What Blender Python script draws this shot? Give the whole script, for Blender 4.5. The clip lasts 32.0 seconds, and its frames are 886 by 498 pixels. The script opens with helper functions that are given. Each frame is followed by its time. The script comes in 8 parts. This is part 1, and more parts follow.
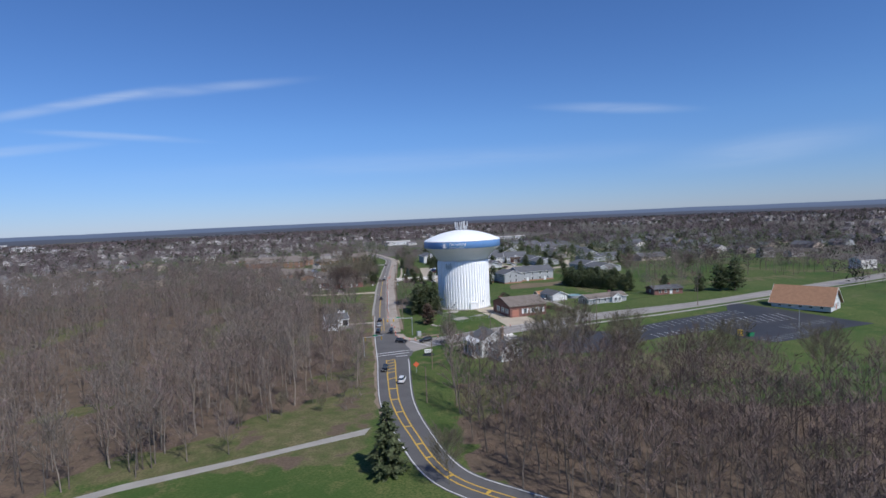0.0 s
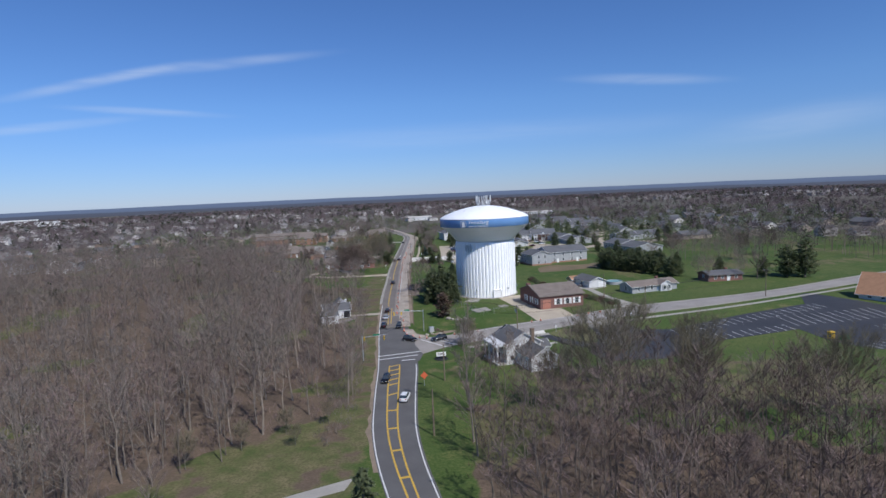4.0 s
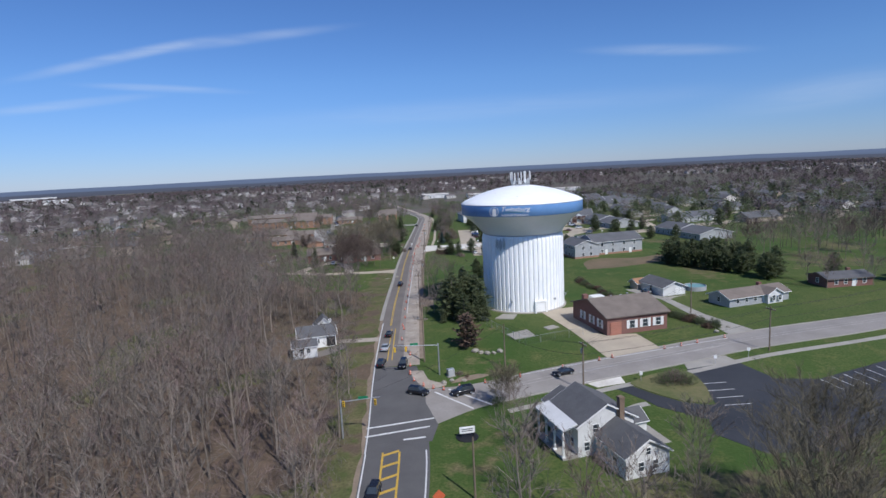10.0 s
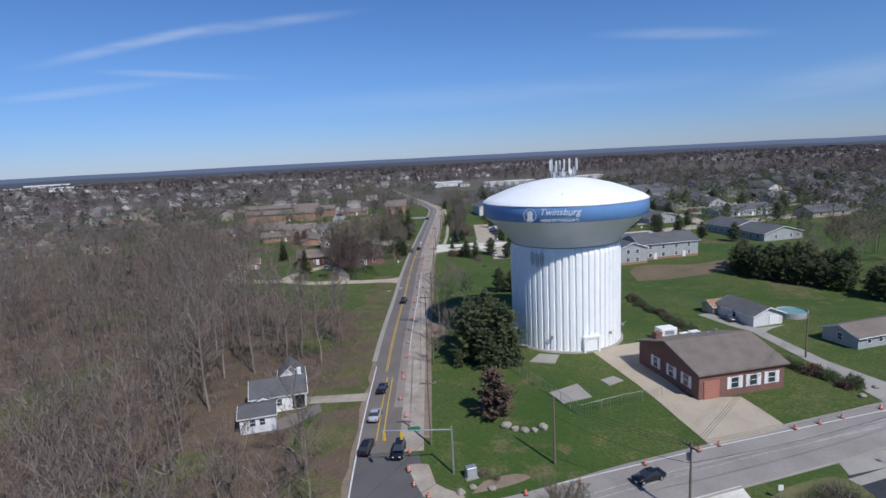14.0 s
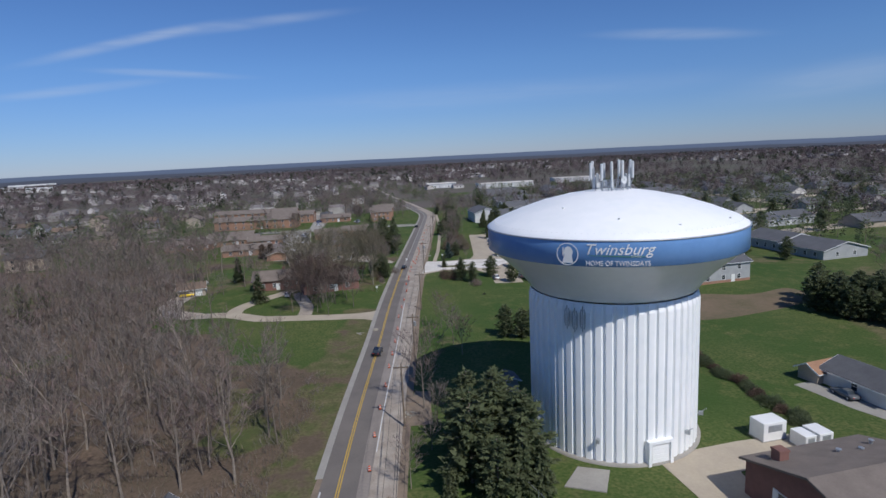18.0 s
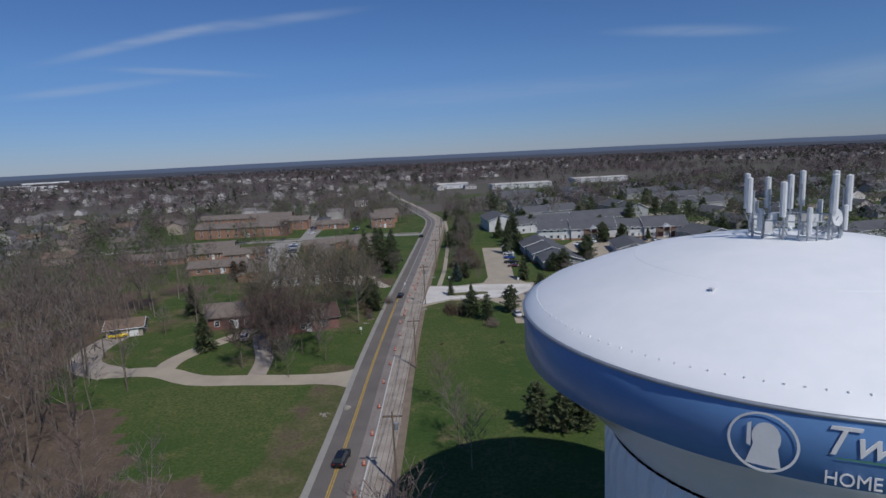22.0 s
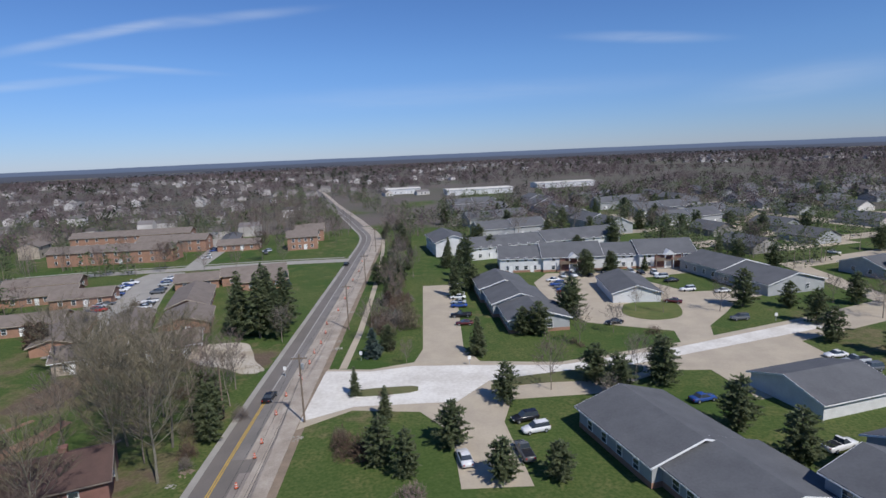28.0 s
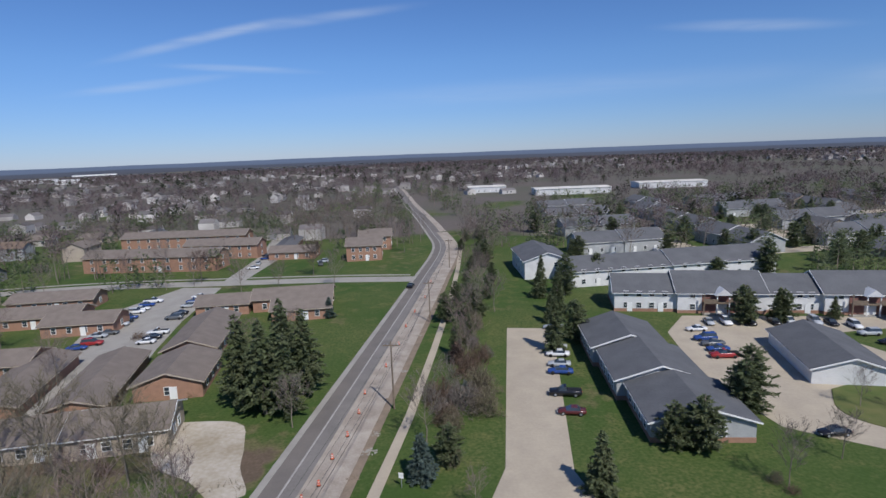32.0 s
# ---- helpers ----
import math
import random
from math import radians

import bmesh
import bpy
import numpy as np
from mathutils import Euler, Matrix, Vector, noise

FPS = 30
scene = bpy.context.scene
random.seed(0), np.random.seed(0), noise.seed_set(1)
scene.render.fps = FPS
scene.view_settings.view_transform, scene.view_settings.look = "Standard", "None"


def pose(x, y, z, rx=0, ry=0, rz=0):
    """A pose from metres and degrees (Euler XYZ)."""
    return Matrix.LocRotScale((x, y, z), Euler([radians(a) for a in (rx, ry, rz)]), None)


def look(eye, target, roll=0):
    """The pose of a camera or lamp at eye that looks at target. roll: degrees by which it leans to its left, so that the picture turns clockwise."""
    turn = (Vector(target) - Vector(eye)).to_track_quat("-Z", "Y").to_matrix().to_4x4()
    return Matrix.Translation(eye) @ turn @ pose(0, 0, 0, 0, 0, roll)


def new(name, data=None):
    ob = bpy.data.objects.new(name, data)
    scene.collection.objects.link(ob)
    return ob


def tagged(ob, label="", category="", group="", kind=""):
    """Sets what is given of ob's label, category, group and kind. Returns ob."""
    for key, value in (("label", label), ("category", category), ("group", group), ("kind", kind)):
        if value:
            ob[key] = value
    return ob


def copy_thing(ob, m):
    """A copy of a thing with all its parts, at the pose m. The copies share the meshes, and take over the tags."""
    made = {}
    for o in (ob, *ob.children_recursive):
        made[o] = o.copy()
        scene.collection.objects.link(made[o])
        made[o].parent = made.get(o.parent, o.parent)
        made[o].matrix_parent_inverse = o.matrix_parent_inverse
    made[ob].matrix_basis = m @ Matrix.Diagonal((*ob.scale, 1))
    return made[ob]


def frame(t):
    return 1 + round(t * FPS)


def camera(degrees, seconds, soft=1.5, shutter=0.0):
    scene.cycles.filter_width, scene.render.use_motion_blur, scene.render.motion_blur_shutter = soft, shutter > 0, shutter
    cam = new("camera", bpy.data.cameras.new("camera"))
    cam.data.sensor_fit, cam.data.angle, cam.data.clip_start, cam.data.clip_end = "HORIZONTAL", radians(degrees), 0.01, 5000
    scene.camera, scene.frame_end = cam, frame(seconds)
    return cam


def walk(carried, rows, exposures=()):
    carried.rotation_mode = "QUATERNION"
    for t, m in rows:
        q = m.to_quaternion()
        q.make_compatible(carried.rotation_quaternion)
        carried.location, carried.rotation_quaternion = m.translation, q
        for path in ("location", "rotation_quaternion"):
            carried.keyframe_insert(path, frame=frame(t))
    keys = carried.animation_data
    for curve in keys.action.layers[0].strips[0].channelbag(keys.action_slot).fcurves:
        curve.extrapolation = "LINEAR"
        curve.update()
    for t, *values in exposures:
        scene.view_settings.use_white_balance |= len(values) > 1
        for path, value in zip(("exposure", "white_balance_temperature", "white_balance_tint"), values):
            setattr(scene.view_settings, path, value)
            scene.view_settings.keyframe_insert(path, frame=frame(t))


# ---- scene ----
PATH = [
    (0, -20.06, -255.25, 42.63, -2.37, -3.35, -2.54),
    (0.5, -19.65, -251.18, 42.43, -2.40, -3.62, -2.56),
    (1, -19.21, -247.10, 42.26, -2.41, -3.69, -2.53),
    (1.5, -18.75, -242.97, 42.13, -2.30, -5.71, -2.50),
    (2, -18.25, -238.77, 42.06, -2.13, -5.65, -2.29),
    (2.5, -17.74, -234.46, 42.05, -1.99, -5.73, -2.41),
    (3, -17.24, -230.09, 42.07, -1.70, -5.81, -2.51),
    (3.5, -16.79, -225.70, 42.08, -0.56, -5.83, -2.54),
    (5.5, -16.69, -207.73, 41.71, 1.29, -5.65, -2.80),
    (6, -16.81, -203.17, 41.82, 2.25, -5.56, -2.88),
    (6.5, -16.99, -198.59, 41.93, 2.33, -5.53, -2.82),
    (7, -17.21, -193.88, 42.01, 2.25, -5.51, -2.71),
    (7.5, -17.41, -189.13, 42.05, 2.09, -5.50, -2.73),
    (8, -17.60, -184.27, 42.07, 2.06, -5.50, -2.64),
    (8.5, -17.75, -179.35, 42.06, 2.00, -5.46, -2.78),
    (9, -17.85, -174.43, 42.04, 2.02, -7.36, -2.86),
    (9.5, -18.02, -169.42, 42.01, 2.02, -7.70, -2.86),
    (10, -18.20, -164.28, 41.97, 2.00, -8.18, -2.87),
    (10.5, -18.30, -159.13, 41.89, 2.07, -9.44, -2.83),
    (11, -18.48, -153.97, 41.77, 2.14, -9.44, -2.86),
    (11.5, -18.71, -148.89, 41.64, 2.72, -9.41, -2.76),
    (12, -19.00, -143.81, 41.55, 2.63, -9.37, -2.65),
    (12.5, -19.25, -138.63, 41.59, 2.89, -9.42, -2.61),
    (13, -19.54, -133.38, 41.71, 3.74, -9.41, -2.61),
    (13.5, -19.76, -128.16, 41.82, 3.56, -9.43, -2.81),
    (14, -19.90, -122.95, 41.90, 3.36, -9.46, -2.89),
    (14.5, -19.93, -117.71, 41.93, 3.24, -9.48, -2.97),
    (16.5, -20.53, -96.57, 41.84, 3.65, -9.46, -2.87),
    (17, -20.63, -91.46, 41.81, 3.25, -9.48, -2.84),
    (17.5, -20.70, -86.28, 41.79, 2.98, -9.51, -2.83),
    (18, -20.70, -81.15, 41.81, 2.71, -9.53, -2.81),
    (18.5, -20.64, -76.04, 41.86, 2.57, -9.54, -2.78),
    (19, -20.62, -70.82, 41.88, 2.43, -9.56, -2.76),
    (19.5, -20.65, -65.69, 41.92, 2.26, -9.61, -2.91),
    (20, -20.68, -60.58, 41.94, 2.08, -9.61, -2.86),
    (20.5, -20.73, -55.39, 41.94, 1.91, -9.62, -2.79),
    (21, -20.76, -50.20, 41.98, 2.87, -9.58, -2.70),
    (21.5, -20.83, -44.92, 42.02, 3.58, -9.62, -2.73),
    (22, -20.69, -39.37, 42.10, 3.98, -9.66, -2.78),
    (22.5, -20.64, -33.71, 42.07, 3.69, -9.69, -2.78),
    (23, -20.51, -28.23, 41.95, 3.55, -9.72, -2.76),
    (23.5, -20.51, -22.83, 41.84, 2.91, -9.74, -2.68),
    (24, -20.61, -17.45, 41.80, 2.15, -9.74, -2.69),
    (24.5, -20.64, -12.10, 41.82, 1.18, -9.78, -2.75),
    (25, -20.45, -6.75, 41.83, 0.26, -9.80, -2.74),
    (25.5, -20.03, -1.35, 41.84, -0.50, -9.83, -2.60),
    (27.5, -14.94, 21.60, 41.80, -0.26, -9.71, -2.38),
    (28, -14.31, 27.57, 41.75, -0.11, -9.72, -2.42),
    (28.5, -13.83, 33.61, 41.65, 1.20, -9.75, -2.34),
    (29, -13.52, 39.58, 41.50, 2.35, -9.72, -2.32),
    (29.5, -13.40, 45.64, 41.32, 4.89, -9.69, -2.23),
    (30, -13.59, 51.79, 41.14, 7.82, -9.64, -2.14),
    (30.5, -14.01, 57.77, 41.01, 8.10, -9.70, -2.18),
    (31, -14.68, 63.52, 40.95, 8.26, -9.77, -2.19),
    (31.5, -15.50, 69.06, 40.95, 8.38, -9.79, -2.20),
    (32, -16.28, 74.53, 40.92, 8.42, -9.81, -2.19),
]
FOV = 76.08
cam = camera(FOV, 32.0)


def row_pose(x, y, z, yaw, pitch, roll):
    a, b = radians(yaw), radians(pitch)
    eye = Vector((x, y, z))
    return look(eye, eye + Vector((-math.sin(a) * math.cos(b), math.cos(a) * math.cos(b), math.sin(b))) * 10, roll)


walk(cam, [(t, row_pose(*r)) for t, *r in PATH], [(0, -0.06, 5900, 10), (9, -0.05, 5900, 10), (14, -0.14, 5900, 10), (18, -0.33, 5980, 10), (21, -0.54, 6000, 10), (23.2, -0.76, 6020, 10), (24.3, -0.62, 6040, 10), (25.2, -0.26, 6050, 10), (28, -0.09, 6080, 10), (32, -0.14, 6060, 10)])

# ---- sky and sun ----
SUN_AZ, SUN_EL = math.atan2(0.585, -0.81), radians(48)
world = bpy.data.worlds.new("sky")
scene.world = world
world.use_nodes = True
wn, wl = world.node_tree.nodes, world.node_tree.links
wn.clear()
sky = wn.new("ShaderNodeTexSky")
sky.sky_type, sky.sun_disc = "NISHITA", False
sky.sun_elevation, sky.sun_rotation = SUN_EL, SUN_AZ
sky.air_density, sky.dust_density, sky.ozone_density, sky.altitude = 1.0, 0.0, 4.0, 300
tc = wn.new("ShaderNodeTexCoord")
# thin streaks of cirrus: azimuth, elevation, half length, half width, lean, all in degrees, and density
STREAKS = [(-30, 10.6, 9, 0.55, 15, 0.4), (-20, 12.4, 11, 0.6, 8, 0.26), (-26.5, 8.1, 7.5, 0.4, -2, 0.34), (19.5, 9.5, 8, 0.6, -6, 0.28), (-34, 6.7, 8, 0.5, 8, 0.25), (32, 4.6, 10, 1.6, 5, 0.2), (0, 5.5, 30, 1.4, 1, 0.12)]


def wnode(kind, op=None, **sets):
    node = wn.new(kind)
    if op:
        node.operation = op
    for k, v in sets.items():
        node.inputs[int(k[1:])].default_value = v
    return node


cn = wnode("ShaderNodeTexNoise")
cmap = wnode("ShaderNodeMapping")
cmap.inputs["Scale"].default_value = (5, 5, 40)
wl.new(tc.outputs["Generated"], cmap.inputs["Vector"])
wl.new(cmap.outputs[0], cn.inputs["Vector"])
cn.inputs["Scale"].default_value, cn.inputs["Detail"].default_value, cn.inputs["Distortion"].default_value = 1.2, 6, 1.0
veil = None
for az, el, hl, hw, lean, dens in STREAKS:
    m1, m2, m3, m4 = (wnode("ShaderNodeMapping") for _ in range(4))
    m1.inputs["Rotation"].default_value = (0, 0, radians(az))
    m2.inputs["Rotation"].default_value = (radians(-el), 0, 0)
    m3.inputs["Rotation"].default_value = (0, radians(lean), 0)
    m4.inputs["Scale"].default_value = (1 / math.sin(radians(hl)), 0, 1 / math.sin(radians(hw)))
    wl.new(tc.outputs["Generated"], m1.inputs["Vector"])
    for p, q in ((m1, m2), (m2, m3), (m3, m4)):
        wl.new(p.outputs[0], q.inputs["Vector"])
    ln = wnode("ShaderNodeVectorMath", "LENGTH")
    wl.new(m4.outputs[0], ln.inputs[0])
    fade = wnode("ShaderNodeMapRange", None, _1=1.25, _2=0.0, _3=0.0, _4=dens * 1.5)
    fade.interpolation_type = "SMOOTHERSTEP"
    wl.new(ln.outputs["Value"], fade.inputs[0])
    if veil is None:
        veil = fade.outputs[0]
    else:
        s = wnode("ShaderNodeMath", "ADD")
        wl.new(veil, s.inputs[0])
        wl.new(fade.outputs[0], s.inputs[1])
        veil = s.outputs[0]
thin = wnode("ShaderNodeMath", "MULTIPLY")
wl.new(veil, thin.inputs[0])
wl.new(cn.outputs["Fac"], thin.inputs[1])
mixc = wn.new("ShaderNodeMix")
mixc.data_type = "RGBA"
mixc.inputs[7].default_value = (9.0, 9.6, 10.5, 1)
bg = wn.new("ShaderNodeBackground")
bg.inputs["Strength"].default_value = 0.078
wo = wn.new("ShaderNodeOutputWorld")
wl.new(thin.outputs[0], mixc.inputs[0])
tint = wn.new("ShaderNodeMix")
tint.data_type, tint.blend_type = "RGBA", "MULTIPLY"
tint.inputs[0].default_value, tint.inputs[7].default_value = 1.0, (0.78, 0.98, 1.32, 1)
haze = wn.new("ShaderNodeMix")
haze.data_type, haze.blend_type = "RGBA", "MULTIPLY"
haze.inputs[7].default_value = (0.81, 0.79, 0.92, 1)
sxyz = wnode("ShaderNodeSeparateXYZ")
wl.new(tc.outputs["Generated"], sxyz.inputs[0])
low = wnode("ShaderNodeMapRange", None, _1=0.15, _2=0.0, _3=0.0, _4=1.0)
wl.new(sxyz.outputs["Z"], low.inputs[0])
wl.new(low.outputs[0], haze.inputs[0])
wl.new(sky.outputs[0], haze.inputs[6])
wl.new(haze.outputs[2], tint.inputs[6])
wl.new(tint.outputs[2], mixc.inputs[6])
wl.new(mixc.outputs[2], bg.inputs[0])
wl.new(bg.outputs[0], wo.inputs[0])
sun_data = bpy.data.lights.new("sun", "SUN")
sun_data.energy, sun_data.angle, sun_data.color = 4.4, radians(0.53), (1.0, 0.93, 0.84)
sun = new("sun", sun_data)
sun.matrix_world = look((0.39 * 300, -0.54 * 300, 0.743 * 300), (0, 0, 0))

# ---- materials ----
def mat(name, a, b=None, scale=1.0, rough=0.85, bump=0.0, fine=8.0, metal=0.0, vary=0.0, spec=0.3, detail=4.0, mid=0.5, space="pos"):
    """A surface of two mixed colours in coarse and fine noise, with relief; vary: spread of lightness from piece to piece."""
    m = bpy.data.materials.new(name)
    m.use_nodes = True
    n, l = m.node_tree.nodes, m.node_tree.links
    p = n["Principled BSDF"]
    p.inputs["Roughness"].default_value, p.inputs["Metallic"].default_value = rough, metal
    p.inputs["Specular IOR Level"].default_value = spec
    b = b or tuple(c * 0.8 for c in a)
    if space == "pos":
        src = n.new("ShaderNodeNewGeometry").outputs["Position"]
    else:
        src = n.new("ShaderNodeTexCoord").outputs["Object"]
    t1, t2 = n.new("ShaderNodeTexNoise"), n.new("ShaderNodeTexNoise")
    t1.inputs["Scale"].default_value, t1.inputs["Detail"].default_value = scale, detail
    t2.inputs["Scale"].default_value, t2.inputs["Detail"].default_value = scale * fine, 3
    l.new(src, t1.inputs["Vector"])
    l.new(src, t2.inputs["Vector"])
    add = n.new("ShaderNodeMath")
    add.operation = "MULTIPLY_ADD"
    l.new(t2.outputs["Fac"], add.inputs[0])
    add.inputs[1].default_value = 0.5
    l.new(t1.outputs["Fac"], add.inputs[2])
    ramp = n.new("ShaderNodeMapRange")
    ramp.inputs["From Min"].default_value, ramp.inputs["From Max"].default_value = 0.25 + mid - 0.22, 0.25 + mid + 0.22
    l.new(add.outputs[0], ramp.inputs["Value"])
    mix = n.new("ShaderNodeMix")
    mix.data_type = "RGBA"
    mix.inputs[6].default_value, mix.inputs[7].default_value = (*a, 1), (*b, 1)
    l.new(ramp.outputs[0], mix.inputs[0])
    out = mix.outputs[2]
    if vary:
        info = n.new("ShaderNodeObjectInfo")
        geo = n.new("ShaderNodeNewGeometry")
        s = n.new("ShaderNodeMath")
        s.operation = "ADD"
        l.new(info.outputs["Random"], s.inputs[0])
        l.new(geo.outputs["Random Per Island"], s.inputs[1])
        fr = n.new("ShaderNodeMath")
        fr.operation = "FRACT"
        l.new(s.outputs[0], fr.inputs[0])
        mr = n.new("ShaderNodeMapRange")
        mr.inputs["To Min"].default_value, mr.inputs["To Max"].default_value = 1 - vary, 1 + vary
        l.new(fr.outputs[0], mr.inputs["Value"])
        hs = n.new("ShaderNodeHueSaturation")
        l.new(mr.outputs[0], hs.inputs["Value"])
        l.new(out, hs.inputs["Color"])
        out = hs.outputs[0]
    l.new(out, p.inputs["Base Color"])
    if bump:
        bp = n.new("ShaderNodeBump")
        bp.inputs["Strength"].default_value, bp.inputs["Distance"].default_value = bump, 0.15
        l.new(t2.outputs["Fac"], bp.inputs["Height"])
        l.new(bp.outputs[0], p.inputs["Normal"])
    return m


GRASS = mat("lawn_grass", (0.05, 0.098, 0.018), (0.142, 0.142, 0.05), 0.055, 0.95, 0.6, 9, detail=8)
LITTER = mat("leaf_litter", (0.2, 0.145, 0.095), (0.13, 0.11, 0.06), 0.12, 0.95, 0.6, 9)
ROUGH = mat("rough_grass", (0.16, 0.145, 0.07), (0.09, 0.11, 0.038), 0.15, 0.95, 0.5, 9)
FARGROUND = mat("far_ground", (0.1, 0.086, 0.078), (0.085, 0.085, 0.055), 0.006, 0.95, 0.0, 8)
DIRT = mat("bare_dirt", (0.28, 0.215, 0.155), (0.19, 0.15, 0.11), 0.5, 0.95, 0.6, 7)
PATCHY = mat("patchy_gravel", (0.52, 0.47, 0.4), (0.33, 0.28, 0.2), 0.18, 0.95, 0.5, 9)
WORNLANE = mat("dusty_asphalt", (0.30, 0.262, 0.228), (0.22, 0.192, 0.168), 0.2, 0.9, 0.3, 15)
GREYLANE = mat("grey_dusty_asphalt", (0.235, 0.215, 0.195), (0.165, 0.152, 0.14), 0.2, 0.9, 0.3, 15)
GRAVEL = mat("crushed_gravel", (0.44, 0.385, 0.32), (0.285, 0.24, 0.195), 0.35, 0.95, 0.5, 12)
ASPHALT = mat("asphalt", (0.125, 0.12, 0.118), (0.098, 0.095, 0.094), 0.25, 0.85, 0.3, 30)
OLDASPHALT = mat("worn_asphalt", (0.19, 0.168, 0.148), (0.145, 0.13, 0.117), 0.2, 0.88, 0.3, 25)
BLACKTOP = mat("sealed_blacktop", (0.035, 0.037, 0.043), (0.05, 0.052, 0.058), 0.1, 0.7, 0.2, 25)
CONCRETE = mat("concrete", (0.36, 0.34, 0.30), (0.29, 0.27, 0.24), 0.3, 0.9, 0.2, 12)
PALECONCRETE = mat("new_concrete", (0.72, 0.69, 0.63), (0.54, 0.5, 0.44), 0.2, 0.9, 0.2, 8)
TANCONCRETE = mat("tan_concrete", (0.46, 0.395, 0.3), (0.38, 0.325, 0.25), 0.25, 0.9, 0.2, 9)
ROADCONCRETE = mat("grey_concrete_road", (0.31, 0.285, 0.26), (0.24, 0.22, 0.20), 0.2, 0.88, 0.2, 12)
LINE_W = mat("white_line_paint", (0.72, 0.72, 0.70), (0.5, 0.5, 0.48), 2.0, 0.7)
LINE_FADED = mat("faded_line_paint", (0.42, 0.40, 0.37), (0.28, 0.26, 0.24), 1.2, 0.8)
LINE_Y = mat("yellow_line_paint", (0.62, 0.40, 0.06), (0.45, 0.30, 0.06), 2.0, 0.7)
TANKWHITE = mat("tank_white_paint", (0.93, 0.93, 0.915), (0.84, 0.86, 0.85), 0.16, 0.45, 0.0, 5, spec=0.4, detail=6, mid=0.62)
TANKBLUE = mat("tank_blue_paint", (0.175, 0.335, 0.62), (0.155, 0.30, 0.57), 0.3, 0.24, 0.0, 6, spec=0.5)
TANKBOWL = mat("glossy_tank_paint", (0.86, 0.87, 0.86), (0.8, 0.81, 0.8), 0.16, 0.2, 0.0, 5, spec=0.6, mid=0.62)
SWOOSH = mat("green_sign_paint", (0.1, 0.26, 0.2), None, 2.0, 0.4)
STEEL = mat("galvanised_steel", (0.48, 0.5, 0.52), (0.38, 0.4, 0.42), 2.0, 0.45, metal=0.6)
ANTENNA = mat("antenna_plastic", (0.68, 0.69, 0.68), (0.58, 0.59, 0.58), 3.0, 0.5)
BARK = mat("bark", (0.26, 0.218, 0.176), (0.16, 0.136, 0.112), 1.5, 0.95, 0.3, 5, vary=0.3)
WOODBARK = mat("wood_bark", (0.2, 0.165, 0.135), (0.125, 0.105, 0.087), 1.5, 0.95, 0.3, 5, vary=0.3)
TWIG = mat("bare_twigs", (0.205, 0.17, 0.15), (0.14, 0.124, 0.104), 0.05, 0.95, vary=0.35)
DARKTWIG = mat("dark_twigs", (0.15, 0.105, 0.088), (0.1, 0.078, 0.066), 0.05, 0.95, vary=0.3)
DARKBARK = mat("dark_bark", (0.17, 0.14, 0.115), (0.1, 0.085, 0.07), 1.5, 0.95, 0.3, 5, vary=0.3)
TWIGRED = mat("budding_twigs", (0.205, 0.148, 0.135), (0.145, 0.112, 0.1), 0.05, 0.95, vary=0.35)
OLIVETWIG = mat("olive_twigs", (0.18, 0.155, 0.1), (0.13, 0.112, 0.075), 0.3, 0.95, vary=0.35)
# twigs of the remotest woods, the blue-grey of distance haze painted in
HAZETWIG = mat("haze_tinted_woods", (0.135, 0.138, 0.16), (0.11, 0.114, 0.134), 0.003, 0.95, vary=0.12)
FARNEEDLE = mat("far_needles", (0.038, 0.05, 0.028), (0.06, 0.068, 0.04), 0.02, 0.95, vary=0.3)
NEEDLE = mat("dark_needles", (0.125, 0.158, 0.078), (0.17, 0.19, 0.1), 0.4, 0.9, vary=0.3)
FARTWIG = mat("far_twigs", (0.15, 0.12, 0.116), (0.11, 0.09, 0.088), 0.01, 0.95, vary=0.3)
FARTWIGRED = mat("far_budding_twigs", (0.156, 0.112, 0.113), (0.115, 0.086, 0.087), 0.01, 0.95, vary=0.3)
NEEDLEBLUE = mat("blue_needles", (0.13, 0.17, 0.15), (0.09, 0.13, 0.11), 0.6, 0.9, vary=0.3)


def let_light_through(m, share):
    """Thin needles pass part of the light that falls on them."""
    n, l = m.node_tree.nodes, m.node_tree.links
    p, out = n["Principled BSDF"], n["Material Output"]
    tr, mx = n.new("ShaderNodeBsdfTranslucent"), n.new("ShaderNodeMixShader")
    l.new(p.inputs["Base Color"].links[0].from_socket, tr.inputs["Color"])
    mx.inputs[0].default_value = share
    l.new(p.outputs[0], mx.inputs[1])
    l.new(tr.outputs[0], mx.inputs[2])
    l.new(mx.outputs[0], out.inputs["Surface"])


for m in (NEEDLE, NEEDLEBLUE, FARNEEDLE):
    let_light_through(m, 0.5)
SHRUB = mat("russet_shrub", (0.15, 0.1, 0.072), (0.1, 0.072, 0.052), 0.6, 0.95, vary=0.4)
SPRINGGREEN = mat("spring_leaves", (0.13, 0.16, 0.05), (0.16, 0.15, 0.07), 0.4, 0.9, vary=0.4)
BRICK = mat("red_brick", (0.235, 0.122, 0.1), (0.19, 0.1, 0.083), 1.2, 0.9, 0.2, 8)
ORANGEBRICK = mat("orange_brick", (0.37, 0.215, 0.145), (0.29, 0.17, 0.118), 1.0, 0.9, 0.2, 8)
SHINGLE = mat("grey_shingles", (0.13, 0.13, 0.135), (0.098, 0.098, 0.102), 0.5, 0.9, 0.3, 10)
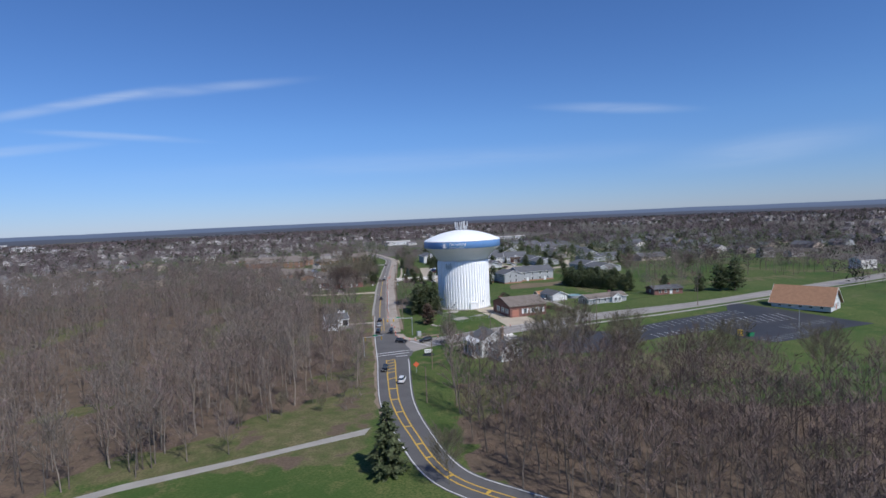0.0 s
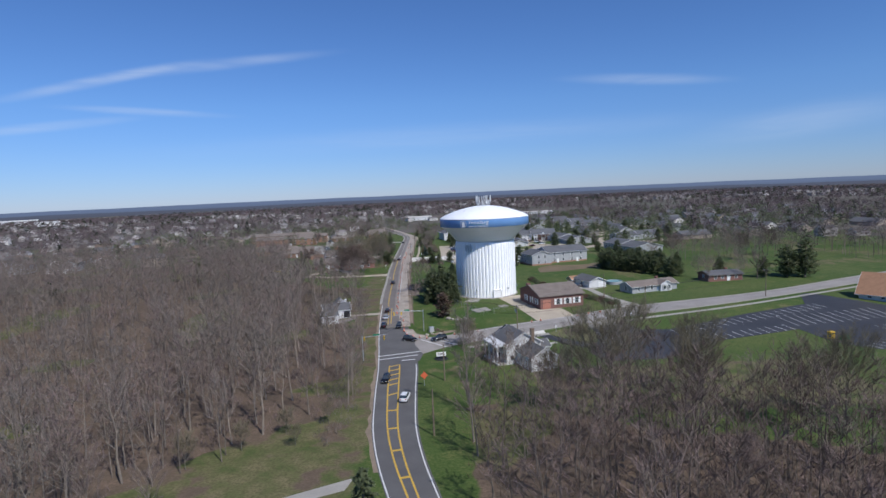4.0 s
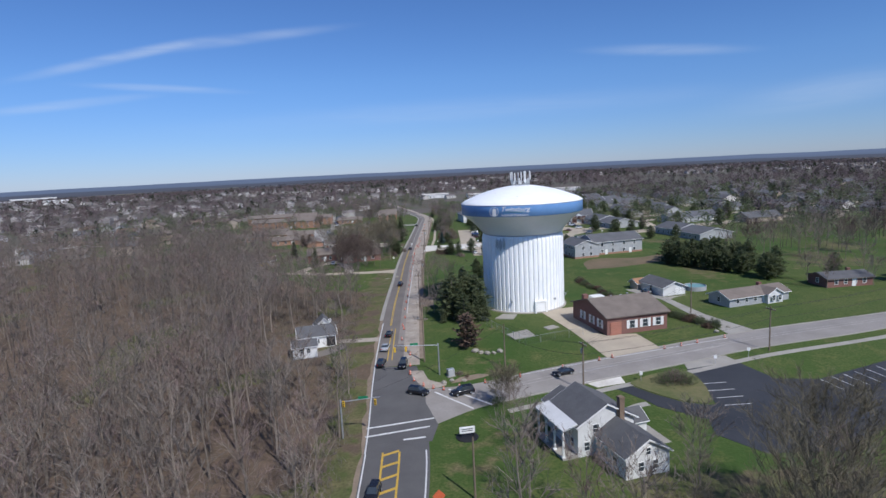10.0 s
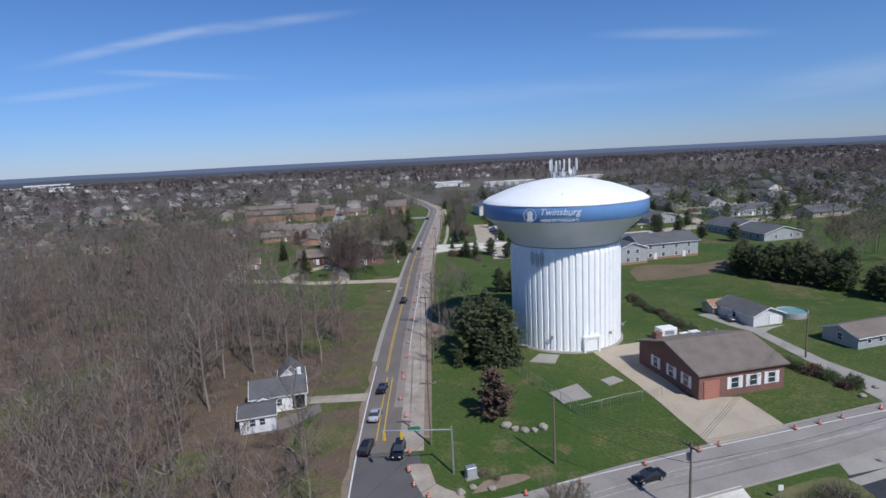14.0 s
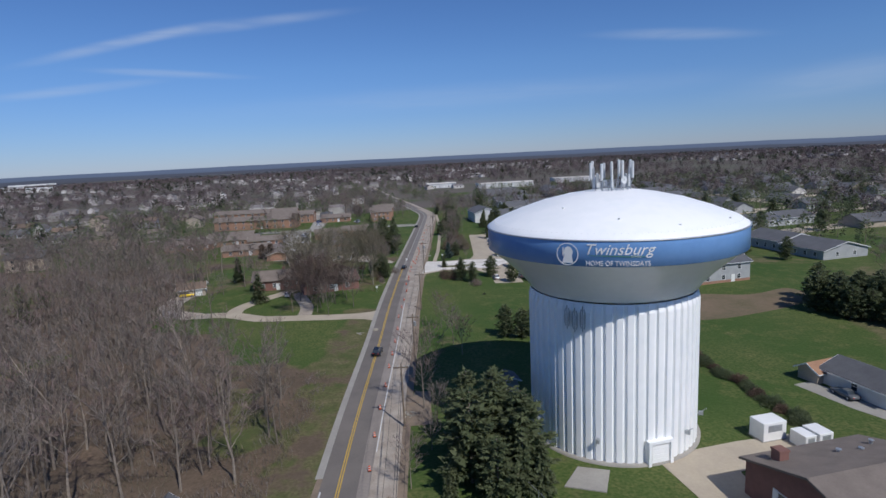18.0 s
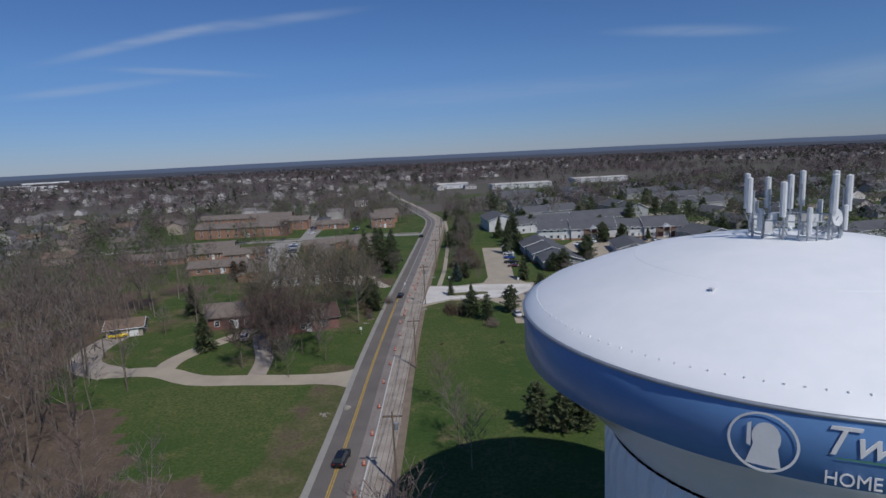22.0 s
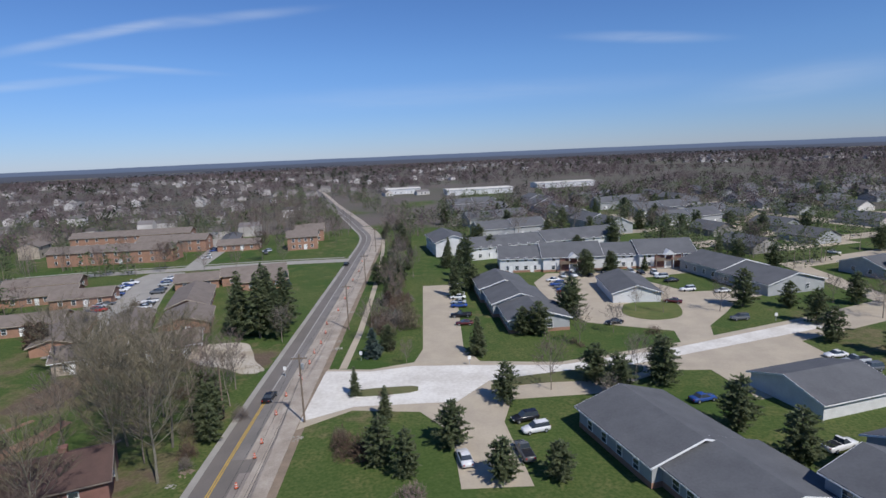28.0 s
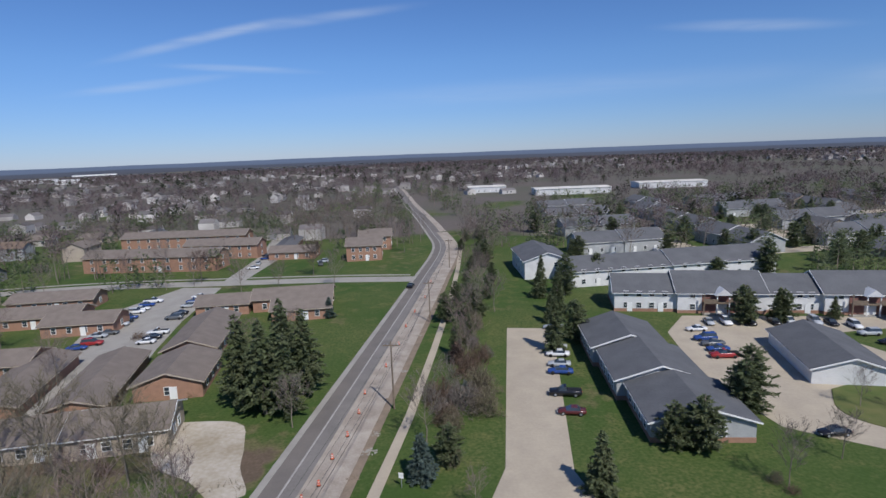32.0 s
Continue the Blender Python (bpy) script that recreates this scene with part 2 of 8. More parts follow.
BLUESHINGLE = mat("blue_grey_shingles", (0.132, 0.134, 0.14), (0.1, 0.102, 0.108), 0.3, 0.9, 0.3, 10)
BROWNSHINGLE = mat("brown_shingles", (0.22, 0.16, 0.115), (0.165, 0.12, 0.09), 0.5, 0.9, 0.3, 10)
TANSHINGLE = mat("taupe_shingles", (0.215, 0.18, 0.152), (0.165, 0.138, 0.118), 0.5, 0.9, 0.3, 10)
MAROONSHINGLE = mat("maroon_shingles", (0.105, 0.066, 0.056), (0.078, 0.05, 0.044), 0.5, 0.9, 0.3, 10)
BARESOIL = mat("red_brown_earth", (0.25, 0.15, 0.1), (0.19, 0.12, 0.08), 0.6, 0.95, 0.3, 6)
OLIVEBARK = mat("olive_grey_bark", (0.21, 0.19, 0.15), (0.13, 0.12, 0.092), 1.5, 0.95, 0.3, 5, vary=0.2)
SIDING = mat("white_siding", (0.68, 0.68, 0.67), (0.58, 0.58, 0.57), 0.6, 0.6)
GREYSIDING = mat("pale_grey_siding", (0.4, 0.41, 0.412), (0.33, 0.34, 0.345), 0.6, 0.65)
TANSIDING = mat("tan_siding", (0.45, 0.38, 0.30), (0.38, 0.32, 0.26), 0.6, 0.7)
TRIM = mat("white_trim", (0.80, 0.80, 0.78), (0.74, 0.74, 0.72), 1.0, 0.55)
DARK = mat("dark_opening", (0.02, 0.02, 0.022), None, 2.0, 0.6)
GLASS = mat("window_glass", (0.035, 0.045, 0.055), (0.05, 0.06, 0.07), 0.7, 0.08, spec=0.8)
DOORRED = mat("red_brown_door", (0.42, 0.19, 0.135), (0.36, 0.17, 0.12), 1.0, 0.6)
WOODPOLE = mat("weathered_pole", (0.22, 0.17, 0.125), (0.15, 0.12, 0.09), 2.0, 0.9)
RUBBER = mat("tyre_rubber", (0.02, 0.02, 0.02), None, 4, 0.8)
ORANGE = mat("safety_orange", (0.66, 0.14, 0.055), (0.52, 0.12, 0.06), 3, 0.6)
BLACKCABLE = mat("black_cable", (0.03, 0.03, 0.03), None, 4, 0.7)
STONE = mat("boulder_stone", (0.36, 0.33, 0.28), (0.26, 0.24, 0.2), 1.5, 0.9, 0.4, 5)
YELLOWPAINT = mat("signal_yellow", (0.70, 0.45, 0.03), None, 3, 0.5)
SIGNGREEN = mat("sign_green", (0.02, 0.20, 0.09), None, 3, 0.5)
POOLBLUE = mat("pool_cover", (0.20, 0.36, 0.36), (0.14, 0.27, 0.28), 0.8, 0.4)
ROOFMETAL = mat("tan_sheet_roof", (0.37, 0.21, 0.12), (0.29, 0.165, 0.095), 0.8, 0.6)
FARROOF = mat("far_roofs", (0.17, 0.16, 0.155), (0.12, 0.105, 0.098), 0.02, 0.9, vary=0.5)
FARWALL = mat("far_walls", (0.54, 0.52, 0.49), (0.3, 0.275, 0.25), 0.02, 0.8, vary=0.4)


# ---- mesh tools ----
def mesh_of(name, verts, faces, mats, idx=None, smooth=False):
    me = bpy.data.meshes.new(name)
    me.from_pydata([tuple(v) for v in verts], [], faces)
    for m in mats if isinstance(mats, (list, tuple)) else [mats]:
        me.materials.append(m)
    if idx:
        me.polygons.foreach_set("material_index", idx)
    if smooth:
        me.polygons.foreach_set("use_smooth", [True] * len(me.polygons))
    return me


class Build:
    """Collects vertices and faces of one mesh."""

    def __init__(self):
        self.v, self.f, self.m = [], [], []

    def add(self, verts, faces, mi=0):
        o = len(self.v)
        self.v += [tuple(p) for p in verts]
        self.f += [tuple(i + o for i in q) for q in faces]
        self.m += [mi] * len(faces)
        return self

    def box(self, x0, y0, z0, x1, y1, z1, mi=0, turn=None):
        p = [(x, y, z) for z in (z0, z1) for x, y in ((x0, y0), (x1, y0), (x1, y1), (x0, y1))]
        if turn:
            p = [turn @ Vector(q) for q in p]
        return self.add(p, [(3, 2, 1, 0), (4, 5, 6, 7), (0, 1, 5, 4), (1, 2, 6, 5), (2, 3, 7, 6), (3, 0, 4, 7)], mi)

    def bevel_box(self, x0, y0, z0, x1, y1, z1, r, mi=0):
        """A box with chamfered upright edges and a chamfered top."""
        ring = [(x0 + r, y0), (x1 - r, y0), (x1, y0 + r), (x1, y1 - r), (x1 - r, y1), (x0 + r, y1), (x0, y1 - r), (x0, y0 + r)]
        cx, cy = (x0 + x1) / 2, (y0 + y1) / 2
        sx, sy = 1 - 2 * r / (x1 - x0), 1 - 2 * r / (y1 - y0)
        v = [(x, y, z0) for x, y in ring] + [(x, y, z1 - r) for x, y in ring] + [(cx + (x - cx) * sx, cy + (y - cy) * sy, z1) for x, y in ring]
        f = [(i + k, (i + 1) % 8 + k, (i + 1) % 8 + 8 + k, i + 8 + k) for k in (0, 8) for i in range(8)]
        return self.add(v, f + [tuple(range(16, 24)), tuple(range(7, -1, -1))], mi)

    def tube(self, pts, radii, sides=5, mi=0, cap=True):
        """A tapered tube along a polyline."""
        v, f = [], []
        n = len(pts)
        pts = [Vector(p) for p in pts]
        for i, (p, r) in enumerate(zip(pts, radii)):
            d = (pts[min(i + 1, n - 1)] - pts[max(i - 1, 0)]).normalized()
            s = d.cross(Vector((0.31, 0.95, 0.05)) if abs(d.y) < 0.9 else Vector((1, 0, 0))).normalized()
            u = d.cross(s)
            v += [p + (s * math.cos(a) + u * math.sin(a)) * r for a in (2 * math.pi * k / sides for k in range(sides))]
        for i in range(n - 1):
            for k in range(sides):
                a, b = i * sides + k, i * sides + (k + 1) % sides
                f.append((a, b, b + sides, a + sides))
        if cap:
            f += [tuple(range(sides - 1, -1, -1)), tuple(range((n - 1) * sides, n * sides))]
        return self.add(v, f, mi)

    def lathe(self, profile, sides=48, mi=0, a0=0.0, a1=2 * math.pi):
        """A turned form from (radius, z) rows."""
        full = abs(a1 - a0 - 2 * math.pi) < 1e-6
        m = sides if full else sides + 1
        v = [(r * math.cos(a0 + (a1 - a0) * k / sides), r * math.sin(a0 + (a1 - a0) * k / sides), z) for r, z in profile for k in range(m)]
        f = []
        for i in range(len(profile) - 1):
            for k in range(sides):
                a, b = i * m + k, i * m + (k + 1) % m
                f.append((a, b, b + m, a + m))
        return self.add(v, f, mi)

    def mesh(self, name, mats, smooth=False):
        return mesh_of(name, self.v, self.f, mats, self.m if isinstance(mats, (list, tuple)) and len(mats) > 1 else None, smooth)


def thing(name, label, category, group="", kind="", at=None):
    ob = new(name)
    ob.empty_display_size = 0.3
    if at is not None:
        ob.matrix_basis = at
    return tagged(ob, label, category, group, kind)


def part(name, b, material, parent, label="", smooth=False):
    ob = new(name, b if isinstance(b, bpy.types.Mesh) else b.mesh(name, material, smooth))
    ob.parent = parent
    return tagged(ob, label)


def solid(name, b, material, label, category, kind="", group="", smooth=False, at=None):
    ob = new(name, b if isinstance(b, bpy.types.Mesh) else b.mesh(name, material, smooth))
    if at is not None:
        ob.matrix_basis = at
    return tagged(ob, label, category, group, kind)


def curve(pts, step=3.0):
    """A smooth line through plan points."""
    out = []
    p = [Vector((*q, 0)).xy for q in pts]
    p = [p[0] * 2 - p[1]] + p + [p[-1] * 2 - p[-2]]
    for i in range(1, len(p) - 2):
        k = max(2, int((p[i + 1] - p[i]).length / step))
        for j in range(k):
            t = j / k
            a, b, c, d = p[i - 1], p[i], p[i + 1], p[i + 2]
            out.append(0.5 * (2 * b + (c - a) * t + (2 * a - 5 * b + 4 * c - d) * t * t + (3 * b - a - 3 * c + d) * t ** 3))
    return out + [p[-2]]


def shifted(line, o):
    """The line moved o metres to its right."""
    out = []
    for i, p in enumerate(line):
        d = (line[min(i + 1, len(line) - 1)] - line[max(i - 1, 0)]).normalized()
        out.append(p + Vector((d.y, -d.x)) * o)
    return out


def ribbon(b, left, right, z0, z1, mi=0):
    """A slab between two lines of equal count."""
    n = len(left)
    v = [(p.x, p.y, z) for z in (z0, z1) for q in (left, right) for p in q]
    f = []
    for i in range(n - 1):
        l0, l1, r0, r1 = i, i + 1, n + i, n + i + 1
        f += [(l0 + 2 * n, r0 + 2 * n, r1 + 2 * n, l1 + 2 * n), (l1, l0, l0 + 2 * n, l1 + 2 * n)[::-1], (r0, r1, r1 + 2 * n, r0 + 2 * n)[::-1]]
    f += [(0, n, 3 * n, 2 * n), (n - 1, 3 * n - 1, 4 * n - 1, 2 * n - 1)]
    return b.add(v, f, mi)


def slab(name, pts, z0, z1, material, label, category, kind="structure", smooth_line=False):
    """A flat piece of ground cover of any outline."""
    bm = bmesh.new()
    line = [Vector(p) for p in pts]
    if smooth_line:
        line = curve(pts + [pts[0]], 1.5)[:-1]
    top = [bm.verts.new((p[0], p[1], z1)) for p in line]
    low = [bm.verts.new((p[0], p[1], z0)) for p in line]
    face = bm.faces.new(top)
    for i in range(len(top)):
        j = (i + 1) % len(top)
        bm.faces.new((top[i], low[i], low[j], top[j]))
    bm.normal_update()
    if face.normal.z < 0:
        face.normal_flip()
    bmesh.ops.triangulate(bm, faces=[face])
    me = bpy.data.meshes.new(name)
    bm.to_mesh(me)
    bm.free()
    me.materials.append(material)
    return tagged(new(name, me), label, category, "", kind)


def inside(x, y, poly):
    c = False
    for i in range(len(poly)):
        (x0, y0), (x1, y1) = poly[i - 1], poly[i]
        if (y0 > y) != (y1 > y) and x < (x1 - x0) * (y - y0) / (y1 - y0) + x0:
            c = not c
    return c

# ---- plan of the roads ----
ROAD_W = curve([(40, -222), (14, -200), (-5.2, -179.5), (-19.7, -165.3), (-26.8, -144), (-31, -125.2), (-33, -106.5), (-35, -80.3), (-37.5, -56.1), (-39.7, -27.3), (-41.8, 2.8), (-43.6, 37.5), (-45.5, 69.4), (-47.3, 114.2), (-48.1, 146.7), (-48.9, 179.7), (-50.5, 240), (-53.1, 300), (-63.7, 344.9), (-79.5, 403), (-107.6, 500.1), (-139.5, 620.2), (-172, 735)])
CROSS_N = curve([(-27.5, -60.6), (-17.7, -59.4), (-2, -53.4), (12.4, -48.6), (21, -45.8), (50.1, -36.4), (94.7, -23.5), (142.2, -2.2), (219, 31.9), (413.7, 122.8)])
CROSS_S = curve([(-25.5, -75.5), (-15.7, -68.3), (0.3, -62.1), (8.1, -59.2), (25.4, -53.5), (42.3, -47.6), (71.3, -40.2), (99.4, -30.4), (146.9, -10), (226.8, 24.4), (417.7, 114.1)])
WOODS_LEFT = [(-37, -111), (-37.5, -100), (-41, -62), (-45, -48), (-64, -48), (-64, -24), (-48, -20), (-51, 10), (-70, 24), (-82, 50), (-104, 52), (-116, 98), (-136, 135), (-300, 150), (-300, -230), (-120, -215), (-88, -166), (-68, -140), (-58, -127), (-46, -117)]
WOODS_RIGHT = [(-13, -112), (4, -118), (20, -126), (36, -134), (60, -142), (90, -140), (120, -134), (160, -122), (240, -100), (240, -260), (40, -260), (16, -205), (2, -184), (-9, -165), (-15, -140)]
LAWN_SW = [(-25.8, -167.4), (-32.9, -147.1), (-46.1, -150.2), (-70.5, -162.4), (-110, -200), (-60, -230), (-10, -205)]


def west_edge(y):
    return min(ROAD_W, key=lambda p: abs(p.y - y)).x


# ---- ground ----
def land(x, y):
    """The height of the land: lower at the junction, a little higher round the tower and beyond, low hills far off."""
    s = min(1, max(0, (y + 78) / 45))
    z = -0.8 + 2.5 * s * s * (3 - 2 * s)
    d = math.hypot(x, y)
    if d > 900:
        k = min(1, (d - 900) / 2500)
        z += k * (2 + 12 * noise.noise(Vector((x / 1300, y / 1300, 3.1))))
        v = min(1, max(0, (d - 1500) / 1700))
        z -= 32 * v * v * (3 - 2 * v)
    return z


def ground_material():
    """Grass, leaf litter, rough winter grass and far land, blended by what grows at each spot."""
    m = bpy.data.materials.new("land_cover")
    m.use_nodes = True
    n, l = m.node_tree.nodes, m.node_tree.links
    p = n["Principled BSDF"]
    p.inputs["Roughness"].default_value, p.inputs["Specular IOR Level"].default_value = 0.95, 0.2
    pos = n.new("ShaderNodeNewGeometry").outputs["Position"]
    cover = n.new("ShaderNodeAttribute")
    cover.attribute_name = "cover"
    sep = n.new("ShaderNodeSeparateColor")
    l.new(cover.outputs["Color"], sep.inputs[0])

    def noise_at(scale, detail=5.0):
        t = n.new("ShaderNodeTexNoise")
        t.inputs["Scale"].default_value, t.inputs["Detail"].default_value = scale, detail
        l.new(pos, t.inputs["Vector"])
        return t.outputs["Fac"]

    def spread(value, lo, hi):
        r = n.new("ShaderNodeMapRange")
        r.inputs["From Min"].default_value, r.inputs["From Max"].default_value = lo, hi
        l.new(value, r.inputs["Value"])
        return r.outputs[0]

    def blend(fac, a, b):
        x = n.new("ShaderNodeMix")
        x.data_type = "RGBA"
        l.new(fac, x.inputs[0])
        for v, s in ((a, x.inputs[6]), (b, x.inputs[7])):
            if isinstance(v, tuple):
                s.default_value = (*v, 1)
            else:
                l.new(v, s)
        return x.outputs[2]

    def raised(a, b):
        s = n.new("ShaderNodeMath")
        s.operation = "ADD"
        l.new(a, s.inputs[0])
        l.new(b, s.inputs[1])
        return s.outputs[0]

    coarse, middle, fine = noise_at(0.035, 6), noise_at(0.3, 6), noise_at(2.2, 4)
    grass = blend(spread(coarse, 0.36, 0.64), (0.055, 0.1, 0.022), (0.135, 0.143, 0.05))
    grass = blend(spread(middle, 0.5, 0.78), grass, (0.19, 0.17, 0.07))
    grass = blend(spread(fine, 0.3, 0.75), (0.045, 0.08, 0.017), grass)
    litter = blend(spread(middle, 0.3, 0.7), (0.19, 0.133, 0.095), (0.115, 0.088, 0.064))
    litter = blend(spread(fine, 0.25, 0.7), (0.1, 0.075, 0.05), litter)
    rough = blend(spread(middle, 0.35, 0.65), (0.085, 0.105, 0.034), (0.17, 0.145, 0.075))
    rough = blend(spread(fine, 0.2, 0.6), (0.07, 0.07, 0.03), rough)
    far = blend(spread(noise_at(0.006, 5), 0.4, 0.6), (0.135, 0.115, 0.1), (0.11, 0.108, 0.078))
    out = blend(spread(raised(sep.outputs[1], middle), 0.86, 1.1), grass, rough)
    out = blend(spread(raised(sep.outputs[0], middle), 0.9, 1.1), out, litter)
    out = blend(spread(raised(sep.outputs[2], coarse), 0.85, 1.15), out, far)
    l.new(out, p.inputs["Base Color"])
    bump = n.new("ShaderNodeBump")
    bump.inputs["Strength"].default_value, bump.inputs["Distance"].default_value = 0.6, 0.15
    l.new(fine, bump.inputs["Height"])
    l.new(bump.outputs[0], p.inputs["Normal"])
    return m


def cover_at(x, y):
    """Shares of leaf litter, rough grass and far land."""
    w = noise.noise(Vector((x / 14, y / 14, 0))) * 4
    if -62 < x < -30 and -150 < y < 66 and -9 < x - west_edge(y) < 1:
        return 0.4 + 0.6 * noise.noise(Vector((x / 7, y / 7, 11))), 0.8, 0
    if -80 < x < -33 and -158 < y < -100 and not inside(x + w, y + w, WOODS_LEFT):
        return 0.25 + 0.9 * noise.noise(Vector((x / 6, y / 6, 12))), 0.75, 0
    if math.hypot(x, y) > 620:
        return 0, 0, 1
    if inside(x + w, y + w, WOODS_LEFT) or inside(x + w, y - w, WOODS_RIGHT):
        return (1, 1, 0) if noise.noise(Vector((x / 22, y / 22, 5))) < 0.3 else (0, 1, 0)
    if -90 < x < -46 and -62 < y < 26:
        k = noise.noise(Vector((x / 16, y / 16, 4)))
        return (0.7 if k > 0 else 0.2, min(1, max(0.3, 0.7 + k * 2)), 0)
    if 2 < x < 70 and -122 < y < -90:
        return 0.3 + 0.5 * noise.noise(Vector((x / 12, y / 12, 1))), 0.65, 0
    if abs(x) > 260 or y > 330:
        return 0, 0.4, min(1, max(0, 0.85 + 1.6 * noise.noise(Vector((x / 60, y / 60, 2)))))
    if x < -48 and 64 < y < 150:
        k = noise.noise(Vector((x / 13, y / 13, 6)))
        return (0.25 + k, 0.5 + k, 0) if y > 86 else (0, 0.25 + 0.6 * k, 0)
    if x > 60 and 30 < y < 160:
        return 0.1, 0.3 + 0.9 * noise.noise(Vector((x / 25, y / 25, 8))), 0
    return 0, 0.75 * noise.noise(Vector((x / 25, y / 25, 8))), 0


def ground_sheet():
    near_x = [-240 + 3 * i for i in range(171)]
    near_y = [-290 + 3 * i for i in range(231)]
    far = [30, 75, 140, 230, 350, 500, 700, 950, 1250, 1600, 2000, 2500, 3000, 3600, 4200, 4800, 6000]
    xs = [near_x[0] - d for d in reversed(far)] + near_x + [near_x[-1] + d for d in far]
    ys = [near_y[0] - d for d in reversed(far)] + near_y + [near_y[-1] + d for d in far]
    v, f, cover = [], [], []
    for y in ys:
        for x in xs:
            v.append((x, y, land(x, y)))
            cover += [*cover_at(x, y), 1]
    n = len(xs)
    for j in range(len(ys) - 1):
        for i in range(n - 1):
            f.append((j * n + i, j * n + i + 1, j * n + n + i + 1, j * n + n + i))
    me = mesh_of("ground", v, f, [ground_material()], [0] * len(f))
    me.attributes.new("cover", "FLOAT_COLOR", "POINT").data.foreach_set("color", cover)
    return tagged(new("ground", me), "flat lawns, leaf-littered woodland floor and far brown land", "ground", "", "structure")


ground_sheet()

# ---- roads and paving ----
def strip(name, line, a, b, z0, z1, material, label, category):
    m = Build()
    ribbon(m, shifted(line, a), shifted(line, b), z0, z1)
    return solid(name, m, material, label, category, "structure")


def between(line, y0, y1):
    return [p for p in line if y0 <= p.y <= y1]


south, north = between(ROAD_W, -400, -52), between(ROAD_W, -53, 2000)
def taper(y, near, far):
    """A width that narrows from the junction southwards."""
    k = min(1, max(0, (-88 - y) / 62))
    return near + (far - near) * k


def shifted_by(line, near, far):
    return [shifted(line, taper(p.y, near, far))[i] for i, p in enumerate(line)]


m = Build()
ribbon(m, south, shifted_by(south, 10.1, 7.4), -0.2, 0.05)
solid("road_south", m, ASPHALT, "dark asphalt road with white edges and a yellow hatched middle", "road", "structure")
strip("road_north", north, 0.0, 6.2, -0.2, 0.05, OLDASPHALT, "worn asphalt two-lane road under reconstruction", "road")
strip("road_shoulder", between(ROAD_W, -18, 2000), -1.0, 0.0, -0.2, 0.055, CONCRETE, "pale concrete edge strip beside the asphalt road", "road edge")
strip("road_works_bed", between(ROAD_W, -53, 345), 6.2, 9.7, -0.2, 0.035, GRAVEL, "crushed gravel bed of a stripped road lane", "road works")
strip("road_works_verge", between(ROAD_W, -50, 300), 9.7, 10.9, -0.2, 0.02, DIRT, "bare dirt verge along the road works", "verge")
strip("road_far_lane", between(ROAD_W, 345, 2000), 6.2, 9.6, -0.2, 0.04, GRAVEL, "pale gravel lane of the far road works", "road works")
strip("road_worn_lane", between(ROAD_W, -40, 96), 4.75, 6.2, -0.1, 0.056, WORNLANE, "dusty worn edge of the asphalt lane", "road works")
strip("road_worn_lane", between(ROAD_W, 96, 345), 2.7, 4.6, -0.1, 0.056, GREYLANE, "grey dusty asphalt lane beside the works", "road works")
strip("road_works_dust", between(ROAD_W, 96, 345), 4.6, 6.2, -0.1, 0.056, GRAVEL, "pale gravel dust over the asphalt lane", "road works")
vw = between(ROAD_W, -140, 62)
m = Build()
ribbon(m, [p + Vector((-0.7 - 1.4 * noise.noise(Vector((p.y / 5, 2, 0))), 0)) for p in vw], vw, -0.2, 0.022)
solid("shoulder_west", m, DIRT, "bare dirt shoulder of the asphalt road", "verge", "structure")
m = Build()
nn = 160
a = [CROSS_N[int(i * (len(CROSS_N) - 1) / nn)] for i in range(nn + 1)]
b = [CROSS_S[int(i * (len(CROSS_S) - 1) / nn)] for i in range(nn + 1)]
ribbon(m, a, b, -0.2, 0.045)
solid("road_cross", m, ROADCONCRETE, "light grey concrete cross street with worn lanes", "road", "structure")
slab("road_junction", [(-35, -80.2), (-24.4, -80), (-23.6, -74.3), (-26.2, -66), (-26.6, -60), (-29, -50), (-38.1, -50), (-37.4, -57)], -0.2, 0.057, ASPHALT, "dark asphalt junction of the two roads", "road")


def line_strip(name, line, o, w, material, label, dash=None, z=0.061, end=None):
    m = Build()
    if end is not None:
        ribbon(m, shifted_by(line, o - w / 2, end - w / 2), shifted_by(line, o + w / 2, end + w / 2), z - 0.003, z)
        return solid(name, m, material, label, "road marking", "structure")
    if dash:
        on, off = dash
        acc, k, seg = 0.0, 0, [line[0]]
        runs, state = [], True
        for p, q in zip(line, line[1:]):
            acc += (q - p).length
            if state:
                seg.append(q)
            if acc > (on if state else off):
                if state:
                    runs.append(seg)
                state, acc, seg = not state, 0.0, [q]
        for seg in runs:
            if len(seg) > 1:
                ribbon(m, shifted(seg, o - w / 2), shifted(seg, o + w / 2), z - 0.003, z)
    else:
        ribbon(m, shifted(line, o - w / 2), shifted(line, o + w / 2), z - 0.003, z)
    return solid(name, m, material, label, "road marking", "structure")


sl = between(ROAD_W, -400, -81)
line_strip("edge_line_west", sl, 0.3, 0.22, LINE_W, "solid white edge line on the asphalt")
line_strip("edge_line_east", sl, 9.6, 0.22, LINE_W, "solid white edge line on the asphalt", end=6.95)
line_strip("edge_line_junction", between(ROAD_W, -84, -18), 0.2, 0.22, LINE_W, "solid white edge line through the junction", None, 0.066)
line_strip("median_line_west", sl, 2.95, 0.3, LINE_Y, "solid yellow median line", end=2.9)
line_strip("median_line_east", sl, 5.5, 0.3, LINE_Y, "solid yellow median line", end=4.3)
line_strip("centre_line_a", between(ROAD_W, -24, 118), 2.2, 0.15, LINE_Y, "double yellow centre line on worn asphalt")
